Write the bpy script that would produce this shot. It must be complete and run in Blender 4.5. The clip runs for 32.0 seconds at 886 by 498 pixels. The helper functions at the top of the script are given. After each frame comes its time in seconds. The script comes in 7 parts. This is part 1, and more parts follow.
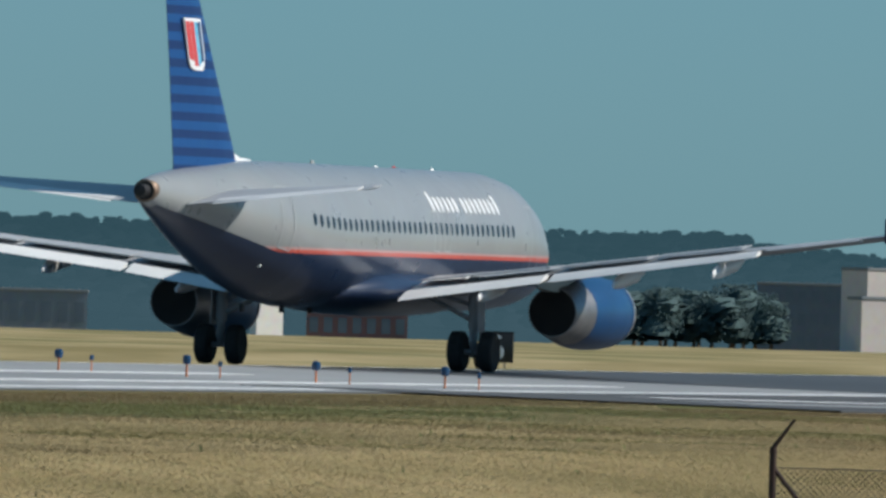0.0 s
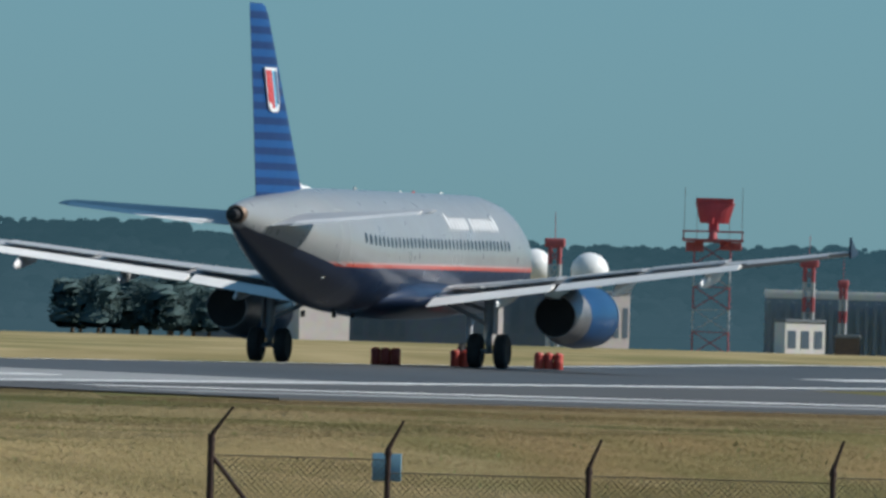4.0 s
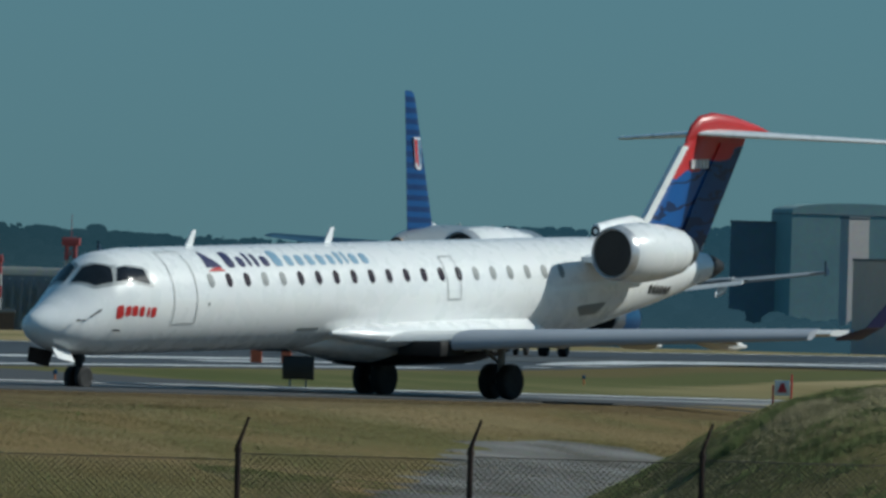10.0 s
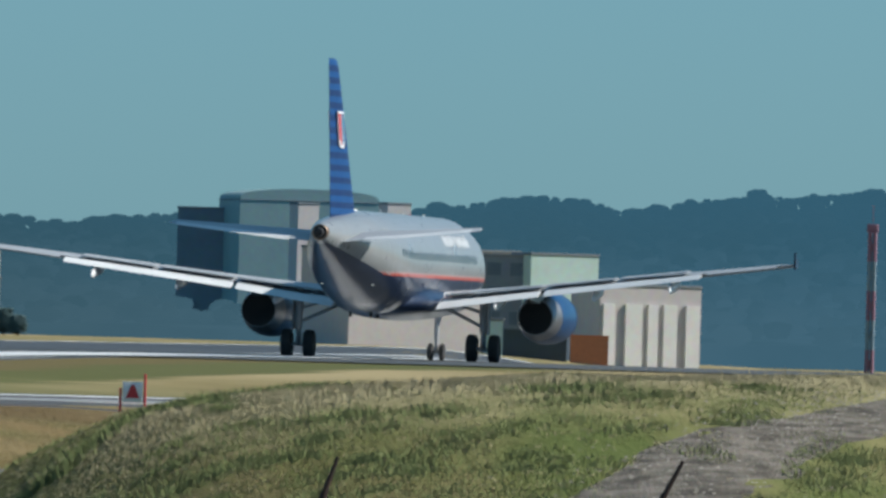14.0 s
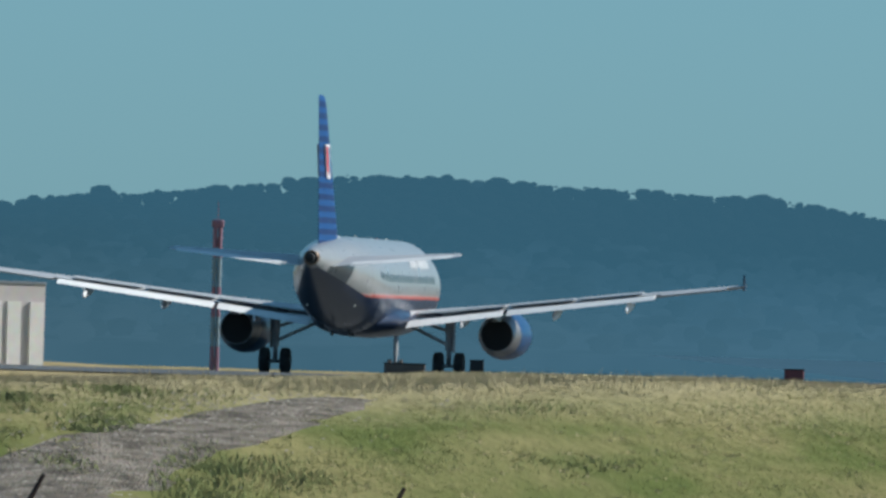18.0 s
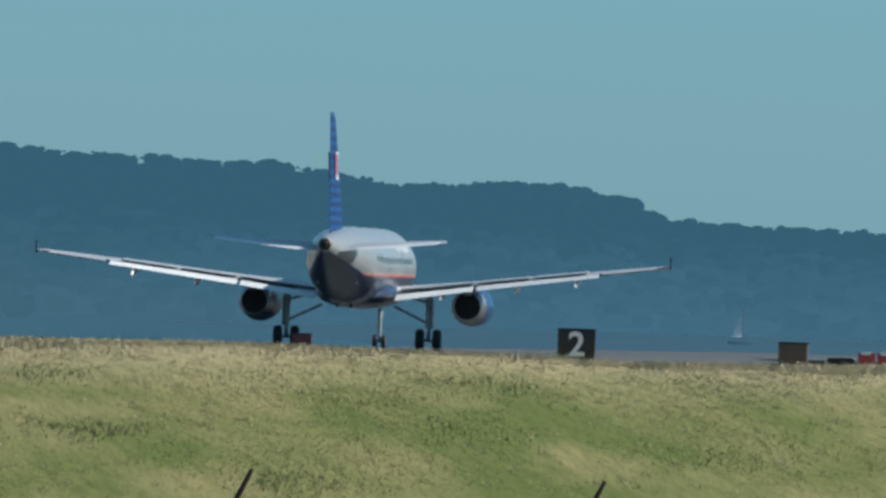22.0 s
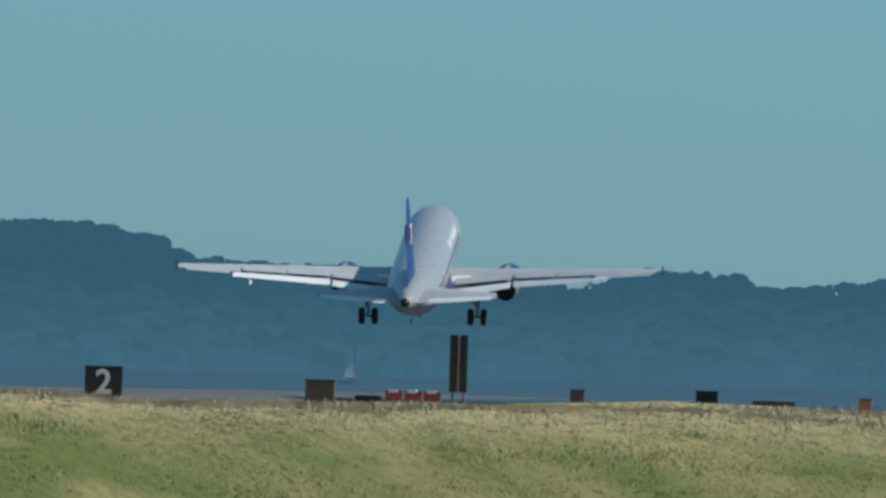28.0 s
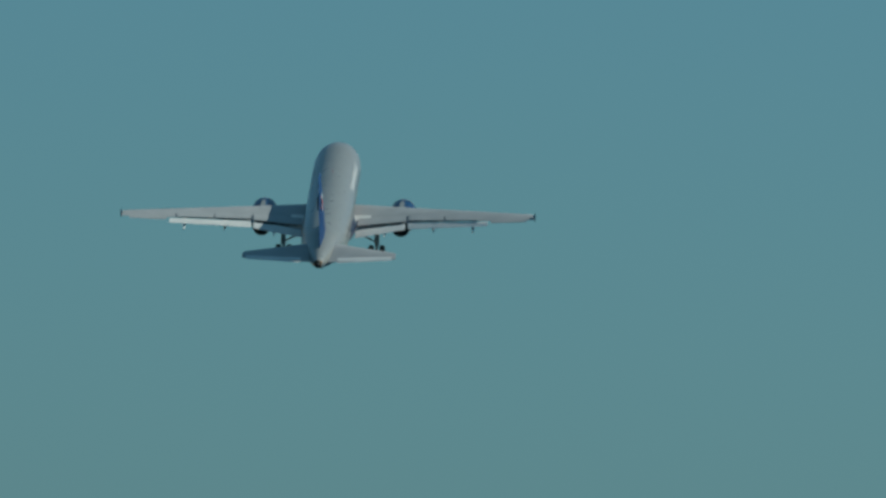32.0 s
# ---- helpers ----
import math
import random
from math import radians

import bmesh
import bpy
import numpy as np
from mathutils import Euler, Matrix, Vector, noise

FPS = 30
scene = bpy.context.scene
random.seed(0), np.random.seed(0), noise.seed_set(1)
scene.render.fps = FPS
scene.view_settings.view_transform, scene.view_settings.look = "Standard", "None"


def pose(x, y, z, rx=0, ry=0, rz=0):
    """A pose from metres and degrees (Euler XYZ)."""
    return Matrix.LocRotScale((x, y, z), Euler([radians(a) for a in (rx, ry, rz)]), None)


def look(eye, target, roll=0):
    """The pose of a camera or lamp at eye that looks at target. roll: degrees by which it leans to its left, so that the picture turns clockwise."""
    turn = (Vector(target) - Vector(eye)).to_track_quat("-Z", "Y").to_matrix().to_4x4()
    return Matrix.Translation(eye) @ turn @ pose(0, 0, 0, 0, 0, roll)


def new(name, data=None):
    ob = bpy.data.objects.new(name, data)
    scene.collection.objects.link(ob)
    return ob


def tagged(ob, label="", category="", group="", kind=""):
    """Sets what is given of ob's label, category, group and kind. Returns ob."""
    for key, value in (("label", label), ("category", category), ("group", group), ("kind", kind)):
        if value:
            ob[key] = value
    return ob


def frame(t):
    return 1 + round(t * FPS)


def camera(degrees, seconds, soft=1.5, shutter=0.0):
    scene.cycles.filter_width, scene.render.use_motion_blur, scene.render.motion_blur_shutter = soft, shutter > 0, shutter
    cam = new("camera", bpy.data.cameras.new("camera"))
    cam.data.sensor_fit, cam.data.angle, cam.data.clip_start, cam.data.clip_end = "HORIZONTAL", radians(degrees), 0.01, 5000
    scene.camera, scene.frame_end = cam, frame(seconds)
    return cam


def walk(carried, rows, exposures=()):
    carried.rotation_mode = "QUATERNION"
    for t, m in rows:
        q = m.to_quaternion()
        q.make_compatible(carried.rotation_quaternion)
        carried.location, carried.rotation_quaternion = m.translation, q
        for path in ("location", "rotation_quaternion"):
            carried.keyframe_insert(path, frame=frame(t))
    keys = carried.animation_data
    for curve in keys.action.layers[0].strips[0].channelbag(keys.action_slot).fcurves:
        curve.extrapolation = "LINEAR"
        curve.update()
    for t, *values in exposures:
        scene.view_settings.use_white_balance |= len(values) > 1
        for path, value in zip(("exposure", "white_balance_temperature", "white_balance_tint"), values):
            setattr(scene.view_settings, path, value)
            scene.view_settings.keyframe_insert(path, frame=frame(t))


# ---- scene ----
FOV = 3.659
EYE_Z = 1.5
LEAN = 1.66
# seconds, eye x, eye y, pan (degrees clockwise from +y), tilt (degrees)
PATH = [
    (0.0, 0.0, 0.0, -0.0, 0.29), (0.5, 0.0, 0.0, 0.298, 0.32), (1.0, 0.0, 0.0, 0.56, 0.301),
    (1.5, 0.0, 0.0, 0.849, 0.304), (2.0, 0.0, 0.0, 1.083, 0.321), (2.5, 0.0, 0.0, 1.35, 0.322),
    (4.5, 0.0, 0.0, 2.667, 0.299), (5.0, 0.0, 0.0, 3.006, 0.302), (5.5, 0.0, 0.0, 3.321, 0.333),
    (6.0, 0.0, 0.0, 3.658, 0.322), (6.5, 0.0, 0.0, 4.075, 0.389), (7.0, 0.0, 0.0, 4.402, 0.408),
    (7.5, 0.0, 0.0, 4.669, 0.379), (8.0, 0.0, 0.0, 4.875, 0.346), (8.5, 0.0, 0.0, 5.073, 0.325),
    (9.0, 0.0, 0.0, 5.314, 0.332), (9.5, 0.0, 0.0, 5.569, 0.325), (10.0, 0.0, 0.0, 5.814, 0.3),
    (10.5, 0.0, 0.0, 6.083, 0.288), (11.0, 0.0, 0.0, 6.313, 0.287), (11.5, 1.55, 10.39, 6.351, 0.292),
    (12.0, 3.04, 20.33, 6.559, 0.32), (12.5, 4.41, 29.49, 6.961, 0.336), (13.0, 5.68, 38.03, 7.327, 0.304),
    (13.5, 7.08, 47.38, 7.701, 0.304), (15.5, 10.48, 70.1, 9.145, 0.35), (16.0, 10.48, 70.1, 9.506, 0.353),
    (16.5, 10.48, 70.1, 9.857, 0.34), (17.0, 10.48, 70.1, 10.187, 0.347), (17.5, 10.48, 70.1, 10.471, 0.409),
    (18.0, 10.48, 70.1, 10.784, 0.379), (18.5, 10.48, 70.1, 11.081, 0.401), (19.0, 10.48, 70.1, 11.367, 0.401),
    (19.5, 10.48, 70.1, 11.588, 0.33), (20.0, 10.48, 70.1, 11.814, 0.272), (20.5, 10.48, 70.1, 12.05, 0.275),
    (21.0, 10.48, 70.1, 12.339, 0.287), (21.5, 10.48, 70.1, 12.589, 0.315), (22.0, 10.48, 70.1, 12.82, 0.29),
    (22.5, 10.48, 70.1, 12.984, 0.328), (23.0, 10.48, 70.1, 13.148, 0.393), (23.5, 10.48, 70.1, 13.323, 0.408),
    (24.0, 10.48, 70.1, 13.491, 0.383), (24.5, 10.48, 70.1, 13.689, 0.379), (26.5, 10.48, 70.1, 14.19, 0.346),
    (27.0, 10.48, 70.1, 14.401, 0.384), (27.5, 10.48, 70.1, 14.589, 0.442), (28.0, 10.48, 70.1, 14.768, 0.501),
    (28.5, 10.48, 70.1, 14.971, 0.621), (29.0, 10.48, 70.1, 15.146, 0.789), (29.5, 10.48, 70.1, 15.268, 0.94),
    (30.0, 10.48, 70.1, 15.511, 1.102), (30.5, 10.48, 70.1, 15.635, 1.304), (31.0, 10.48, 70.1, 15.783, 1.563),
    (32.0, 10.48, 70.1, 16.091, 2.022),
]
EXPOSURE = [(0.0, 0.14, 6440, 10), (5.5, 0.18, 6420, 10), (7.0, -0.10, 6300, 8), (9.0, -0.55, 6100, 2), (11.0, -0.46, 6080, 2), (12.0, -0.16, 6120, 3), (13.0, 0.20, 6380, 9), (15.5, 0.35, 6360, 9),
            (24.0, 0.38, 6360, 9), (28.0, 0.28, 6390, 9), (29.0, 0.05, 6400, 8), (30.0, -0.10, 6430, 5), (31.0, -0.26, 6390, -1), (32.0, -0.36, 6410, -4)]



def aim(pan, tilt):
    p, q = radians(pan), radians(tilt)
    return Vector((math.sin(p) * math.cos(q), math.cos(p) * math.cos(q), math.sin(q)))


cam = camera(FOV, 32.0, soft=3.0)
walk(cam, [(t, look((x, y, EYE_Z), Vector((x, y, EYE_Z)) + 100 * aim(p, q), LEAN)) for t, x, y, p, q in PATH], EXPOSURE)

# ---- light ----
SUN_AZ, SUN_EL = 92.0, 37.0
world = bpy.data.worlds.new("sky")
scene.world = world
world.use_nodes = True
wn, wl = world.node_tree.nodes, world.node_tree.links
sky = wn.new("ShaderNodeTexSky")
sky.sky_type, sky.sun_disc = "NISHITA", False
sky.sun_elevation, sky.sun_rotation = radians(SUN_EL), radians(SUN_AZ)
sky.altitude, sky.air_density, sky.dust_density, sky.ozone_density = 0.0, 1.0, 0.3, 3.0
tint = wn.new("ShaderNodeMix")
tint.data_type, tint.blend_type = "RGBA", "MULTIPLY"
tint.inputs["Factor"].default_value = 1.0
tint.inputs["B"].default_value = (0.44, 0.76, 1.06, 1)
wl.new(sky.outputs["Color"], tint.inputs["A"])
even = wn.new("ShaderNodeMix")
even.data_type = "RGBA"
even.inputs["Factor"].default_value = 0.4
even.inputs["B"].default_value = (1.85, 4.26, 5.5, 1)
wl.new(tint.outputs["Result"], even.inputs["A"])
wl.new(even.outputs["Result"], wn["Background"].inputs["Color"])
wn["Background"].inputs["Strength"].default_value = 0.0696
sun = new("sun", bpy.data.lights.new("sun", "SUN"))
sun.data.energy, sun.data.angle, sun.data.color = 5.0, radians(0.5), (1.0, 0.95, 0.87)
sun.matrix_world = look(300 * aim(SUN_AZ, SUN_EL), (0, 0, 0))


# ---- materials ----
def shade(name, a, b=None, scale=2.0, rough=0.5, metal=0.0, bump=0.0, fine=25.0, stretch=(1, 1, 1), wear=0.25, glow=0.0, random=0.0, coat=0.0, shine=None, sheen=0.5):
    """A node material: two colours mixed by coarse noise, darkened and roughened a little by fine noise."""
    m = bpy.data.materials.new(name)
    m.use_nodes = True
    n, l = m.node_tree.nodes, m.node_tree.links
    p = n["Principled BSDF"]
    b = b or tuple(0.8 * c for c in a)
    co = n.new("ShaderNodeTexCoord")
    mp = n.new("ShaderNodeMapping")
    mp.inputs["Scale"].default_value = stretch
    l.new(co.outputs["Object"], mp.inputs["Vector"])
    t1, t2 = n.new("ShaderNodeTexNoise"), n.new("ShaderNodeTexNoise")
    for t, s, d in ((t1, scale, 5), (t2, fine, 3)):
        t.inputs["Scale"].default_value, t.inputs["Detail"].default_value = s, d
        l.new(mp.outputs["Vector"], t.inputs["Vector"])
    ramp = n.new("ShaderNodeValToRGB")
    ramp.color_ramp.elements[0].position, ramp.color_ramp.elements[1].position = 0.35, 0.65
    ramp.color_ramp.elements[0].color, ramp.color_ramp.elements[1].color = (*a, 1), (*b, 1)
    l.new(t1.outputs["Fac"], ramp.inputs["Fac"])
    mx = n.new("ShaderNodeMix")
    mx.data_type, mx.blend_type = "RGBA", "MULTIPLY"
    mx.inputs["Factor"].default_value = wear
    l.new(ramp.outputs["Color"], mx.inputs["A"])
    l.new(t2.outputs["Color"], mx.inputs["B"])
    col = mx.outputs["Result"]
    if random:
        info, hsv = n.new("ShaderNodeObjectInfo"), n.new("ShaderNodeHueSaturation")
        mr = n.new("ShaderNodeMapRange")
        mr.inputs["To Min"].default_value, mr.inputs["To Max"].default_value = 1 - random, 1 + random
        l.new(info.outputs["Random"], mr.inputs["Value"])
        l.new(mr.outputs["Result"], hsv.inputs["Value"])
        l.new(col, hsv.inputs["Color"])
        col = hsv.outputs["Color"]
    l.new(col, p.inputs["Base Color"])
    rr = n.new("ShaderNodeMapRange")
    rr.inputs["To Min"].default_value, rr.inputs["To Max"].default_value = max(0.02, rough - 0.08), min(1, rough + 0.08)
    l.new(t2.outputs["Fac"], rr.inputs["Value"])
    l.new(rr.outputs["Result"], p.inputs["Roughness"])
    p.inputs["Metallic"].default_value = metal
    p.inputs["Coat Weight"].default_value = coat
    p.inputs["Specular IOR Level"].default_value = sheen
    if glow:
        if shine:
            gl = n.new("ShaderNodeMix")
            gl.data_type = "RGBA"
            gl.inputs["A"].default_value, gl.inputs["B"].default_value = (*shine[0], 1), (*shine[1], 1)
            l.new(t1.outputs["Fac"], gl.inputs["Factor"])
            l.new(gl.outputs["Result"], p.inputs["Emission Color"])
        else:
            l.new(col, p.inputs["Emission Color"])
        p.inputs["Emission Strength"].default_value = glow
    if bump:
        bp = n.new("ShaderNodeBump")
        bp.inputs["Strength"].default_value = bump
        bp.inputs["Distance"].default_value = 0.05
        l.new(t2.outputs["Fac"], bp.inputs["Height"])
        l.new(bp.outputs["Normal"], p.inputs["Normal"])
    return m


def banded(name, bands, axis="Z", rough=0.35, soft=0.01, warp=0.0, coat=0.3, slant=0.0):
    """Paint in bands along one axis of the thing: (from, colour) in rising order; warp bends the joints by noise."""
    m = shade(name, (1, 1, 1), (0.94, 0.94, 0.94), 0.6, rough, fine=1.5, wear=0.07, coat=coat)
    n, l = m.node_tree.nodes, m.node_tree.links
    co, sp = n["Texture Coordinate"], n.new("ShaderNodeSeparateXYZ")
    l.new(co.outputs["Object"], sp.inputs["Vector"])
    val = sp.outputs[axis]
    if slant:
        sl = n.new("ShaderNodeMath")
        sl.operation = "MULTIPLY_ADD"
        sl.inputs[1].default_value = slant
        l.new(sp.outputs["Y"], sl.inputs[0])
        ad = n.new("ShaderNodeMath")
        ad.inputs[1].default_value = slant * 11.0
        l.new(val, ad.inputs[0])
        l.new(ad.outputs[0], sl.inputs[2])
        val = sl.outputs[0]
    if warp:
        nz = n.new("ShaderNodeTexNoise")
        mp = n.new("ShaderNodeMapping")
        mp.inputs["Scale"].default_value = (1, 0.9, 2.0)
        mp.inputs["Rotation"].default_value = (radians(35), 0, 0)
        nz.inputs["Scale"].default_value, nz.inputs["Detail"].default_value = 1.3, 2.0
        l.new(co.outputs["Object"], mp.inputs["Vector"])
        l.new(mp.outputs["Vector"], nz.inputs["Vector"])
        ma = n.new("ShaderNodeMath")
        ma.operation = "MULTIPLY_ADD"
        ma.inputs[1].default_value = warp
        l.new(nz.outputs["Fac"], ma.inputs[0])
        l.new(val, ma.inputs[2])
        val = ma.outputs[0]
    lo, hi = bands[0][0], bands[-1][0] + 1.0
    mr = n.new("ShaderNodeMapRange")
    mr.inputs["From Min"].default_value, mr.inputs["From Max"].default_value = lo, hi
    l.new(val, mr.inputs["Value"])
    rp = n.new("ShaderNodeValToRGB")
    rp.color_ramp.interpolation = "CONSTANT"
    e = rp.color_ramp.elements
    while len(e) < len(bands):
        e.new(0.5)
    for i, (z, c) in enumerate(bands):
        e[i].position = (z - lo) / (hi - lo)
    for i, (z, c) in enumerate(bands):
        e[i].color = (*c, 1)
    l.new(mr.outputs["Result"], rp.inputs["Fac"])
    mx = n.new("ShaderNodeMix")
    mx.data_type, mx.blend_type = "RGBA", "MULTIPLY"
    mx.inputs["Factor"].default_value = 1
    l.new(rp.outputs["Color"], mx.inputs["A"])
    l.new(n["Mix"].outputs["Result"], mx.inputs["B"])
    l.new(mx.outputs["Result"], n["Principled BSDF"].inputs["Base Color"])
    return m


GREY, NAVY, RED = (0.25, 0.262, 0.262), (0.014, 0.027, 0.062), (0.55, 0.10, 0.07)
M_HULL = banded("grey_and_navy_paint", [(0, NAVY), (3.26, RED), (3.36, (0.5, 0.3, 0.28)), (3.42, GREY), (8, GREY)], rough=0.3)
M_GREY = shade("grey_paint", GREY, (0.27, 0.285, 0.28), 0.5, 0.35, wear=0.1)
M_WING = shade("wing_grey_paint", (0.40, 0.415, 0.43), (0.35, 0.365, 0.38), 0.7, 0.45, wear=0.2)
M_FLAP = shade("pale_flap_paint", (0.74, 0.75, 0.74), (0.66, 0.67, 0.67), 0.7, 0.45, wear=0.15)
M_SLAT = shade("blue_grey_slat_paint", (0.40, 0.43, 0.48), (0.36, 0.39, 0.44), 0.7, 0.4, wear=0.15)
M_BURNT = shade("heat_browned_metal", (0.22, 0.155, 0.11), (0.14, 0.10, 0.075), 3, 0.5, 0.6)
M_LIP = shade("polished_inlet_lip", (0.72, 0.72, 0.72), (0.62, 0.62, 0.63), 2, 0.25, 0.5, wear=0.1)
M_SEAM = shade("pale_door_outline", (0.42, 0.44, 0.44), (0.38, 0.40, 0.40), 2, 0.4, wear=0.1)
M_WHITE = shade("white_paint", (0.80, 0.80, 0.78), (0.74, 0.75, 0.74), 0.8, 0.4, wear=0.12)
M_NAVY = shade("navy_paint", (0.014, 0.027, 0.062), (0.017, 0.031, 0.068), 0.6, 0.32, coat=0.2, sheen=0.4)
M_BLUE = shade("blue_nacelle_paint", (0.006, 0.058, 0.165), (0.005, 0.045, 0.13), 0.6, 0.35, sheen=0.4, coat=0.15)
M_STEEL = shade("worn_steel", (0.30, 0.28, 0.25), (0.20, 0.19, 0.17), 1.5, 0.38, 0.9)
M_DULLSTEEL = shade("heat_dulled_steel", (0.33, 0.33, 0.33), (0.24, 0.24, 0.25), 1.5, 0.42, 0.8)
# for real soot and dark fittings, and for shade painted into recesses
M_SOOTSHADE = shade("soot_and_shade_black", (0.02, 0.02, 0.02), (0.012, 0.012, 0.013), 2, 0.6, 0.3)
M_DARK = shade("dark_glass", (0.012, 0.014, 0.018), (0.02, 0.022, 0.026), 2, 0.12)
M_RUBBER = shade("tyre_rubber", (0.018, 0.018, 0.018), (0.03, 0.03, 0.03), 6, 0.8)
M_ALLOY = shade("wheel_alloy", (0.35, 0.35, 0.34), (0.25, 0.25, 0.25), 3, 0.4, 0.7)
M_LINE = shade("white_outline", (0.75, 0.77, 0.78), (0.7, 0.7, 0.7), 2, 0.4, wear=0.1)
M_PALEBLUE = shade("pale_blue_paint", (0.25, 0.40, 0.52), (0.22, 0.36, 0.48), 2, 0.4, wear=0.1)
M_INK = shade("dark_blue_paint", (0.03, 0.03, 0.09), (0.04, 0.04, 0.11), 2, 0.4, wear=0.1)
M_CRIMSON = shade("red_paint", (0.55, 0.03, 0.03), (0.48, 0.03, 0.03), 1, 0.35, wear=0.12)
M_TEAL = shade("cyan_paint", (0.10, 0.42, 0.62), (0.09, 0.38, 0.56), 1, 0.35, wear=0.1)
M_LAMP = shade("lamp_glass", (0.9, 0.88, 0.8), (0.9, 0.88, 0.8), 1, 0.2)
M_BEACON = shade("red_beacon", (0.5, 0.02, 0.01), (0.4, 0.02, 0.01), 1, 0.3)
BLUE1, BLUE2 = (0.013, 0.068, 0.205), (0.012, 0.036, 0.115)
M_FIN = banded("striped_blue_fin_paint", [(4.9 + 0.245 * i, BLUE1 if i % 2 else BLUE2) for i in range(29)], rough=0.5, coat=0.0)
M_FIN.node_tree.nodes["Principled BSDF"].inputs["Specular IOR Level"].default_value = 0.12
M_CRJ = shade("white_airliner_paint", (0.86, 0.87, 0.86), (0.83, 0.84, 0.84), 0.4, 0.28, fine=2.0, wear=0.04, coat=0.5)
NIGHT, WAVE, SIGNAL = (0.010, 0.022, 0.085), (0.012, 0.095, 0.33), (0.62, 0.03, 0.03)
WAVES = [(3.0, (0.45, 0.55, 0.66)), (4.6, NIGHT), (4.95, WAVE), (5.3, NIGHT), (5.5, WAVE), (5.95, NIGHT), (6.1, WAVE), (6.5, NIGHT), (6.62, WAVE), (6.85, SIGNAL), (9.5, SIGNAL)]
M_CRJFIN = banded("red_and_blue_fin_paint", WAVES, rough=0.3, warp=1.3, slant=0.22)
# fin paint again, blues darkened to paint the tailplane's shadow on the rudder
M_CRJFINSHADE = banded("shaded_fin_paint", [(z, tuple(0.6 * v for v in c) if c is WAVE else c) for z, c in WAVES], rough=0.4, coat=0.0, warp=1.3, slant=0.22)
M_CABIN = shade("dark_cabin_glass", (0.045, 0.024, 0.03), (0.03, 0.018, 0.022), 1.5, 0.2)
ASPHALT = shade("asphalt", (0.075, 0.078, 0.08), (0.055, 0.058, 0.06), 0.08, 0.6, sheen=0.3, bump=0.05, fine=3.0, stretch=(1, 0.35, 1))
CONCRETE = shade("pale_concrete", (0.30, 0.31, 0.31), (0.22, 0.23, 0.235), 0.1, 0.85, fine=2.0, stretch=(1, 0.4, 1))
STRIPE = shade("worn_runway_paint", (0.80, 0.81, 0.80), (0.50, 0.51, 0.51), 0.5, 0.7, fine=2.0)


# ---- shapes: each returns (points, faces) ----
def merge(*gs):
    v, f = [], []
    for a, b in gs:
        k = len(v)
        v += [tuple(p) for p in a]
        f += [tuple(i + k for i in q) for q in b]
    return v, f


def moved(g, m):
    return [tuple(m @ Vector(p)) for p in g[0]], g[1]


def loft(rings, cap=True, closed=True):
    n = len(rings[0])
    v = [tuple(p) for r in rings for p in r]
    f = []
    for i in range(len(rings) - 1):
        for j in range(n if closed else n - 1):
            k = (j + 1) % n
            f.append((i * n + j, i * n + k, (i + 1) * n + k, (i + 1) * n + j))
    if cap:
        f += [tuple(range(n))[::-1], tuple(range((len(rings) - 1) * n, len(rings) * n))]
    return v, f


def rod(p0, p1, r0, r1=None, n=12):
    p0, p1 = Vector(p0), Vector(p1)
    r1 = r0 if r1 is None else r1
    q = (p1 - p0).to_track_quat("Z", "Y")
    ring = lambda c, r: [c + q @ Vector((r * math.cos(2 * math.pi * i / n), r * math.sin(2 * math.pi * i / n), 0)) for i in range(n)]
    return loft([ring(p0, r0), ring(p1, r1)])


def block(x0, y0, z0, x1, y1, z1, c=0.0):
    """A box with chamfered upright and level edges."""
    if c <= 0:
        v = [(x, y, z) for x in (x0, x1) for y in (y0, y1) for z in (z0, z1)]
        return v, [(0, 1, 3, 2), (4, 6, 7, 5), (0, 4, 5, 1), (2, 3, 7, 6), (0, 2, 6, 4), (1, 5, 7, 3)]
    ring = lambda z, i: [(x0 + c + i, y0 + i, z), (x1 - c - i, y0 + i, z), (x1 - i, y0 + c + i, z), (x1 - i, y1 - c - i, z), (x1 - c - i, y1 - i, z), (x0 + c + i, y1 - i, z), (x0 + i, y1 - c - i, z), (x0 + i, y0 + c + i, z)]
    return loft([ring(z0, c * 0.5), ring(z0 + c, 0), ring(z1 - c, 0), ring(z1, c * 0.5)])


def turned(profile, n=28, axis="Y", centre=(0, 0, 0)):
    """A turned shape from (along, radius) pairs round an axis through centre."""
    rings = []
    for a, r in profile:
        ring = []
        for i in range(n):
            w = 2 * math.pi * i / n
            c, s = r * math.cos(w), r * math.sin(w)
            ring.append({"Y": (c, a, s), "Z": (c, s, a), "X": (a, c, s)}[axis])
        rings.append([tuple(p[k] + centre[k] for k in range(3)) for p in ring])
    return loft(rings)


def mesh_of(name, g, smooth=True, angle=0.6):
    me = bpy.data.meshes.new(name)
    me.from_pydata([tuple(p) for p in g[0]], [], [tuple(f) for f in g[1]])
    if smooth:
        me.shade_smooth()
        me.set_sharp_from_angle(angle=angle)
    return me


def part(name, g, material, parent, label="", smooth=True):
    me = g if isinstance(g, bpy.types.Mesh) else mesh_of(name, g, smooth)
    if not me.materials:
        me.materials.append(material)
    ob = new(name, me)
    ob.parent = parent
    return tagged(ob, label)


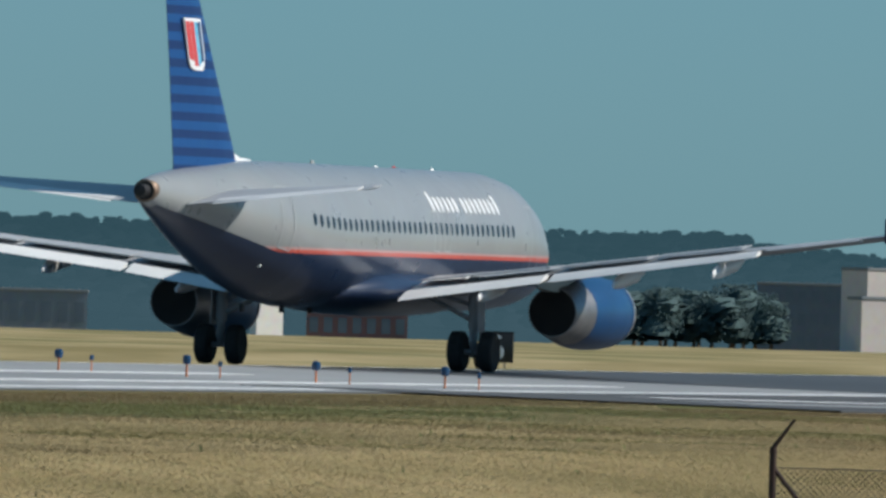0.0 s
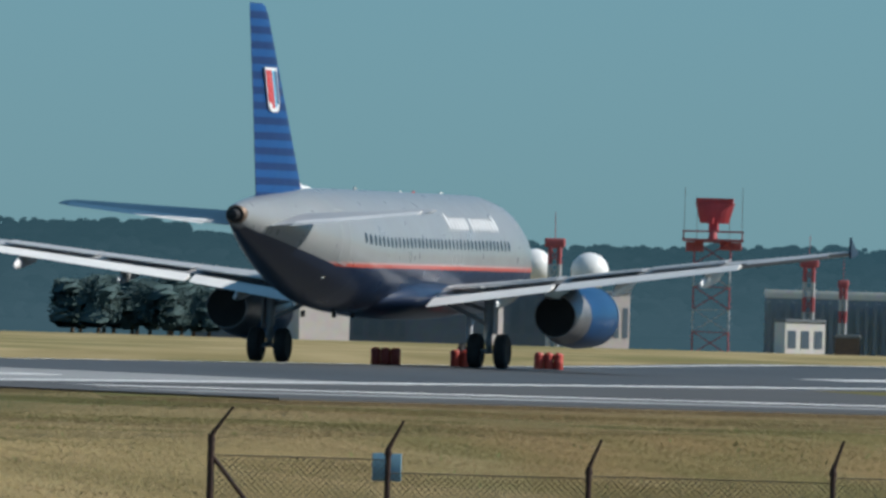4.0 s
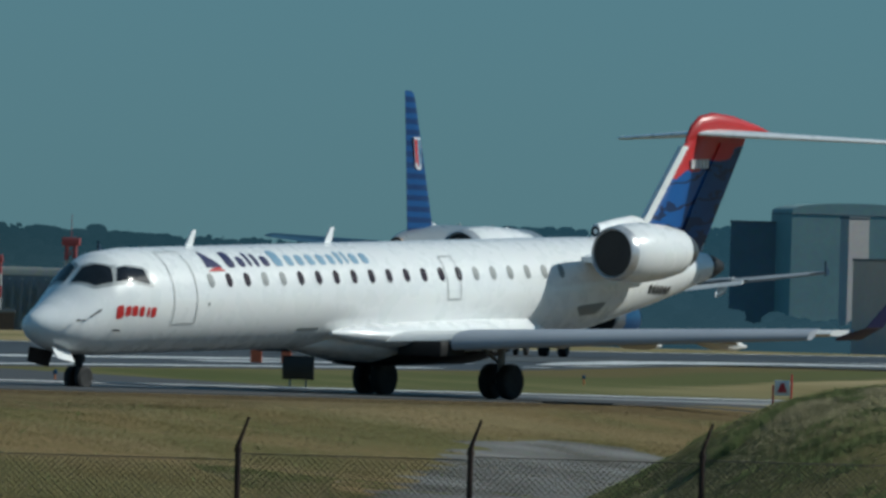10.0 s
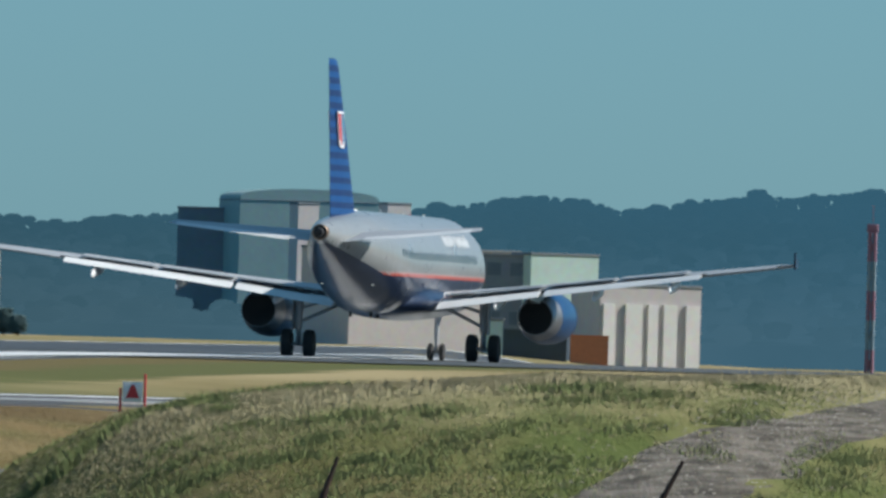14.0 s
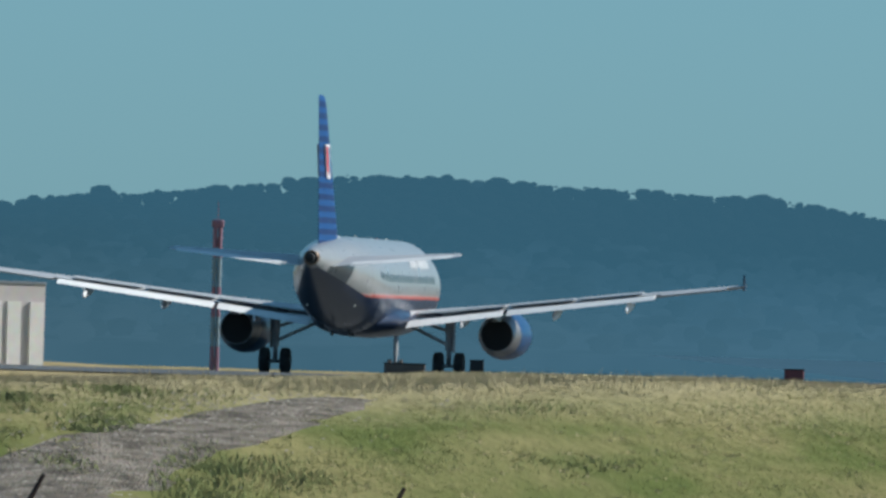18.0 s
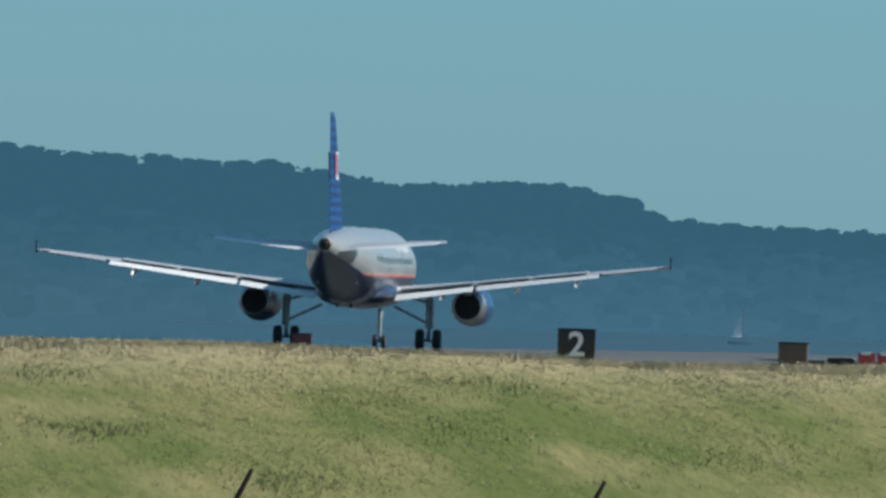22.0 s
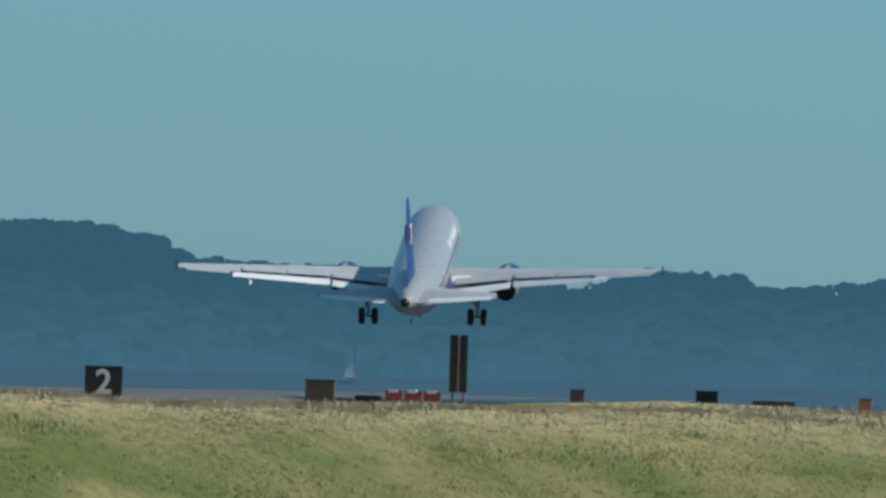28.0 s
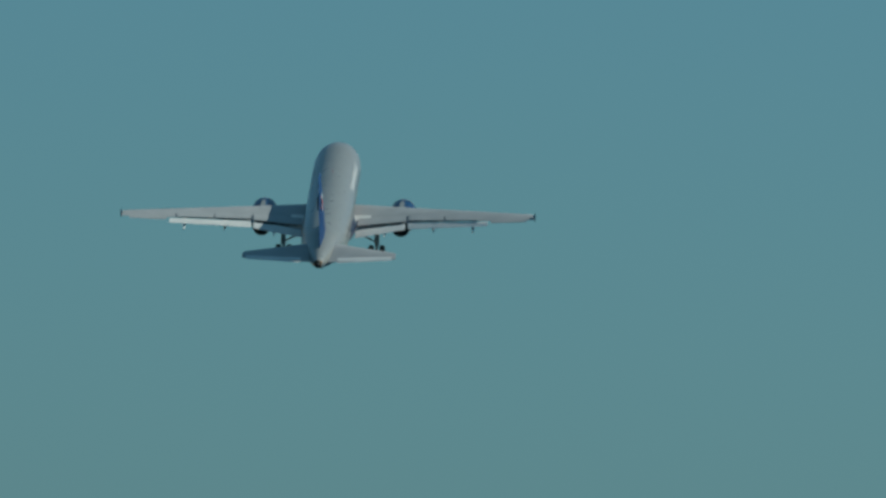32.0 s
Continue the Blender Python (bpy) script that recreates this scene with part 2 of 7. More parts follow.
def thing(name, at, label, category, group="", kind="", rz=0.0):
    ob = new(name)
    ob.matrix_world = pose(*at, 0, 0, rz)
    ob.empty_display_size = 0.3
    return tagged(ob, label, category, group, kind)


def solid(name, g, material, at, label, category, group="", kind="", rz=0.0, smooth=True):
    me = mesh_of(name, g, smooth)
    me.materials.append(material)
    ob = new(name, me)
    ob.matrix_world = pose(*at, 0, 0, rz)
    return tagged(ob, label, category, group, kind)


def sm(a, b, x):
    t = min(1.0, max(0.0, (x - a) / (b - a)))
    return t * t * (3 - 2 * t)


# ---- the lie of the land ----
RUN = radians(16.3)
RC, RS = math.cos(RUN), math.sin(RUN)


def across(x, y):
    return x * RC - y * RS + 115.4


def along(x, y):
    return x * RS + y * RC


def from_run(s, u):
    """World x, y of a place s along the runway and u to the right of its middle line."""
    k = u - 115.4
    return k * RC + s * RS, -k * RS + s * RC


def knots(x, table):
    if x <= table[0][0]:
        return table[0][1]
    for (a, p), (b, q) in zip(table, table[1:]):
        if x <= b:
            return p + (q - p) * (x - a) / (b - a)
    return table[-1][1]


CREST = [(23.2, -2.3), (25.5, -1.25), (26.7, -0.45), (27.3, -0.05), (27.9, 0.28), (28.7, 0.46), (29.6, 0.66), (33, 0.95), (40, 1.12), (80, 1.14), (95, 0.4), (110, -1)]


def lie(x, y):
    u, s = across(x, y), along(x, y)
    if u < -63:
        z = 0.0
    elif u < -23:
        z = -0.29 + 0.29 * sm(-23, -63, u)
    elif u < 23:
        z = -0.0125 * abs(u)
    elif u < 56:
        z = -0.29 - 0.0075 * (u - 23)
    else:
        z = max(-2.3, -0.54 - 0.075 * (u - 56))
    if y < 130:
        z += 2.1 * (1 - sm(80, 125, y))
    z += (0.0 - z) * sm(560, 620, s)
    z += (0.0 - z) * sm(52, 72, x) * sm(240, 300, y)
    # beyond the rise the land falls away on both sides of the rolled strip
    if y > 600 and x > 40:
        bearing = math.degrees(math.atan2(x - 10.5, y - 70.1))
        side = (x - 90.0) * 0.9296 - (y - 590.0) * 0.3685
        z -= (0.25 * sm(600, 720, y) + 2.4 * sm(8, 34, abs(side)) * sm(610, 690, y)) * sm(7.9, 9.3, bearing)
    if y > 1000:
        z -= 0.0019 * min(y - 1000, 1600)
    hump = knots(x, CREST) + 0.12 * noise.noise((x * 0.16, y * 0.1, 3)) + 0.05 * noise.noise((x * 0.6, y * 0.4, 7))
    w = sm(187, 217, y + 0.8 * noise.noise((x * 0.2, 5, 1))) * (1 - sm(221, 239, y))
    if w > 0 and hump > z:
        z += (hump - z) * w
    return z


def spread(lo, hi, step, far, grow=1.22):
    v = list(np.arange(lo, hi + 0.01, step))
    d, a, b = step, lo, hi
    left, right = [], []
    while b < far:
        d *= grow
        a, b = a - d, b + d
        left.append(a)
        right.append(b)
    return left[::-1] + v + right


def ground_material():
    """Dry grass: an olive band beside the paving, straw beyond, green patches and a straw crest on the rise."""
    m = shade("dry_grass_ground", (0.37, 0.283, 0.138), (0.29, 0.22, 0.102), 0.22, 0.95, bump=0.5, fine=5.0, stretch=(1, 0.3, 1), wear=0.25, sheen=0.05)
    n, l = m.node_tree.nodes, m.node_tree.links
    co = n["Texture Coordinate"]
    sp = n.new("ShaderNodeSeparateXYZ")
    l.new(co.outputs["Object"], sp.inputs["Vector"])
    dot = n.new("ShaderNodeVectorMath")
    dot.operation = "DOT_PRODUCT"
    dot.inputs[1].default_value = (RC, -RS, 0)
    l.new(co.outputs["Object"], dot.inputs[0])

    def noise_at(scale, squash=1.0, detail=4):
        mp, nz = n.new("ShaderNodeMapping"), n.new("ShaderNodeTexNoise")
        mp.inputs["Scale"].default_value = (1, squash, 1)
        l.new(co.outputs["Object"], mp.inputs["Vector"])
        nz.inputs["Scale"].default_value, nz.inputs["Detail"].default_value = scale, detail
        l.new(mp.outputs["Vector"], nz.inputs["Vector"])
        return nz.outputs["Fac"]

    def math_of(op, p, q, r=None):
        k = n.new("ShaderNodeMath")
        k.operation = op
        for i, v in enumerate((p, q, r)):
            if isinstance(v, (int, float)):
                k.inputs[i].default_value = v
            elif v is not None:
                l.new(v, k.inputs[i])
        return k.outputs[0]

    def ramp(v, lo, hi):
        k = n.new("ShaderNodeMapRange")
        k.inputs["From Min"].default_value, k.inputs["From Max"].default_value = lo, hi
        l.new(v, k.inputs["Value"])
        return k.outputs["Result"]

    def over(base, colour, factor):
        k = n.new("ShaderNodeMix")
        k.data_type = "RGBA"
        l.new(base, k.inputs["A"])
        if isinstance(colour, tuple):
            k.inputs["B"].default_value = (*colour, 1)
        else:
            l.new(colour, k.inputs["B"])
        l.new(factor, k.inputs["Factor"])
        return k.outputs["Result"]

    def two(c, d, factor):
        k = n.new("ShaderNodeMix")
        k.data_type = "RGBA"
        k.inputs["A"].default_value, k.inputs["B"].default_value = (*c, 1), (*d, 1)
        l.new(factor, k.inputs["Factor"])
        return k.outputs["Result"]

    u = math_of("MULTIPLY_ADD", noise_at(0.12), 14.0, dot.outputs["Value"])
    y_ = sp.outputs["Y"]
    col = n["Mix"].outputs["Result"]
    # streaks of olive in the straw
    col = over(col, (0.15, 0.125, 0.05), math_of("MULTIPLY", ramp(noise_at(0.085, 0.8, 5), 0.45, 0.60), 0.65))
    # long pale and dull streaks in the far grass
    col = over(col, two((0.20, 0.165, 0.075), (0.37, 0.30, 0.165), ramp(noise_at(0.11, 0.12, 5), 0.38, 0.62)), math_of("MULTIPLY", ramp(y_, 375, 420), 0.8))
    # patches of olive and of pale straw beyond the runway
    near_side = ramp(dot.outputs["Value"], -115.4 + 2, -115.4 + 12)
    far_side = ramp(dot.outputs["Value"], -115.4 - 10, -115.4 - 20)
    col = over(col, (0.15, 0.145, 0.06), math_of("MULTIPLY", math_of("MULTIPLY", ramp(noise_at(0.06, 0.35, 6), 0.50, 0.60), far_side), 0.85))
    col = over(col, (0.31, 0.25, 0.13), math_of("MULTIPLY", math_of("MULTIPLY", ramp(noise_at(0.045, 0.5, 5), 0.54, 0.66), far_side), 0.8))
    # a green belt and a browner one beside the paving
    col = over(col, (0.095, 0.104, 0.038), math_of("MULTIPLY", math_of("MULTIPLY", ramp(u, -115.4 + 49.0, -115.4 + 47.0), near_side), 0.93))
    col = over(col, (0.145, 0.112, 0.052), math_of("MULTIPLY", math_of("MULTIPLY", ramp(u, -115.4 + 39.5, -115.4 + 37.0), near_side), 0.85))
    x, y = sp.outputs["X"], sp.outputs["Y"]
    lane_ = n.new("ShaderNodeVectorMath")
    lane_.operation = "DOT_PRODUCT"
    lane_.inputs[1].default_value = (0.77, -0.64, 0)
    l.new(co.outputs["Object"], lane_.inputs[0])
    east = math_of("MULTIPLY", ramp(x, 2, 11), ramp(lane_.outputs["Value"], -200, -195))
    col = over(col, two((0.19, 0.132, 0.058), (0.115, 0.108, 0.038), ramp(noise_at(0.22, 0.15, 5), 0.4, 0.6)), math_of("MULTIPLY", east, 0.85))
    col = over(col, (0.15, 0.10, 0.05), math_of("MULTIPLY", math_of("MULTIPLY", east, ramp(lane_.outputs["Value"], -184, -190)), 0.8))
    col = over(col, (0.30, 0.235, 0.125), math_of("MULTIPLY", math_of("MULTIPLY", east, ramp(noise_at(0.12, 0.2, 4), 0.52, 0.66)), 0.45))
    island = math_of("MULTIPLY", math_of("MULTIPLY", ramp(lane_.outputs["Value"], -213.0, -217.0), ramp(dot.outputs["Value"], -115.4 + 22, -115.4 + 26)), math_of("MULTIPLY", ramp(x, 8, 18), ramp(x, 56, 48)))
    col = over(col, two((0.088, 0.102, 0.036), (0.155, 0.145, 0.062), ramp(noise_at(0.2, 0.1, 5), 0.42, 0.62)), math_of("MULTIPLY", island, 0.85))
    yy = math_of("MULTIPLY_ADD", noise_at(0.3), 5.0, y)
    rise = math_of("MULTIPLY", math_of("MULTIPLY", ramp(y, 185, 192), ramp(y, 262, 240)), ramp(x, 26.0, 31.5))
    green = two((0.115, 0.14, 0.042), (0.23, 0.21, 0.09), ramp(noise_at(0.7, 0.3, 6), 0.40, 0.62))
    col = over(col, green, rise)
    crest = math_of("MULTIPLY", math_of("MULTIPLY", ramp(yy, 212.3, 217.6), ramp(y, 246, 238)), ramp(x, 27, 30))
    col = over(col, two((0.42, 0.36, 0.205), (0.31, 0.26, 0.13), noise_at(1.2)), crest)
    fine = n.new("ShaderNodeMix")
    fine.data_type, fine.blend_type = "RGBA", "MULTIPLY"
    fine.inputs["Factor"].default_value = 0.32
    l.new(col, fine.inputs["A"])
    l.new(two((0.55, 0.55, 0.55), (1.25, 1.25, 1.25), noise_at(9.0, 0.12, 3)), fine.inputs["B"])
    l.new(fine.outputs["Result"], n["Principled BSDF"].inputs["Base Color"])
    return m


gx = [v for v in spread(-150, 420, 6.0, 6500) if not -31 < v < 85] + list(np.arange(-30, 84.1, 1.0))
gy = [v for v in spread(110, 1310, 6.0, 6500) if not 155 < v < 373] + list(np.arange(156, 372.1, 1.0))
gx.sort()
gy.sort()
gv = [(x, y, lie(x, y)) for y in gy for x in gx]
nx = len(gx)
gf = [(j * nx + i, j * nx + i + 1, (j + 1) * nx + i + 1, (j + 1) * nx + i) for j in range(len(gy) - 1) for i in range(nx - 1)]
GROUND = ground_material()
solid("ground", (gv, gf), GROUND, (0, 0, 0), "dry tan and green airfield grass with a low rise behind the fence", "grass", kind="structure")


def strip(name, s0, s1, u0, u1, lift, material, label, category="pavement", step=12.0, bend=None, kind="structure"):
    """A paved strip that lies on the land, with a thin edge."""
    rows = []
    ns, nu = max(2, int((s1 - s0) / step)), max(2, int(abs(u1 - u0) / 4) + 1)
    for i in range(ns + 1):
        s = s0 + (s1 - s0) * i / ns
        rows.append([from_run(s, u0 + (u1 - u0) * j / nu) for j in range(nu + 1)])
    v = [(x, y, lie(x, y) + lift) for r in rows for x, y in r] + [(x, y, lie(x, y) + lift - 0.3) for r in rows for x, y in r]
    k, n = nu + 1, (ns + 1) * (nu + 1)
    f = [(i * k + j, i * k + j + 1, (i + 1) * k + j + 1, (i + 1) * k + j) for i in range(ns) for j in range(nu)]
    for i in range(ns):
        f += [(i * k, (i + 1) * k, n + (i + 1) * k, n + i * k), (i * k + nu, n + i * k + nu, n + (i + 1) * k + nu, (i + 1) * k + nu)]
    return solid(name, (v, f), material, (0, 0, 0), label, category, kind=kind)


strip("runway", 60, 2600, -23, 23, 0.03, ASPHALT, "grey asphalt runway with pale worn patches", "runway")
strip("runway_edge_line", 60, 2600, 20.6, 21.5, 0.036, STRIPE, "worn white painted runway edge line", "marking")
strip("runway_edge_line", 60, 2600, -21.5, -20.6, 0.036, STRIPE, "worn white painted runway edge line", "marking")


# ---- aircraft ----
def hull_at(table, xa):
    for a, b in zip(table, table[1:]):
        if xa <= b[0]:
            t = (xa - a[0]) / (b[0] - a[0])
            return [a[k] + (b[k] - a[k]) * t for k in range(4)]
    return list(table[-1])


def hull_point(table, ref, xa, ang, off=0.0):
    """A point on a fuselage: xa metres behind the nose, ang degrees up from the starboard side."""
    _, zc, hw, hh = hull_at(table, xa)
    w = radians(ang)
    return ((hw + off) * math.cos(w), ref - xa, zc + (hh + off) * math.sin(w))


def hull(table, ref, n=40, step=0.5):
    xs, x = [], table[0][0]
    for a, b in zip(table, table[1:]):
        k = max(1, int((b[0] - a[0]) / step))
        xs += [a[0] + (b[0] - a[0]) * i / k for i in range(k)]
    xs.append(table[-1][0])
    return loft([[hull_point(table, ref, x, 360 * i / n) for i in range(n)] for x in xs])


def skin(table, ref, poly, off=0.012, rows=6, cols=4):
    """A thin plate on a fuselage, bounded by a convex outline of (metres behind the nose, degrees)."""
    lo, hi = min(b for _, b in poly), max(b for _, b in poly)
    grid = []
    for k in range(rows + 1):
        b = lo + (hi - lo) * (0.002 + 0.996 * k / rows)
        cut = []
        for (a0, b0), (a1, b1) in zip(poly, poly[1:] + poly[:1]):
            if (b0 - b) * (b1 - b) <= 0 and b0 != b1:
                cut.append(a0 + (a1 - a0) * (b - b0) / (b1 - b0))
        l, r = min(cut), max(cut)
        grid.append([hull_point(table, ref, l + (r - l) * c / cols, b, off) for c in range(cols + 1)])
    v = [p for g in grid for p in g]
    n = cols + 1
    return v, [(k * n + c, k * n + c + 1, (k + 1) * n + c + 1, (k + 1) * n + c) for k in range(rows) for c in range(cols)]


def decal(table, ref, xa, ang, outline, off=0.01):
    """A painted shape on a fuselage; outline: (metres aft, metres up the skin) round the place (xa, ang)."""
    _, _, hw, hh = hull_at(table, xa)
    side = 1 if math.cos(radians(ang)) > 0 else -1
    return skin(table, ref, [(xa + a, ang + side * math.degrees(b * 2 / (hw + hh))) for a, b in outline], off, 5, 2)


def rounded(w, h, c):
    w, h = w / 2, h / 2
    return [(-w + c, -h), (w - c, -h), (w, -h + c), (w, h - c), (w - c, h), (-w + c, h), (-w, h - c), (-w, -h + c)]


def outline_strip(table, ref, xa, ang, w, h, t=0.05):
    """A thin frame round a door on the skin."""
    gs = []
    _, _, hw, h2 = hull_at(table, xa)
    side = 1 if math.cos(radians(ang)) > 0 else -1
    r = (hw + h2) / 2
    for a, b, ww, hh in ((-w / 2, 0, t, h), (w / 2, 0, t, h), (0, h / 2, w, t), (0, -h / 2, w, t)):
        k = 18 if hh > ww else 4
        n = k + 1
        if hh > ww:
            o = [(a - ww / 2, b - hh / 2 + hh * i / k) for i in range(n)] + [(a + ww / 2, b + hh / 2 - hh * i / k) for i in range(n)]
        else:
            o = [(a - ww / 2 + ww * i / k, b - hh / 2) for i in range(n)] + [(a + ww / 2 - ww * i / k, b + hh / 2) for i in range(n)]
        pts = [hull_point(table, ref, xa + p, ang + side * math.degrees(q / r), 0.018) for p, q in o]
        gs.append((pts, [(i, i + 1, 2 * n - 2 - i, 2 * n - 1 - i) for i in range(k)]))
    return merge(*gs)


FOIL = [(0, 0), (0.012, 0.30), (0.05, 0.58), (0.15, 0.88), (0.32, 1.0), (0.55, 0.82), (0.8, 0.4), (1.0, 0.04), (1.0, -0.04), (0.75, -0.22), (0.5, -0.55), (0.3, -0.72), (0.12, -0.6), (0.03, -0.34)]


def wing_g(ref, stations, upright=False, cut=1.0):
    """A lifting surface through stations (span, xa of the leading edge, chord, height, thickness, twist in degrees)."""
    rings = []
    for y, xa, chord, z, th, tw in stations:
        ring = []
        for a, b in FOIL:
            a = min(a, cut)
            dx, dz = a * chord, b * th / 2
            w = radians(tw)
            px, pz = dx * math.cos(w) + dz * math.sin(w), -dx * math.sin(w) + dz * math.cos(w)
            ring.append((dz, ref - xa - dx, y) if upright else (y, ref - xa - px, z + pz))
        rings.append(ring)
    return loft(rings)


def mirror(g):
    return [(-x, y, z) for x, y, z in g[0]], [tuple(reversed(f)) for f in g[1]]


JREF = 17.9
JHULL = [(0.0, 3.12, 0.04, 0.04), (0.12, 3.13, 0.32, 0.30), (0.4, 3.17, 0.62, 0.58), (1.0, 3.27, 1.02, 0.98), (2.0, 3.42, 1.42, 1.42), (3.2, 3.62, 1.70, 1.76), (4.6, 3.76, 1.88, 1.98), (6.2, 3.81, 1.975, 2.07),
         (24.5, 3.81, 1.975, 2.07), (26.5, 3.88, 1.95, 1.99), (28.5, 4.05, 1.82, 1.80), (30.5, 4.24, 1.58, 1.55), (32.5, 4.42, 1.25, 1.24), (34.5, 4.62, 0.90, 0.91), (36.2, 4.77, 0.56, 0.60), (37.1, 4.84, 0.38, 0.42), (37.43, 4.87, 0.30, 0.33)]


def jet_gear(ob, side):
    """One main leg: strut with brace and door, and two wheels on it."""
    x = 3.83 * side
    strut = merge(rod((x, 0, 2.75), (x, 0, 1.25), 0.17), rod((x, 0, 1.3), (x, 0, 0.55), 0.11), rod((x - 0.62, 0, 0.57), (x + 0.62, 0, 0.57), 0.075),
                  rod((x, 0.02, 1.45), (1.95 * side, 0.1, 2.35), 0.075), rod((x, -0.1, 1.2), (x, -0.36, 0.9), 0.045), rod((x, -0.36, 0.9), (x, -0.1, 0.6), 0.045))
    leg = part("main_gear", strut, M_WING, ob, "grey landing gear strut with side brace")
    part("gear_door", block(x + side * 0.2 - 0.02, -0.34, 1.15, x + side * 0.2 + 0.02, 0.34, 2.75, 0.01), M_WING, leg)
    for w in (-0.46, 0.46):
        cx = x + w
        part("tyre", turned([(-0.2, 0.36), (-0.215, 0.48), (-0.17, 0.565), (-0.06, 0.585), (0.06, 0.585), (0.17, 0.565), (0.215, 0.48), (0.2, 0.36)], 32, "X", (cx, 0, 0.585)), M_RUBBER, leg)
        part("rim", turned([(-0.16, 0.05), (-0.15, 0.30), (-0.2, 0.37), (0.2, 0.37), (0.15, 0.30), (0.16, 0.05)], 24, "X", (cx, 0, 0.585)), M_ALLOY, leg)
    return leg


def skin_panel(r):
    """A thin raised plate on the wing's upper side beside the fuselage."""
    q = [(1.9, 15.9, 2.73), (3.3, 16.2, 2.85), (3.3, 18.55, 2.50), (1.9, 18.75, 2.36)]
    return loft([[(x, r - xa, z - 0.05) for x, xa, z in q], [(x, r - xa, z) for x, xa, z in q]])


def jetliner():
    ob = thing("airliner", (-2.7, 401.6, 0), "twin-engined airliner in grey over navy with a striped blue fin", "airplane")
    r = JREF
    part("fuselage", hull(JHULL, r, 48), M_HULL, ob, "grey upper and navy lower fuselage with a thin red line")
    part("exhaust", turned([(-0.02, 0.30), (0.05, 0.27), (0.05, 0.2), (-0.5, 0.17), (-0.55, 0.0)][::-1], 20, "Y", (0, r - 37.43, 4.87)), M_SOOTSHADE, ob, "sooty round tail exhaust")
    part("tail_ring", turned([(0.28, 0.365), (0.0, 0.325), (-0.03, 0.30), (-0.03, 0.25), (0.28, 0.25)], 24, "Y", (0, r - 37.43, 4.87)), M_BURNT, ob, "heat-browned metal ring at the tail")
    # navy of the belly, carried up the tail to paint its shade
    rings = []
    for k in range(16):
        xa = 27.9 + 9.2 * k / 15
        _, zc, hw, hh = hull_at(JHULL, xa)
        a0 = math.degrees(math.asin(max(-0.97, min(-0.25, (3.28 + 0.16 * max(0, xa - 29.5) - zc) / hh))))
        rings.append([hull_point(JHULL, r, xa, a0 - (180 + 2 * a0) * j / 14, 0.012) for j in range(15)])
    part("tail_underside", loft(rings, False, False), M_NAVY, ob, "navy underside of the tail, rising to paint in shade")
    belly = [(10.6, 1.9, 0.2, 0.1), (11.6, 2.15, 1.55, 0.55), (13.0, 2.28, 2.05, 0.72), (16.0, 2.3, 2.18, 0.78), (19.0, 2.32, 2.16, 0.78), (20.8, 2.32, 1.95, 0.70), (22.2, 2.25, 1.45, 0.5), (23.3, 2.15, 0.8, 0.25), (23.7, 2.05, 0.3, 0.08)]
    part("belly_fairing", hull(belly, r, 28), M_NAVY, ob, "navy belly fairing under the wing")
    fin = [(4.9, 28.3, 6.7, 0, 0.62, 0), (5.6, 29.15, 5.75, 0, 0.55, 0), (8.5, 31.6, 3.95, 0, 0.40, 0), (11.4, 34.02, 2.27, 0, 0.22, 0), (11.72, 34.42, 1.93, 0, 0.15, 0), (11.8, 34.8, 1.5, 0, 0.05, 0)]
    f = part("fin", wing_g(r, fin, True), M_FIN, ob, "tall fin in two blues of narrow stripes")
    # white fillet paints in the highlight along the fin's base
    part("dorsal_fillet", loft([[(0.03, r - 27.7, 5.80), (-0.03, r - 27.7, 5.80), (0, r - 27.7, 5.88)], [(0.08, r - 28.8, 5.55), (-0.08, r - 28.8, 5.55), (0, r - 28.8, 5.93)], [(0.07, r - 29.4, 5.5), (-0.07, r - 29.4, 5.5), (0, r - 29.4, 6.06)], [(0.05, r - 29.75, 5.5), (-0.05, r - 29.75, 5.5), (0, r - 29.75, 6.28)]]), M_LINE, ob)
    part("rudder_gap", block(-0.165, r - 33.2, 5.75, 0.165, r - 33.17, 5.8), M_SOOTSHADE, f)
    # shield emblem on both sides of the fin, as plain shapes
    def shield(w, h, cx, cz, lean=0.0):
        o = [(-w, h), (w, h), (w, -h * 0.72), (w * 0.85, -h * 0.9), (w * 0.45, -h), (-w * 0.45, -h), (-w * 0.85, -h * 0.9), (-w, -h * 0.72)]
        return [(cx - a + lean * b, cz + b) for a, b in o]
    for side in (1, -1):
        def plate(name, pts, mat, d):
            q = [(side * d, r - xa, z) for xa, z in pts]
            part(name, loft([q, [(side * (d - 0.05), y, z) for _, y, z in q]]), mat, f)
        plate("emblem_border", shield(0.74, 0.72, 33.8, 9.0, 0.5), M_LINE, 0.196)
        plate("emblem_field", shield(0.67, 0.66, 33.8, 9.0, 0.5), M_LINE, 0.199)
        for k, w_, low, mat in ((0.5, 0.19, -0.46, M_CRIMSON), (0.11, 0.165, -0.6, M_CRIMSON), (-0.21, 0.12, -0.6, M_TEAL), (-0.5, 0.14, -0.5, M_BLUE)):
            plate("emblem_bar", [(33.8 + k + a + 0.5 * b, 9.0 + b) for a, b in ((w_, 0.63), (-w_, 0.63), (-w_, low + (0.06 if k < 0 else 0)), (w_, low + (0.06 if k > 0.2 else 0)))], mat, 0.202)
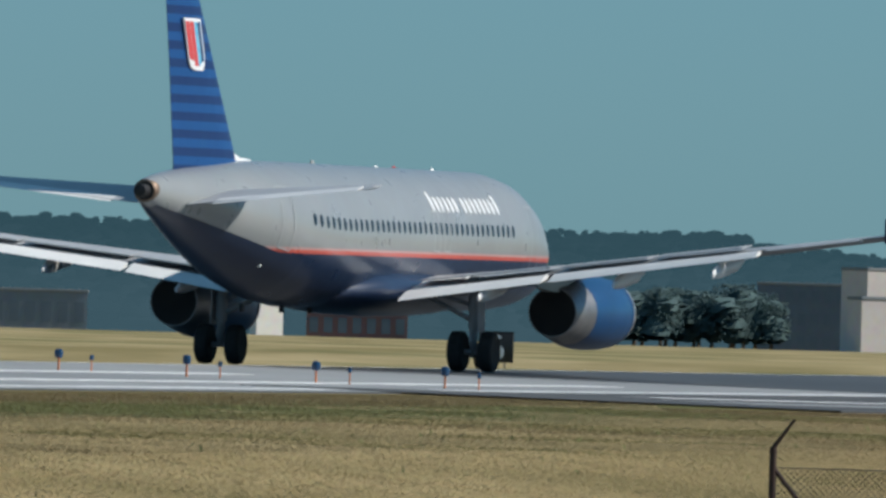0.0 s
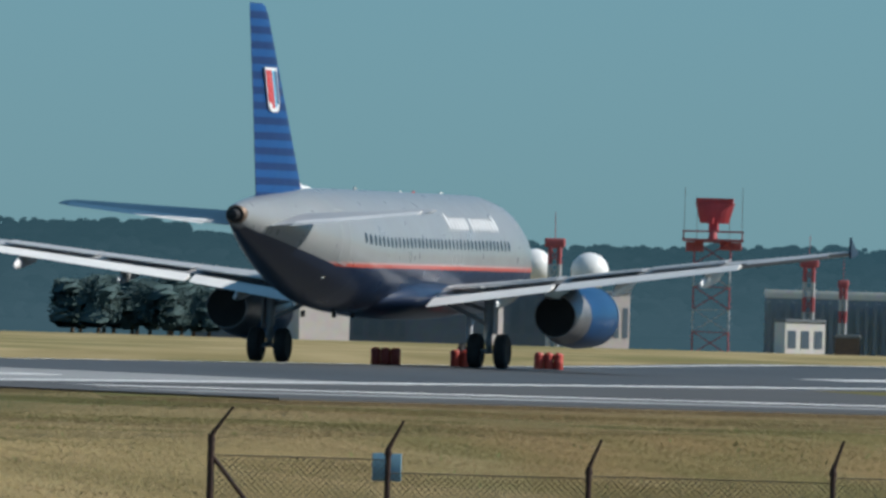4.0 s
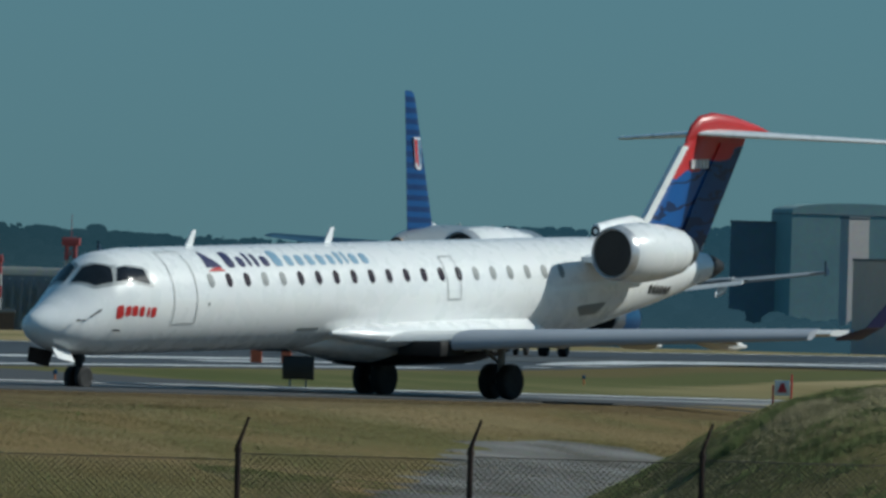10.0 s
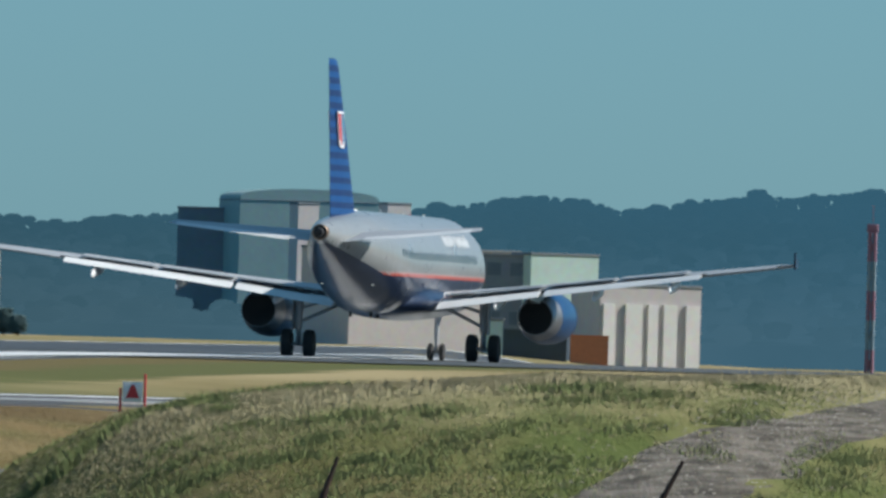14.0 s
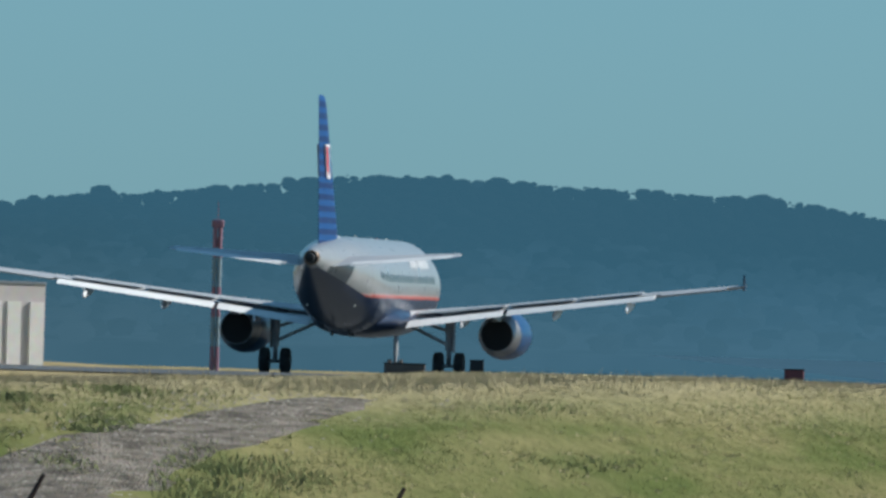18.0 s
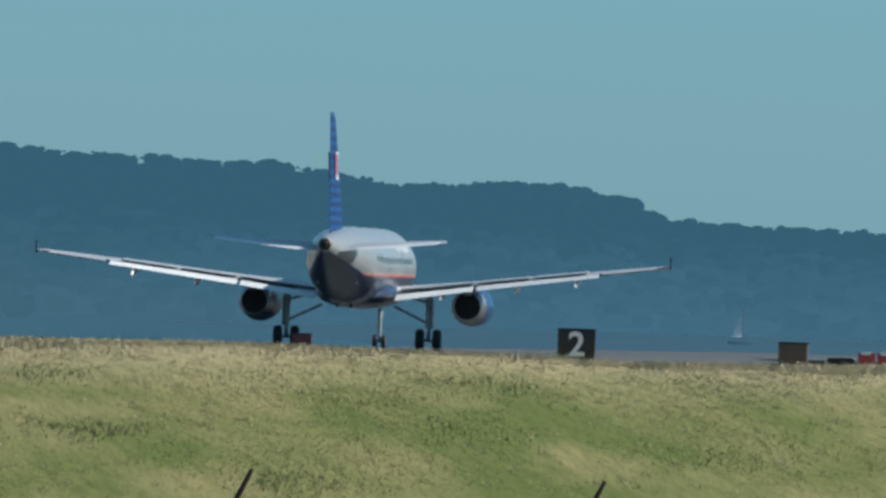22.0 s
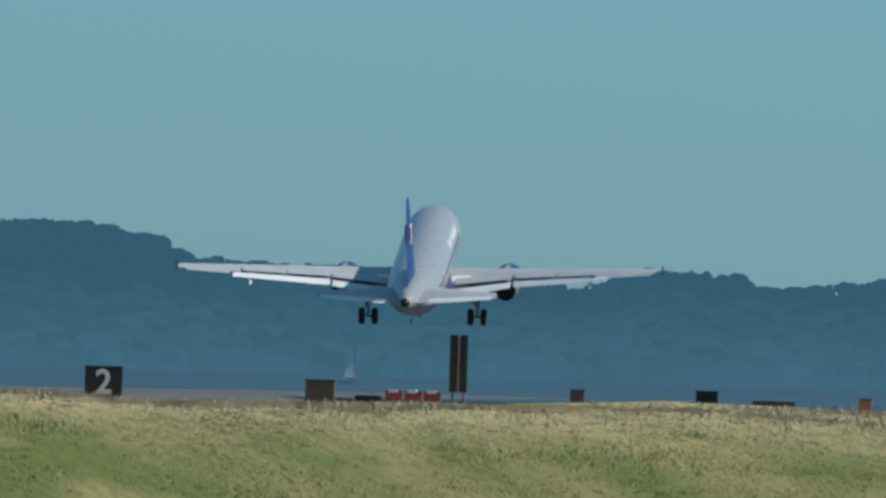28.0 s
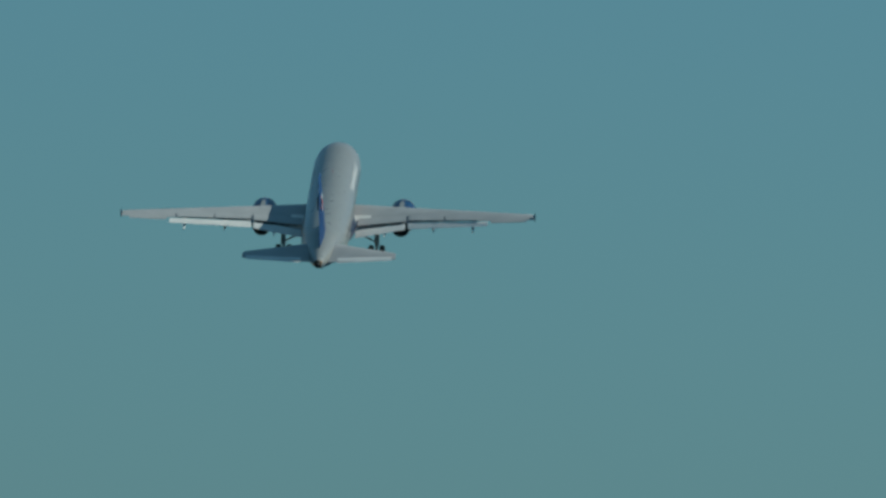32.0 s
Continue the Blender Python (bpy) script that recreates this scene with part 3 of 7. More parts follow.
    for side in (1, -1):
        flip = (lambda g: g) if side > 0 else mirror
        wing = [(1.2, 12.0, 7.0, 2.42, 0.85, 2), (1.95, 12.2, 6.75, 2.47, 0.80, 2), (6.4, 14.55, 4.05, 2.98, 0.48, 1), (12.0, 17.5, 2.75, 3.62, 0.32, 0), (16.6, 19.95, 1.75, 4.14, 0.20, -1), (16.95, 20.25, 1.5, 4.18, 0.12, -1)]
        w = part("wing", flip(wing_g(r, wing, cut=0.97)), M_WING, ob, "swept grey wing with lowered flaps")
        def flap(name, y0, y1, mat=M_FLAP, drop=20, c0=1.25, c1=1.0, back=0.1):
            def edge(y):
                for a, b in zip(wing, wing[1:]):
                    if a[0] <= y <= b[0]:
                        t = (y - a[0]) / (b[0] - a[0])
                        return a[1] + a[2] + t * (b[1] + b[2] - a[1] - a[2]), a[3] + t * (b[3] - a[3]) - 0.035 * (a[2] + t * (b[2] - a[2]))
                return wing[-1][1] + wing[-1][2], wing[-1][3]
            st = []
            for y, c in ((y0, c0), (y1, c1)):
                x, z = edge(y)
                st.append((y, x - c * 0.38 + back, c, z + 0.03, 0.16, drop))
            return part(name, flip(wing_g(r, st)), mat, w, "lowered flap in pale grey" if mat is M_FLAP else "grey aileron")
        part("root_panel", flip(skin_panel(r)), M_WHITE, w, "white walkway panel at the wing root")
        flap("inboard_flap", 2.15, 6.25, c0=1.3, c1=1.0, back=0.42, drop=13)
        flap("outboard_flap", 6.45, 13.1, c0=1.0, c1=0.72, back=0.3, drop=13)
        flap("aileron", 13.35, 16.3, M_WING, 0, 0.7, 0.5, 0.0)
        for sy, sx0, sx1 in ((2.3, 16.9, 18.6), (6.5, 17.1, 18.45), (9.6, 18.35, 19.5)):
            y1, dx = sy + (4.0 if sy < 6 else 2.9), 0.0
            z0, z1 = 2.50 + 0.115 * (sy - 2), 2.50 + 0.115 * (y1 - 2)
            part("spoiler", flip(loft([[(sy, r - sx0, z0 + 0.16), (y1, r - sx0 - (1.1 if sy > 6 else 0.3), z1 + 0.15), (y1, r - sx1 - (1.0 if sy > 6 else 0.1), z1 + 0.06), (sy, r - sx1, z0 + 0.05)],
                                       [(sy, r - sx0, z0 + 0.19), (y1, r - sx0 - (1.1 if sy > 6 else 0.3), z1 + 0.18), (y1, r - sx1 - (1.0 if sy > 6 else 0.1), z1 + 0.10), (sy, r - sx1, z0 + 0.09)]])), M_WING, w)
        for y in (4.55, 8.6, 11.9):
            xa = {4.55: 18.8, 8.6: 18.9, 11.9: 20.2}[y]
            z = 2.47 + 0.115 * (y - 2) - 0.42
            can = [(-2.2, z + 0.3, 0.04, 0.04), (-1.2, z + 0.12, 0.15, 0.2), (0.0, z, 0.16, 0.24), (0.7, z - 0.1, 0.12, 0.2), (1.25, z - 0.2, 0.04, 0.07)]
            g = loft([[(y + 0.9 * hw * math.cos(a), r - xa - d, zc + hh * math.sin(a)) for a in [2 * math.pi * i / 12 for i in range(12)]] for d, zc, hw, hh in can])
            part("flap_track_fairing", flip(g), M_WHITE, w)
        fence = [(16.98, r - 20.4, 4.18), (16.98, r - 21.2, 4.5), (16.98, r - 21.6, 4.72), (16.98, r - 21.65, 4.25), (16.98, r - 21.6, 4.02), (16.98, r - 21.2, 4.05)]
        part("wingtip_fence", flip(loft([fence, [(x + 0.07, y, z) for x, y, z in fence]])), M_NAVY, w)
        ec = (5.75, 0, 1.80)
        nac = [(r - 11.15, 0.88), (r - 11.05, 0.93), (r - 11.2, 1.0), (r - 12.2, 1.08), (r - 13.4, 1.09), (r - 14.4, 1.03), (r - 15.0, 0.94)]
        en = part("engine_nacelle", flip(turned([(r - 12.4, 0.82)] + nac + [(r - 15.0, 0.84), (r - 13.0, 0.84)], 40, "Y", ec)), M_BLUE, ob, "glossy blue engine nacelle")
        part("inlet_lip", flip(turned([(r - 11.3, 0.86), (r - 11.04, 0.90), (r - 11.0, 0.94), (r - 11.1, 0.995), (r - 11.32, 1.03), (r - 11.3, 0.88)], 40, "Y", ec)), M_LIP, en)
        part("exhaust_nozzle", flip(turned([(r - 14.95, 0.945), (r - 15.7, 0.83), (r - 16.45, 0.72), (r - 16.45, 0.69), (r - 15.0, 0.82)], 40, "Y", ec)), M_DULLSTEEL, en, "bare metal exhaust nozzle")
        part("exhaust_core", flip(turned([(r - 15.0, 0.81), (r - 15.1, 0.80), (r - 15.1, 0.3), (r - 15.7, 0.22), (r - 16.1, 0.0)], 28, "Y", ec)), M_SOOTSHADE, en)
        part("exhaust_liner", flip(turned([(r - 16.43, 0.69), (r - 16.4, 0.68), (r - 15.2, 0.79), (r - 15.15, 0.81)], 36, "Y", ec)), M_SOOTSHADE, en)
        part("fan", flip(turned([(r - 12.3, 0.83), (r - 12.25, 0.25), (r - 11.9, 0.02)], 32, "Y", ec)), M_SOOTSHADE, en)
        py = [(12.3, 2.75, 2.95, 0.10), (13.6, 2.6, 3.05, 0.20), (15.6, 2.35, 2.8, 0.22), (17.0, 2.4, 2.7, 0.18), (18.2, 2.5, 2.62, 0.03)]
        part("pylon", flip(loft([[(5.75 - h, r - a, z0), (5.75 + h, r - a, z0), (5.75 + h, r - a, z1), (5.75 - h, r - a, z1)] for a, z0, z1, h in py])), M_GREY, en)
        stab = [(0.6, 31.4, 4.3, 4.86, 0.40, 4.5), (6.05, 35.05, 1.5, 5.18, 0.16, 4.5), (6.22, 35.35, 1.25, 5.19, 0.06, 4.5)]
        t = part("tailplane", flip(wing_g(r, stab)), M_WING, ob, "swept grey tailplane")
        # paler than the tailplane, to paint in the sunlit trailing strip
        part("elevator", flip(wing_g(r, [(1.5, 35.0, 1.0, 4.70, 0.12, 8), (5.9, 36.0, 0.72, 5.13, 0.08, 8)])), M_FLAP, t)
    jet_windows(ob)
    return ob


def jet_windows(ob):
    r, T = JREF, JHULL
    for side, base in ((1, 9.0), (-1, 171.0)):
        for i in range(38):
            part("cabin_window", decal(T, r, 7.7 + 0.533 * i, base, rounded(0.25, 0.36, 0.09)), M_DARK, ob)
        for xa, w, h in ((5.2, 0.85, 1.9), (29.4, 0.8, 1.85)):
            part("door_outline", outline_strip(T, r, xa, base - 4 if side > 0 else base + 4, w, h, 0.04), M_SEAM, ob)
        for xa in (14.55, 15.6):
            part("exit_outline", outline_strip(T, r, xa, base - 2 if side > 0 else base + 2, 0.55, 1.15, 0.04), M_SEAM, ob)
        # title on the roof side, as plain bars
        x = 8.8
        for k in range(15):
            if k == 8:
                x += 0.36
                continue
            tall = 0.66 if k in (0, 8, 14) else 0.5
            part("title_bar", decal(T, r, x + (0 if side > 0 else 0), (30 + (tall - 0.5) * 14) if side > 0 else (150 - (tall - 0.5) * 14), rounded(0.25, tall, 0.08)), M_LINE, ob)
            x += 0.485
    for xa, h, mat in ((9.5, 0.05, M_WHITE), (13.4, 0.05, M_BEACON), (15.2, 0.04, M_WHITE), (21.5, 0.1, M_GREY)):
        part("roof_aerial", loft([[(0.02, r - xa, 5.85), (-0.02, r - xa, 5.85), (-0.02, r - xa - 0.45, 5.85), (0.02, r - xa - 0.45, 5.85)], [(0.01, r - xa - 0.22, 5.88 + h), (-0.01, r - xa - 0.22, 5.88 + h), (-0.01, r - xa - 0.45, 5.88 + h), (0.01, r - xa - 0.45, 5.88 + h)]]), mat, ob)
    for side in (1, -1):
        part("logo_lamp", turned([(-0.06, 0.01), (-0.03, 0.06), (0.03, 0.06), (0.06, 0.01)], 10, "Y", hull_point(T, r, 29.9, -52 if side > 0 else 232, 0.0)), M_LAMP, ob)
    for xa, dx in ((21.5, 0.0), (25.2, 0.3), (27.4, -0.2)):
        part("belly_drain", block(dx - 0.05, r - xa - 0.25, 1.58, dx + 0.05, r - xa, 1.8, 0.02), M_SOOTSHADE, ob)


jet = jetliner()
for side_ in (1, -1):
    part("gear_housing", merge(rod((3.83 * side_, 0, 2.7), (3.83 * side_, 0, 1.75), 0.19), rod((3.83 * side_, 0.05, 1.9), (2.2 * side_, 0.1, 2.4), 0.07)), M_WING, jet, "grey upper cylinder of the landing gear")
jet_legs = [jet_gear(jet, 1), jet_gear(jet, -1)]
nose_leg = part("nose_gear", merge(rod((0, 12.83, 2.2), (0, 12.83, 0.9), 0.11), rod((0, 12.83, 0.95), (0, 12.83, 0.38), 0.08), rod((-0.3, 12.83, 0.385), (0.3, 12.83, 0.385), 0.05), rod((0, 12.9, 1.2), (0, 13.9, 2.1), 0.06)), M_WING, jet, "grey nose gear strut")
for nx_ in (-0.25, 0.25):
    part("tyre", turned([(-0.1, 0.2), (-0.11, 0.3), (-0.08, 0.37), (0, 0.385), (0.08, 0.37), (0.11, 0.3), (0.1, 0.2)], 28, "X", (nx_, 12.83, 0.385)), M_RUBBER, nose_leg)
    part("rim", turned([(-0.09, 0.03), (-0.08, 0.2), (0.08, 0.2), (0.09, 0.03)], 20, "X", (nx_, 12.83, 0.385)), M_ALLOY, nose_leg)
strobe_glow = shade("strobe_light", (1, 1, 1), (1, 1, 1), 1, 0.3, wear=0.0, glow=8.0)
strobe = part("tail_strobe", turned([(0.28 * math.sin(a), 0.30 * math.cos(a) + 0.001) for a in [-1.57 + 0.314 * i for i in range(11)]], 20, "Y"), strobe_glow, jet, "white flashing tail light")
strobe.matrix_basis = pose(0, JREF - 36.9, 4.87)


# ---- regional jet ----
CREF = 18.0


def tilt(z, xa):
    return z - 0.0367 * (CREF - xa)


def sheared(g):
    """The regional jet stands a little nose-low."""
    return [(x, y, z - 0.0367 * y) for x, y, z in g[0]], g[1]


CHULL = [(0.95, 2.22, 0.03, 0.03), (1.0, 2.22, 0.17, 0.16), (1.12, 2.205, 0.31, 0.275), (1.35, 2.185, 0.48, 0.40), (1.7, 2.185, 0.69, 0.55), (2.15, 2.245, 0.89, 0.735), (2.6, 2.39, 1.03, 0.94), (3.1, 2.59, 1.15, 1.17), (3.6, 2.695, 1.24, 1.305), (4.6, 2.745, 1.33, 1.345), (5.8, 2.75, 1.345, 1.345),
         (21.5, 2.75, 1.345, 1.345), (23.5, 2.82, 1.30, 1.27), (25.5, 3.0, 1.13, 1.06), (27.2, 3.08, 0.84, 0.80), (28.6, 3.16, 0.58, 0.56), (29.3, 3.2, 0.42, 0.41), (29.5, 3.2, 0.39, 0.38)]


def regional_jet():
    ob = thing("regional_jet", (27.9, 349, -0.45), "white regional jet with rear engines and a red and blue T-tail", "airplane", rz=140)
    r, T = CREF, CHULL
    put = lambda name, g, mat, parent=ob, label="": part(name, sheared(g), mat, parent, label)
    body = put("fuselage", hull(T, r, 88, 0.12), M_CRJ, ob, "glossy white fuselage")
    put("tail_cone", turned([(r - 29.45, 0.385), (r - 29.9, 0.30), (r - 30.3, 0.16), (r - 30.45, 0.02)][::-1], 24, "Y", (0, 0, 3.2)), M_SOOTSHADE, ob, "dark tail cone")
    belly = [(11.6, 1.5, 0.3, 0.1), (12.8, 1.62, 1.1, 0.42), (14.2, 1.6, 1.5, 0.66), (18.5, 1.6, 1.55, 0.70), (20.3, 1.7, 1.35, 0.58), (22.3, 1.75, 0.5, 0.2), (22.8, 1.7, 0.2, 0.08)]
    put("belly_fairing", hull(belly, r, 24), M_CRJ, ob)
    # black shell for the open wheel wells and the belly's painted-in shade
    put("wheel_well_shade", hull([(13.6, 1.2, 0.4, 0.2), (14.6, 1.18, 1.25, 0.30), (18.4, 1.18, 1.35, 0.33), (19.8, 1.25, 1.0, 0.22), (20.6, 1.35, 0.3, 0.1)], r, 20), M_SOOTSHADE, ob)
    fin = [(3.5, 25.9, 3.5, 0, 0.42, 0), (4.1, 26.6, 3.15, 0, 0.40, 0), (6.4, 28.5, 2.7, 0, 0.30, 0), (6.85, 28.87, 2.55, 0, 0.32, 0)]
    f = put("fin", wing_g(r, fin, True), M_CRJFIN, ob, "swept fin, red at the top with blue waves below")
    rud = [(3.75, 28.2, 1.2, 0, 0.30, 0), (5.0, 28.95, 1.36, 0, 0.27, 0), (6.5, 30.05, 1.2, 0, 0.235, 0)]
    put("rudder", loft([[(s * th / 2, r - xa - c * k, z) for s, k in ((1, 0), (1, 0.3), (0.15, 1.0), (-0.15, 1.0), (-1, 0.3), (-1, 0))] for z, xa, c, _, th, _ in rud]), M_CRJFINSHADE, f, "rudder in red over blue waves, shade painted in")
    edge = [(26.2, 3.75), (26.72, 4.1), (28.66, 6.42), (28.40, 6.44), (26.42, 4.12), (25.8, 3.75)]
    put("fin_leading_edge", loft([[(0.075, r - a, z) for a, z in edge], [(-0.075, r - a, z) for a, z in edge]]), M_CRJ, f)
    cap = [(28.62, 6.55, 0.03, 0.08), (28.85, 6.74, 0.09, 0.25), (29.2, 6.92, 0.14, 0.31), (29.8, 7.02, 0.18, 0.29), (30.7, 6.97, 0.18, 0.24), (31.7, 6.85, 0.11, 0.13), (32.3, 6.78, 0.03, 0.03)]
    put("tail_bullet", hull(cap, r, 20), M_CRIMSON, f)
    inlet = [(24.7, 4.2, 0.16, 0.22), (25.5, 4.28, 0.18, 0.26), (26.3, 4.26, 0.16, 0.36), (27.2, 4.05, 0.1, 0.4)]
    put("dorsal_duct", hull(inlet, r, 18), M_CRJ, ob)
    put("duct_mouth", turned([(r - 24.8, 0.0), (r - 24.68, 0.09), (r - 24.66, 0.13), (r - 24.8, 0.14)], 16, "Y", (0, 0, 4.22)), M_SOOTSHADE, ob)
    for side in (1, -1):
        flip = (lambda g: g) if side > 0 else mirror
        wing = [(1.0, 13.3, 5.6, 1.55, 0.66, 2), (1.5, 13.6, 5.2, 1.58, 0.62, 2), (4.2, 15.8, 3.3, 1.66, 0.42, 1), (10.6, 20.6, 1.45, 1.84, 0.19, -1)]
        w = put("wing", flip(wing_g(r, wing)), M_FLAP, ob, "swept pale grey wing")
        sl = [(3.05, 14.5, 0.95, 1.44, 0.46, -28), (10.3, 20.05, 0.6, 1.71, 0.22, -26)]
        put("slat", flip(wing_g(r, sl)), M_SLAT, w, "blue-grey leading edge slat")
        # dark block paints the shade in the gap inboard of the slat
        put("slat_gap_shade", flip(block(1.6, r - 15.2, 1.22, 3.0, r - 14.1, 1.6, 0.03)), M_SOOTSHADE, w)
        put("wing_root_fairing", flip(moved(hull([(11.9, 1.82, 0.05, 0.05), (12.6, 1.78, 0.34, 0.2), (13.8, 1.72, 0.5, 0.3), (18.0, 1.72, 0.45, 0.3), (20.5, 1.7, 0.1, 0.1)], r, 16), pose(1.15, 0, 0))), M_CRJ, ob)
        fl = [(1.6, 18.4, 1.3, 1.44, 0.16, 6), (4.3, 18.75, 1.0, 1.52, 0.13, 6), (7.6, 20.2, 0.75, 1.62, 0.1, 6)]
        put("flap", flip(wing_g(r, fl)), M_FLAP, w)
        for y, xa in ((3.2, 18.6), (5.4, 19.3), (7.4, 20.3)):
            put("flap_track_fairing", flip(moved(hull([(xa - 1.4, 1.3, 0.03, 0.03), (xa - 0.5, 1.2, 0.11, 0.16), (xa + 0.5, 1.12, 0.1, 0.14), (xa + 1.1, 1.08, 0.02, 0.03)], r, 12), pose(y, 0, 0.34))), M_FLAP, w)
        tip = [[(10.55, r - 20.9, 1.66), (10.55, r - 22.05, 1.66), (10.6, r - 22.05, 1.76), (10.6, r - 20.9, 1.76)], [(11.0, r - 21.55, 1.96), (11.0, r - 22.3, 1.96), (11.06, r - 22.3, 1.99), (11.06, r - 21.55, 1.99)], [(11.5, r - 22.45, 3.05), (11.5, r - 22.8, 3.05), (11.54, r - 22.8, 3.05), (11.54, r - 22.45, 3.05)]]
        put("winglet", flip(loft(tip)), banded("winglet_paint", [(0, (0.012, 0.02, 0.10)), (2.95, (0.55, 0.03, 0.03)), (4.2, (0.55, 0.03, 0.03))]), w, "upturned winglet in navy and red")
        st = [(0.1, 29.0, 2.7, 6.75, 0.24, 0), (4.55, 31.7, 1.2, 6.54, 0.12, 0), (4.8, 32.1, 0.85, 6.53, 0.05, 0)]
        put("tailplane", flip(wing_g(r, st)), M_CRJ, ob, "white tailplane on top of the fin")
        ec = (2.5, 0, 3.54 if side > 0 else 3.73)
        nac = [(r - 23.2, 0.56), (r - 22.2, 0.58), (r - 22.08, 0.63), (r - 22.15, 0.69), (r - 22.6, 0.77), (r - 23.3, 0.79), (r - 24.2, 0.72), (r - 24.85, 0.60), (r - 24.85, 0.52), (r - 24.0, 0.5)]
        en = put("engine_nacelle", flip(turned(nac, 36, "Y", ec)), M_CRJ, ob, "white rear engine nacelle")
        put("inlet_lip", flip(turned([(r - 22.3, 0.58), (r - 22.07, 0.62), (r - 22.04, 0.65), (r - 22.1, 0.695), (r - 22.3, 0.725), (r - 22.3, 0.60)], 36, "Y", ec)), M_LIP, en)
        # black liner paints in the dark inside the inlet
        put("inlet_liner", flip(turned([(r - 22.12, 0.604), (r - 22.2, 0.575), (r - 22.8, 0.57)], 32, "Y", ec)), M_SOOTSHADE, en)
        put("fan", flip(turned([(r - 22.8, 0.58), (r - 22.75, 0.2), (r - 22.5, 0.02)], 28, "Y", ec)), M_SOOTSHADE, en)
        put("exhaust_cone", flip(turned([(r - 24.8, 0.56), (r - 25.3, 0.42), (r - 25.5, 0.3), (r - 25.8, 0.02)][::-1], 24, "Y", ec)), M_STEEL, en)
        put("engine_pylon", flip(loft([[(0.9, r - a, z0), (1.9, r - a, z0), (1.9, r - a, z1), (0.9, r - a, z1)] for a, z0, z1 in ((22.7, 3.45, 3.6), (23.4, 3.35, 3.72), (25.0, 3.4, 3.7), (25.8, 3.5, 3.6))])), M_CRJ, en)
        leg = part("main_gear", merge(rod((2.05 * side, 0, 1.6), (2.05 * side, 0, 0.45), 0.1), rod((2.05 * side - 0.4, 0, 0.47), (2.05 * side + 0.4, 0, 0.47), 0.06), rod((2.05 * side, 0, 0.9), (1.2 * side, 0.1, 1.5), 0.05)), M_WING, ob, "grey landing gear strut")
        for q in (-0.29, 0.29):
            cx = 2.05 * side + q
            part("tyre", turned([(-0.13, 0.28), (-0.15, 0.36), (-0.12, 0.445), (-0.04, 0.465), (0.04, 0.465), (0.12, 0.445), (0.15, 0.36), (0.13, 0.28)], 30, "X", (cx, 0, 0.465)), M_RUBBER, leg)
            part("rim", turned([(-0.11, 0.04), (-0.1, 0.22), (-0.13, 0.285), (0.13, 0.285), (0.1, 0.22), (0.11, 0.04)], 20, "X", (cx, 0, 0.465)), M_ALLOY, leg)
    ny = r - 3.05
    leg = part("nose_gear", merge(rod((0, ny + 0.1, 1.5), (0, ny, 0.7), 0.17), rod((0, ny, 0.75), (0, ny, 0.25), 0.11), rod((0.1, ny - 0.1, 0.5), (0.1, ny - 0.5, 1.2), 0.05), rod((-0.22, ny, 0.26), (0.22, ny, 0.26), 0.04), rod((0, ny, 0.8), (0, ny - 0.7, 1.35), 0.04)), M_SOOTSHADE, ob, "dark metal nose gear strut")
    for q in (-0.17, 0.17):
        part("tyre", turned([(-0.08, 0.13), (-0.095, 0.23), (-0.06, 0.30), (0.06, 0.30), (0.095, 0.23), (0.08, 0.13)], 26, "X", (q, ny, 0.30)), M_RUBBER, leg)
        part("rim", turned([(-0.06, 0.02), (-0.06, 0.13), (0.06, 0.13), (0.06, 0.02)], 18, "X", (q, ny, 0.30)), M_STEEL, leg)
    for s in (-1, 1):
        da, db = ((1.5, 2.45) if s > 0 else (1.5, 2.25))
        put("gear_door", loft([[(k_ + 0.34 * s, r - da, 1.66), (k_ + 0.34 * s, r - db, 1.52), (k_ + 0.5 * s, r - db, 1.12 if s > 0 else 1.26), (k_ + 0.48 * s, r - da - 0.1, 1.28 if s > 0 else 1.38)] for k_ in (0.0, 0.02 * s)]), M_SOOTSHADE if s > 0 else M_CRJ, ob, "dark open gear door" if s > 0 else "white open gear door")
    part("taxi_light", turned([(0.0, 0.0), (0.02, 0.09), (0.12, 0.06)], 14, "Y", (0, ny - 0.05, 0.95)), M_LAMP, leg)
    # cockpit glazing, cabin windows, doors, markings
    for side in (1, -1):
        b = (lambda a: a) if side > 0 else (lambda a: 180 - a)
        def glass(name, pts, mat=M_DARK, off=0.012):
            put(name, skin(T, r, [(xa, b(a)) for xa, a in pts], off, 14, 10), mat, ob)
        glass("windscreen_frame", [(2.42, 86), (2.98, 88), (3.38, 54), (4.38, 41), (4.42, 17), (3.1, 29), (2.66, 44)], M_SEAM, 0.012)
        glass("windscreen", [(2.5, 84), (2.92, 84), (3.32, 53), (3.12, 34), (2.72, 47)], M_DARK, 0.022)
        glass("cockpit_side_window", [(3.2, 33), (3.46, 48.5), (4.25, 39), (4.3, 20.5)], M_DARK, 0.022)
        for i in range(21):
            xa = 6.75 + 0.74 * i
            put("cabin_window", decal(T, r, xa, b(22), rounded(0.235, 0.38, 0.08)), M_CABIN if i in (1, 2, 5, 6, 7, 8, 9, 10, 11, 12, 13, 14) else M_GREY, ob)
        put("door_outline", outline_strip(T, r, 5.63, b(20), 0.92, 2.1, 0.025), M_GREY, ob)
        put("exit_outline", outline_strip(T, r, 16.83, b(19), 0.55, 1.2, 0.025), M_GREY, ob)
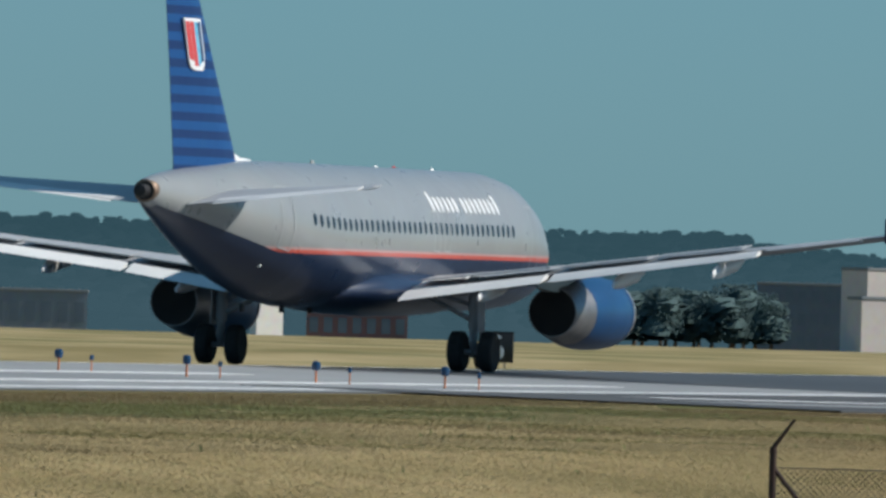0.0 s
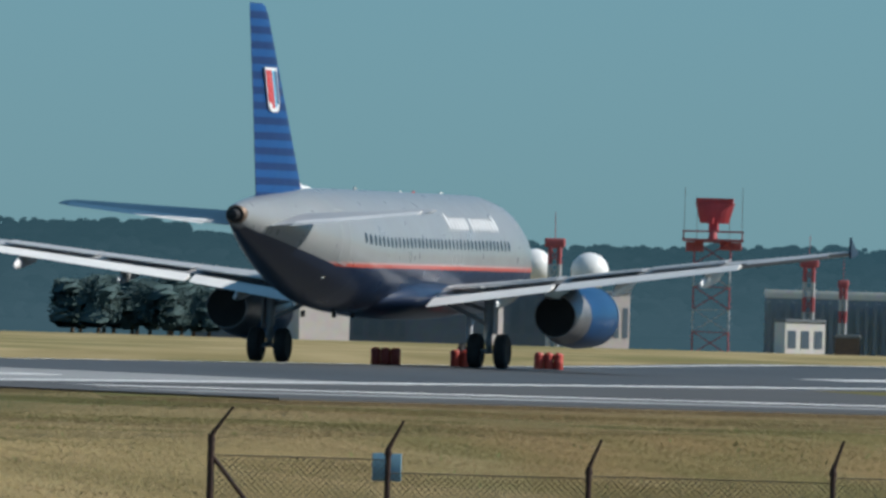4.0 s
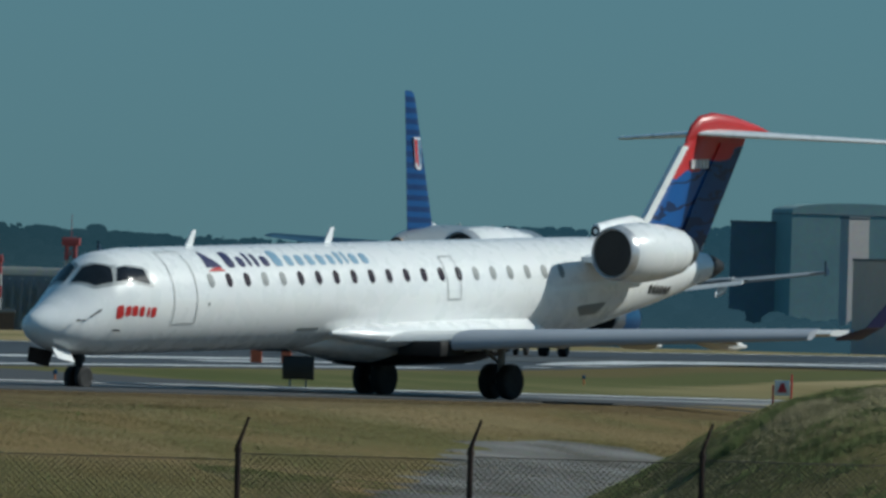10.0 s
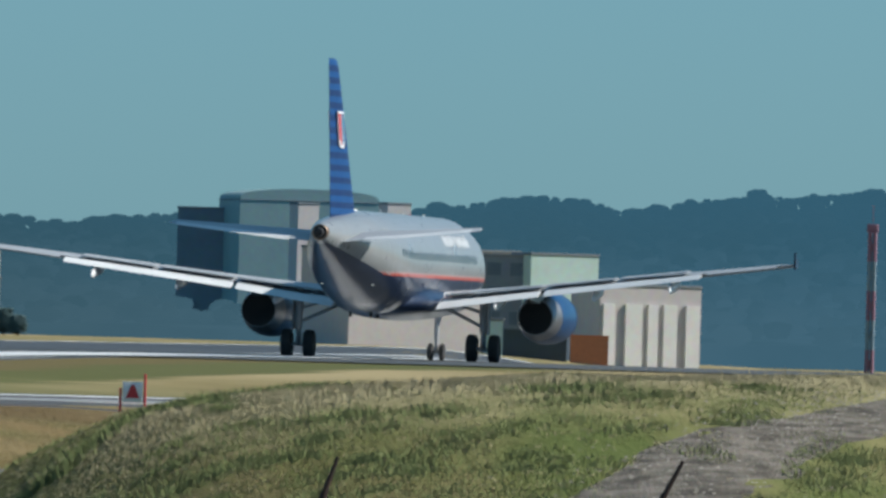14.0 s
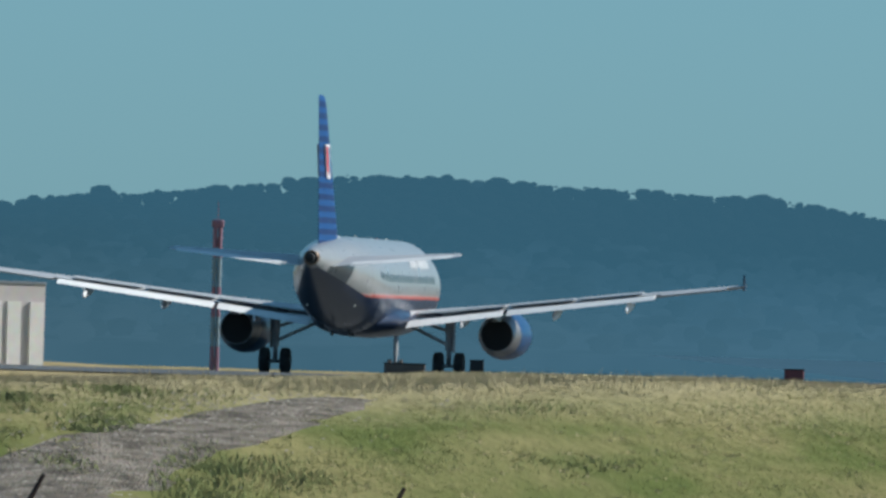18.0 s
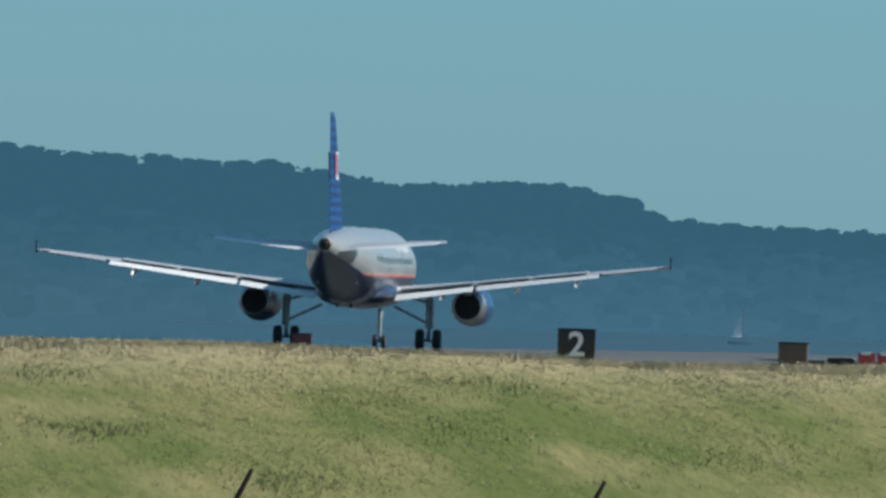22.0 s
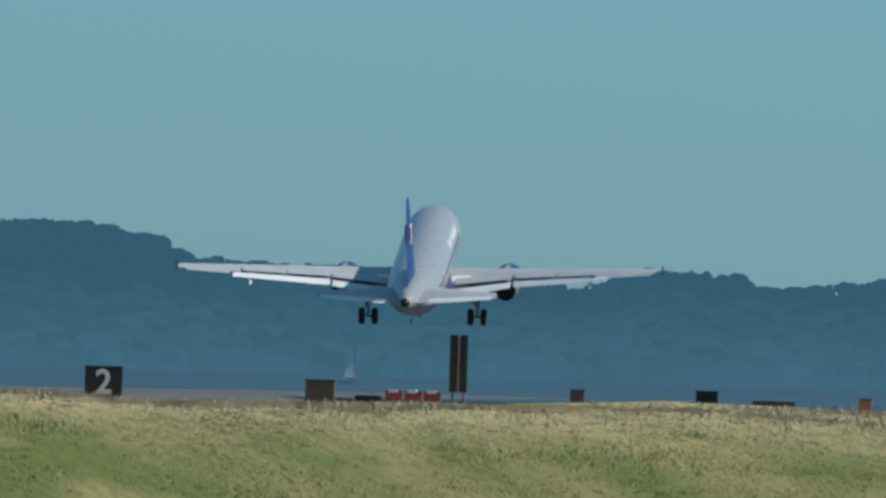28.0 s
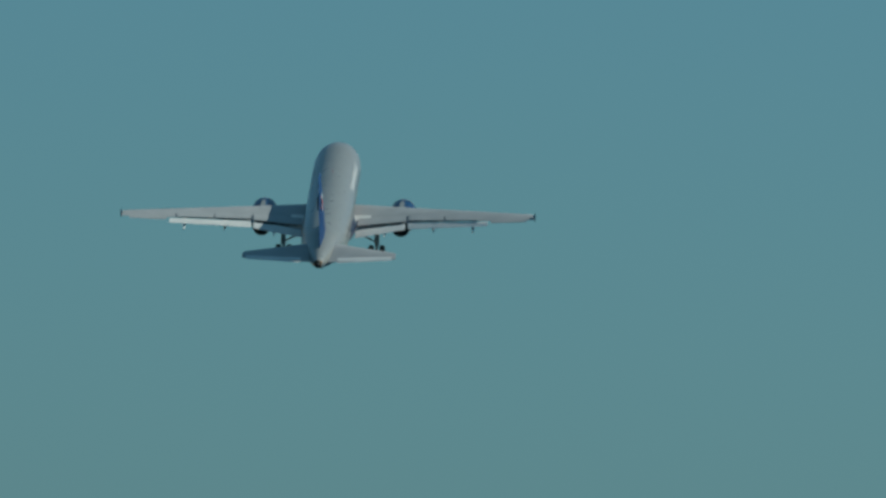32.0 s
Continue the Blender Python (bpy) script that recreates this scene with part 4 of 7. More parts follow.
        glass("access_panel", [(22.3, -22), (22.45, -20), (22.6, -27), (23.3, -27), (23.45, -19), (23.6, -20), (23.3, -34), (22.6, -34)], M_GREY, 0.01)
        put("intake_vent", decal(T, r, 11.0, b(-37), rounded(0.9, 0.08, 0.03)), M_GREY, ob)
        put("static_port", decal(T, r, 6.58, b(-4), rounded(0.1, 0.1, 0.04)), M_GREY, ob)
        put("probe", merge(rod(hull_point(T, r, 2.56, b(12), 0.0), hull_point(T, r, 2.5, b(12), 0.1), 0.018, n=6), rod(hull_point(T, r, 2.55, b(12), 0.1), hull_point(T, r, 2.2, b(10), 0.12), 0.018, n=6)), M_SOOTSHADE, ob)
        put("vane", rod(hull_point(T, r, 3.1, b(-27), 0.0), hull_point(T, r, 3.2, b(-25), 0.12), 0.025, n=6), M_SOOTSHADE, ob)
        # titles as plain bars
        x = 7.55
        for k, (wd, hg, mat) in enumerate([(0.34, 0.62, M_INK), (0.26, 0.36, M_INK), (0.14, 0.58, M_INK), (0.18, 0.5, M_INK), (0.28, 0.36, M_INK), (0.36, 0.62, M_PALEBLUE)] + [(0.28, 0.38, M_PALEBLUE)] * 4 + [(0.24, 0.38, M_PALEBLUE), (0.18, 0.5, M_PALEBLUE), (0.12, 0.52, M_PALEBLUE), (0.27, 0.38, M_PALEBLUE), (0.28, 0.38, M_PALEBLUE)]):
            wd *= 1.34
            x += wd / 2 + 0.04
            put("title_bar", decal(T, r, x, b(45 + (hg - 0.38) * 18), rounded(wd * 0.74, hg * 0.95, 0.06)), mat, ob)
            x += wd / 2 + 0.03
        put("emblem_triangle", decal(T, r, 7.1, b(46), [(-0.32, -0.2), (0.34, -0.2), (-0.22, 0.45)]), M_INK, ob)
        put("emblem_triangle", decal(T, r, 7.1, b(46), [(-0.32, -0.32), (0.38, -0.32), (0.2, -0.18), (-0.1, -0.22)], 0.012), M_CRIMSON, ob)
        x = 3.2
        for wd in (0.2, 0.15, 0.18, 0.15, 0.08, 0.15):
            put("operator_bar", decal(T, r, x, b(-4 - (x - 3.1) * 5), rounded(wd * 1.2, 0.32 if x < 3.3 else 0.25, 0.03)), M_CRIMSON, ob)
            x += wd * 0.65 + 0.14
        x = 25.8
        for k in range(6):
            put("registration_bar", decal(T, r, x, b(-15 - (x - 25.5) * 11), rounded(0.17, 0.26, 0.03)), M_SOOTSHADE, ob)
            x += 0.23
        for k in range(5):
            q = [(side * 0.16, r - 28.75 - 0.16 * k + a, 5.95 + z_) for a, z_ in ((0.05, -0.12), (-0.05, -0.12), (-0.05, 0.12), (0.05, 0.12))]
            put("fleet_number_bar", loft([[(x_ - 0.05 * side, y_, z_) for x_, y_, z_ in q], [(x_ + 0.012 * side, y_, z_) for x_, y_, z_ in q]]), M_LINE, f)
    for xa, hg in ((7.2, 0.42), (12.95, 0.42)):
        base = hull_point(T, r, xa, 90)[2] - 0.02
        put("roof_aerial", loft([[(0.03, r - xa, base), (-0.03, r - xa, base), (-0.03, r - xa - 0.3, base), (0.03, r - xa - 0.3, base)], [(0.015, r - xa - 0.3, base + hg), (-0.015, r - xa - 0.3, base + hg), (-0.015, r - xa - 0.45, base + hg), (0.015, r - xa - 0.45, base + hg)]]), M_CRJ, ob)
    put("pitot_probe", merge(rod((-0.85, r - 1.9, 2.35), (-1.05, r - 1.8, 2.33), 0.02, n=6), rod((-1.05, r - 1.95, 2.33), (-1.05, r - 1.6, 2.33), 0.02, n=6)), M_SOOTSHADE, ob)
    return ob


liner = regional_jet()


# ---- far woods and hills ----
# distance haze is painted into the glow, paler blue towards the foot
HAZE_TREES = shade("far_trees_painted_haze", (0.001, 0.0015, 0.0015), (0.001, 0.0015, 0.0015), 0.035, 0.95, fine=0.05, wear=0.2, glow=1.0, shine=((0.044, 0.114, 0.170), (0.028, 0.086, 0.130)))
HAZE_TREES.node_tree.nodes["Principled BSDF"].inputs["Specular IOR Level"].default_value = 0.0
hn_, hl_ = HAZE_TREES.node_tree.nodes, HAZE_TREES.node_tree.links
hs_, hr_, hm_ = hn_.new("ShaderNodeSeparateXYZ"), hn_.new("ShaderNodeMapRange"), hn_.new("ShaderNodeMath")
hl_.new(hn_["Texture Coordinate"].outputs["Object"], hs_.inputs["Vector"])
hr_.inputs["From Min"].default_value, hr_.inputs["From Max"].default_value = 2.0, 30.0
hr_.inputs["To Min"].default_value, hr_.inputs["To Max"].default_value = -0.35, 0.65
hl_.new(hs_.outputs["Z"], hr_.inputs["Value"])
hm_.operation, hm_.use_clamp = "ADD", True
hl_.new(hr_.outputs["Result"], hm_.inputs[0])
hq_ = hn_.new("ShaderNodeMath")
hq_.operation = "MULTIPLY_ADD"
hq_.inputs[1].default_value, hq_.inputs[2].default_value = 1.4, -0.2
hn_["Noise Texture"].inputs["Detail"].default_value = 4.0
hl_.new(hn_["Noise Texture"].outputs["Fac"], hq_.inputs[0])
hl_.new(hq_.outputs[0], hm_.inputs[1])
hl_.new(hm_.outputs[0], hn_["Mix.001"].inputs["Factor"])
# towards the west the painted haze is thinner: woods look nearer, darker and greener
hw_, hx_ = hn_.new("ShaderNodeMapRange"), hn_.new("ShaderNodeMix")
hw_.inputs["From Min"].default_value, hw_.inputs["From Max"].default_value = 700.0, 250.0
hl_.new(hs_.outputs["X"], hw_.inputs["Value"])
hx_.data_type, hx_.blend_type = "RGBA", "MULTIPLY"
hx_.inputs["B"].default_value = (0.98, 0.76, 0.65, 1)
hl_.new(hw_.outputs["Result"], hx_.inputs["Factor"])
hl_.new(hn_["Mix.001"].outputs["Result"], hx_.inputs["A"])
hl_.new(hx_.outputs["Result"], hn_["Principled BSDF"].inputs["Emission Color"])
RIDGE = [(-8, 0.36), (-3, 0.38), (0.9, 0.384), (1.5, 0.33), (1.85, 0.305), (2.3, 0.34), (2.6, 0.328), (3.9, 0.356), (4.6, 0.326), (5.5, 0.31), (6.2, 0.40), (6.45, 0.372), (6.9, 0.426), (7.8, 0.44), (8.5, 0.55), (8.8, 0.49), (9.3, 0.56), (9.53, 0.565), (10.4, 0.665), (10.9, 0.66), (11.5, 0.63),
         (12.1, 0.62), (12.55, 0.55), (12.8, 0.55), (13.05, 0.575), (13.55, 0.515), (13.7, 0.425), (14.4, 0.41), (15.0, 0.39), (15.25, 0.34), (15.6, 0.43), (15.8, 0.435), (16.1, 0.37), (16.7, 0.43), (17.3, 0.40), (20, 0.42), (26, 0.35)]


def clump(c, rx, rz, rnd, n=9):
    """A rough leafy crown."""
    rings = []
    for k, (h, w) in enumerate(((-0.9, 0.55), (-0.35, 0.95), (0.25, 1.0), (0.72, 0.78), (0.98, 0.42))):
        rings.append([(c[0] + rx * w * (0.75 + 0.5 * rnd.random()) * math.cos(6.283 * i / n + k), c[1] + rx * w * (0.75 + 0.5 * rnd.random()) * math.sin(6.283 * i / n + k), c[2] + rz * (h + 0.22 * (rnd.random() - 0.5))) for i in range(n)])
    return loft(rings)


def far_hills():
    rnd = random.Random(4)
    ex, ey, d0 = 5.0, 35.0, 4300.0
    gs = []
    # the slope itself
    az = [-9 + 0.1 * i for i in range(361)]
    rings = []
    for row in range(6):
        f = row / 5
        ring = []
        for a in az:
            e = knots(a, RIDGE) * 1.0
            d = 3000 + (d0 - 3000) * f
            h = 1.5 + d * math.tan(radians(e * f ** 0.8)) * 0.97 - 2.2
            ring.append((ex + d * math.sin(radians(a)), ey + d * math.cos(radians(a)), h))
        rings.append(ring)
    rings.insert(0, [(x, y - 4, -40.0) for x, y, z in rings[0]])
    gs.append(loft(rings, False, False))
    for row in range(22):
        f = 0.04 + 0.96 * row / 21
        a = -9.0
        while a < 26.5:
            e = knots(a, RIDGE)
            d = 3000 + (d0 - 3000) * f + rnd.uniform(-90, 90)
            top = 1.5 + d * math.tan(radians(e * f ** 0.8))
            r = rnd.uniform(1.2, 4.5)
            h = rnd.uniform(0.6, 1.1) * (0.8 + 0.45 * r)
            gs.append(clump((ex + d * math.sin(radians(a)), ey + d * math.cos(radians(a)), top - h * rnd.uniform(0.7, 1.15)), r, h, rnd))
            a += rnd.uniform(0.02, 0.075)
    # single taller crowns and small ragged tops that break the skyline
    for k in range(900):
        a = rnd.uniform(-9, 26)
        top = 1.5 + d0 * math.tan(radians(knots(a, RIDGE)))
        r = rnd.uniform(2.0, 4.5) if k < 160 else rnd.uniform(0.35, 1.3)
        gs.append(clump((ex + d0 * math.sin(radians(a)), ey + d0 * math.cos(radians(a)), top + rnd.uniform(-1.0, 0.5) - (0.4 if k < 160 else 0.1)), r, r * rnd.uniform(0.35, 0.7), rnd, 9 if k < 160 else 6))
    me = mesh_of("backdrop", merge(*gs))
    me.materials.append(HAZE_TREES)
    tagged(new("backdrop", me), "wooded hills in painted blue haze along the horizon", "hills", kind="structure")


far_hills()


# ---- paving beside the runway ----
strip("runway_threshold", 60, 372, -22.6, 22.6, 0.034, CONCRETE, "pale worn concrete at the start of the runway", "pavement")
for u0_, s0_, s1_ in ((15.6, 250, 355), (8.4, 300, 345)):
    strip("runway_stripe", s0_, s1_, u0_, u0_ + 1.1, 0.04, STRIPE, "faded white painted stripe", "marking")
for s0_ in (470, 560, 660):
    strip("touchdown_bar", s0_, s0_ + 55, 11.0, 12.8, 0.036, STRIPE, "worn white touchdown bar", "marking")
    strip("touchdown_bar", s0_ + 20, s0_ + 75, 15.0, 16.2, 0.036, STRIPE, "worn white touchdown bar", "marking")
pv_ = []
for s_, lo_, hi_ in ((538, 19.6, 20.4), (555, 17.4, 21.6), (575, 16.6, 23.0), (600, 17.4, 24.6), (622, 19.4, 25.6), (640, 22.6, 26.0)):
    for u_ in (lo_, hi_):
        sx_, sy_ = from_run(s_, u_)
        pv_.append((sx_, sy_, lie(sx_, sy_) + 0.08))
solid("painted_shoulder", (pv_, [(2 * i, 2 * i + 1, 2 * i + 3, 2 * i + 2) for i in range(5)]), STRIPE, (0, 0, 0), "worn white painted patch at the runway's edge", "marking", kind="structure")
TAXI = shade("taxiway_asphalt", (0.07, 0.07, 0.07), (0.05, 0.052, 0.054), 0.1, 0.85, fine=2.0)


def lane(name, p, q, w0, w1, lift, material, label, n=30, category="taxiway", m=5):
    """A paved lane from p to q on the land, reaching w0 to its left and w1 to its right."""
    dx, dy = q[0] - p[0], q[1] - p[1]
    l = math.hypot(dx, dy)
    rx, ry = dy / l, -dx / l
    v, f = [], []
    for i in range(n + 1):
        for j in range(m):
            o = -w0 + (w0 + w1) * j / (m - 1)
            x, y = p[0] + dx * i / n + rx * o, p[1] + dy * i / n + ry * o
            v.append((x, y, lie(x, y) + lift))
    for i in range(n):
        for j in range(m - 1):
            a = i * m + j
            f.append((a, a + 1, a + m + 1, a + m))
    # sides that go down into the ground
    k = len(v)
    v += [(x, y, z - 0.3) for x, y, z in v]
    for i in range(n):
        for a, b in ((i * m, i * m + m), (i * m + 2 * m - 1, i * m + m - 1)):
            f.append((a, b, k + b, k + a))
    return solid(name, (v, f), material, (0, 0, 0), label, category, kind="structure")


lane("taxiway", (6.0, 320.5), (78, 407), 14.0, 4.2, 0.045, TAXI, "grey asphalt taxiway joining the runway")
lane("taxiway_line", (14.0, 330), (78, 407), 12.6, -11.2, 0.052, STRIPE, "pale painted taxiway edge line", category="marking")
lane("taxiway_shoulder", (10.0, 325.2), (78, 407), 6.4, -3.4, 0.052, CONCRETE, "pale worn concrete band along the taxiway", category="pavement")
fv_ = []
for i in range(13):
    y0_, y1_ = 332 + 7.8 * i, 332 + 3.7 * i
    p0_, p1_ = ((23 - 115.4 + y0_ * RS) / RC - 0.5, y0_), (-4.8 + (y1_ - 329.5) * 0.832 + 0.5, y1_)
    for j in range(7):
        fx_, fy_ = p0_[0] + (p1_[0] - p0_[0]) * j / 6, p0_[1] + (p1_[1] - p0_[1]) * j / 6
        fv_.append((fx_, fy_, lie(fx_, fy_) + 0.042))
solid("taxiway_fillet", (fv_, [(i * 7 + j, i * 7 + j + 1, i * 7 + j + 8, i * 7 + j + 7) for i in range(12) for j in range(6)]), TAXI, (0, 0, 0), "grey asphalt corner where the taxiway meets the runway", "taxiway", kind="structure")
GREYSLAB = shade("weathered_grey_concrete", (0.11, 0.12, 0.125), (0.085, 0.095, 0.10), 0.08, 0.85, fine=1.5, sheen=0.1)
lane("apron", (78.1, 560), (277, 1060), 30, 30, 0.05, GREYSLAB, "grey concrete strip beyond the rise", 90, "pavement", 21)
WATER = shade("river_water", (0.035, 0.085, 0.12), (0.03, 0.075, 0.105), 0.004, 0.6, bump=0.15, fine=0.25, stretch=(1, 0.2, 1), wear=0.2, sheen=0.12)
wn_ = 24
wverts = [(190 + 482 * j / wn_ + (2322 - 482 * j / wn_) * i / wn_, 860 + 2440 * j / wn_, -0.30) for j in range(wn_ + 1) for i in range(wn_ + 1)]
wfaces = [(j * (wn_ + 1) + i, j * (wn_ + 1) + i + 1, (j + 1) * (wn_ + 1) + i + 1, (j + 1) * (wn_ + 1) + i) for j in range(wn_) for i in range(wn_)]
solid("water", (wverts, wfaces), WATER, (0, 0, 0), "calm blue-grey river beyond the airfield", "water", kind="structure")

# ---- fence ----
M_POST = shade("rusty_dark_post", (0.035, 0.022, 0.020), (0.055, 0.03, 0.025), 4, 0.7, 0.4, fine=30)
M_WIRE = shade("dull_fence_wire", (0.17, 0.15, 0.13), (0.11, 0.10, 0.09), 3, 0.6, 0.4)
M_PLATE = shade("pale_blue_plate", (0.22, 0.42, 0.57), (0.18, 0.37, 0.51), 3, 0.5)
POSTS = [(4.51, 0.14), (6.79, 0.02), (9.37, -0.15), (12.52, -0.08), (15.75, 0.00), (18.77, 0.04), (21.78, 0.08), (24.85, 0.11), (27.83, 0.16), (30.69, 0.13), (33.39, 0.07), (36.2, 0.05), (39.0, 0.06), (41.9, 0.05), (44.8, 0.03)]


def fence_y(x):
    return 180.05 - 0.0019 * x * x * 0.9


def fence():
    ob = thing("chain_link_fence", (4.51, fence_y(4.51), -2.3), "rusty chain-link fence with leaning barbed-wire arms", "fence")
    ox, oy, oz = 4.51, fence_y(4.51), -2.3
    foot = lambda k: (0.15, 0.13, 0.10, 0.08)[k] if k < 4 else 0.06 if k < 8 else 0.02
    for k, (x, zm) in enumerate(POSTS):
        y, zb = fence_y(x) - oy, zm - 0.17 - oz
        x -= ox + foot(k)
        tip = (0.27, 0.19, 0.155)[k] if k < 3 else 0.13 if k < 8 else 0.19
        post = part("post", rod((x, y, -0.3), (x, y, zb), 0.038 if k else 0.046, n=10), M_POST, ob)
        part("barb_arm", merge(rod((x, y, zb - 0.03), (x + 0.15 * tip, y, zb + 0.05), 0.032, n=8), rod((x + 0.14 * tip, y, zb + 0.04), (x + tip, y, zb + 0.36), 0.027, 0.017, n=8)), M_POST, post)
        part("post_collar", rod((x, y, zb - 0.1), (x, y, zb - 0.04), 0.05, n=10), M_POST, post)
        if k == 0:
            part("brace", rod((x + 0.03, y, zb - 0.3), (x + 1.3, y, zb - 1.9), 0.03, n=8), M_POST, ob)
        if k + 1 < len(POSTS):
            x1, z1 = POSTS[k + 1][0] - ox - foot(k + 1), POSTS[k + 1][1] - 0.2 - oz
            y1 = fence_y(x1 + ox) - oy
            gs = []
            top, p = min(zb, z1) - 0.12, 0.084
            n = int((x1 - x + top) / p) + 2
            for j in range(-int(top / p) - 1, n):
                for up in (1, -1):
                    a, b = (x + j * p, 0.0), (x + j * p + top, top)
                    if up < 0:
                        a, b = (x + j * p, top), (x + j * p + top, 0.0)
                    # clip the wire to its bay
                    if b[0] <= x or a[0] >= x1:
                        continue
                    t0, t1 = max(0, (x - a[0]) / (b[0] - a[0])), min(1, (x1 - a[0]) / (b[0] - a[0]))
                    q0 = (a[0] + (b[0] - a[0]) * t0, a[1] + (b[1] - a[1]) * t0)
                    q1 = (a[0] + (b[0] - a[0]) * t1, a[1] + (b[1] - a[1]) * t1)
                    ys = lambda xx: y + (y1 - y) * (xx - x) / (x1 - x)
                    gs.append(rod((q0[0], ys(q0[0]) + 0.01 * up, q0[1]), (q1[0], ys(q1[0]) + 0.01 * up, q1[1]), 0.0033, n=3))
            gs.append(rod((x, y, top), (x1, y1, top), 0.006, n=4))
            part("wire_mesh", merge(*gs), M_WIRE, ob, smooth=False)
    x = POSTS[1][0] - ox - foot(1)
    part("blue_plate", block(x - 0.20, 0.05, POSTS[1][1] - 0.60 - oz, x + 0.18, 0.07, POSTS[1][1] - 0.24 - oz, 0.008), M_PLATE, ob, "plain pale blue plate")


fence()

# ---- signs and lamps on the field ----
M_BLACK = shade("black_sign_panel", (0.012, 0.012, 0.013), (0.02, 0.02, 0.022), 3, 0.5)
M_SIGNRED = shade("red_sign_panel", (0.58, 0.035, 0.045), (0.50, 0.03, 0.04), 3, 0.5)
M_DRUM = shade("orange_red_drum", (0.52, 0.07, 0.05), (0.43, 0.055, 0.04), 3, 0.5)
M_MARKER = shade("orange_marker_paint", (0.80, 0.17, 0.07), (0.72, 0.15, 0.06), 2, 0.6)
M_ORANGE = shade("faded_orange", (0.60, 0.20, 0.08), (0.52, 0.17, 0.07), 2, 0.6)
M_BROWN = shade("weathered_brown", (0.14, 0.095, 0.07), (0.10, 0.07, 0.055), 2, 0.7)
M_BLUELAMP = shade("blue_lamp_glass", (0.015, 0.05, 0.12), (0.02, 0.06, 0.13), 2, 0.2)


def board(name, x, y, z0, z1, w, label, mat=M_BLACK, legs=2, depth=0.25, digit=None, bars=0, barmat=M_LINE, group=""):
    """A sign panel on short legs, facing the camera."""
    g0 = lie(x, y)
    ob = thing(name, (x, y, g0), label, "sign", group, rz=-math.degrees(math.atan2(x, y)))
    z0, z1 = max(z0 - g0, 0.08), z1 - g0
    p = part("panel", block(-w / 2, -depth / 2, z0, w / 2, depth / 2, z1, 0.02), mat, ob)
    part("top_rim", block(-w / 2 - 0.01, -depth / 2 - 0.012, z1 - 0.03, w / 2 + 0.01, depth / 2 + 0.01, z1 + 0.012), M_SOOTSHADE, p)
    part("bottom_rim", block(-w / 2 - 0.01, -depth / 2 - 0.012, z0 - 0.012, w / 2 + 0.01, depth / 2 + 0.01, z0 + 0.02), M_SOOTSHADE, p)
    for k in range(legs):
        lx = -w / 2 + w * (k + 0.5) / legs
        part("leg", rod((lx, 0, -0.1), (lx, 0, z0 + 0.02), 0.03, n=8), M_STEEL, ob)
    if digit:
        cu = bpy.data.curves.new("digit", "FONT")
        cu.body, cu.size, cu.extrude, cu.align_x = digit, (z1 - z0) * 1.15, 0.004, "CENTER"
        cu.offset = 0.02
        dg = bpy.data.objects.new("digit", cu)
        scene.collection.objects.link(dg)
        me = bpy.data.meshes.new_from_object(dg.evaluated_get(bpy.context.evaluated_depsgraph_get()))
        bpy.data.objects.remove(dg)
        me.transform(pose(0, -depth / 2 - 0.006, z0 + (z1 - z0) * 0.1, 90))
        me.materials.clear()
        part("digit", me, M_LINE, ob)
    for k in range(bars):
        bx = -w / 2 + w * (k + 0.5) / bars
        part("letter_bar", block(bx - 0.28 * w / bars, -depth / 2 - 0.012, z0 + (z1 - z0) * 0.22, bx + 0.28 * w / bars, -depth / 2, z0 + (z1 - z0) * 0.8), barmat, ob)
    return ob


M_BOARDWHITE = shade("white_board_paint", (0.82, 0.83, 0.83), (0.74, 0.75, 0.75), 3, 0.6)
M_LETTER = shade("faded_sign_letters", (0.50, 0.30, 0.30), (0.45, 0.26, 0.26), 3, 0.6)
board("distance_sign", 2.1, 520.0, -0.05, 1.09, 1.31, "black runway distance sign with a white six", digit="6")
board("distance_sign", 51.9, 557.6, 0.05, 0.92, 1.03, "black runway distance sign with a white five", digit="5")
board("distance_sign", 110.0, 488.4, 0.40, 1.32, 1.17, "black runway distance sign with a white two", digit="2")
board("guidance_sign", 35.1, 383.4, -0.21, 0.42, 0.88, "plain black back of a taxiway guidance sign")
board("holding_sign", 46.5, 588.2, 0.0, 0.40, 1.5, "red runway holding sign with small pale letters", M_SIGNRED, bars=4, barmat=M_LETTER)
hz_ = lie(28.55, 225.0)
hb_ = thing("hazard_board", (28.55, 225.0, hz_), "small white board with a red triangle", "sign", rz=-7)
part("panel", block(-0.125, -0.02, 0.45 - hz_, 0.125, 0.02, 0.70 - hz_, 0.01), M_BOARDWHITE, hb_)
part("triangle", loft([[(-0.085, y_, 0.50 - hz_), (0.085, y_, 0.50 - hz_), (0.02, y_, 0.66 - hz_), (-0.02, y_, 0.66 - hz_)] for y_ in (-0.024, -0.016)]), M_SIGNRED, hb_)
for k in (-1, 1):
    part("leg", rod((0.15 * k, 0, -0.2), (0.15 * k, 0, (0.62 if k < 0 else 0.80) - hz_), 0.016, n=8), M_SIGNRED, hb_)
po = thing("twin_panel_sign", (50.4, 220.7, lie(50.4, 220.7)), "narrow sign of two tall dark panels on thin legs", "sign", rz=-14)
pz = lie(50.4, 220.7)
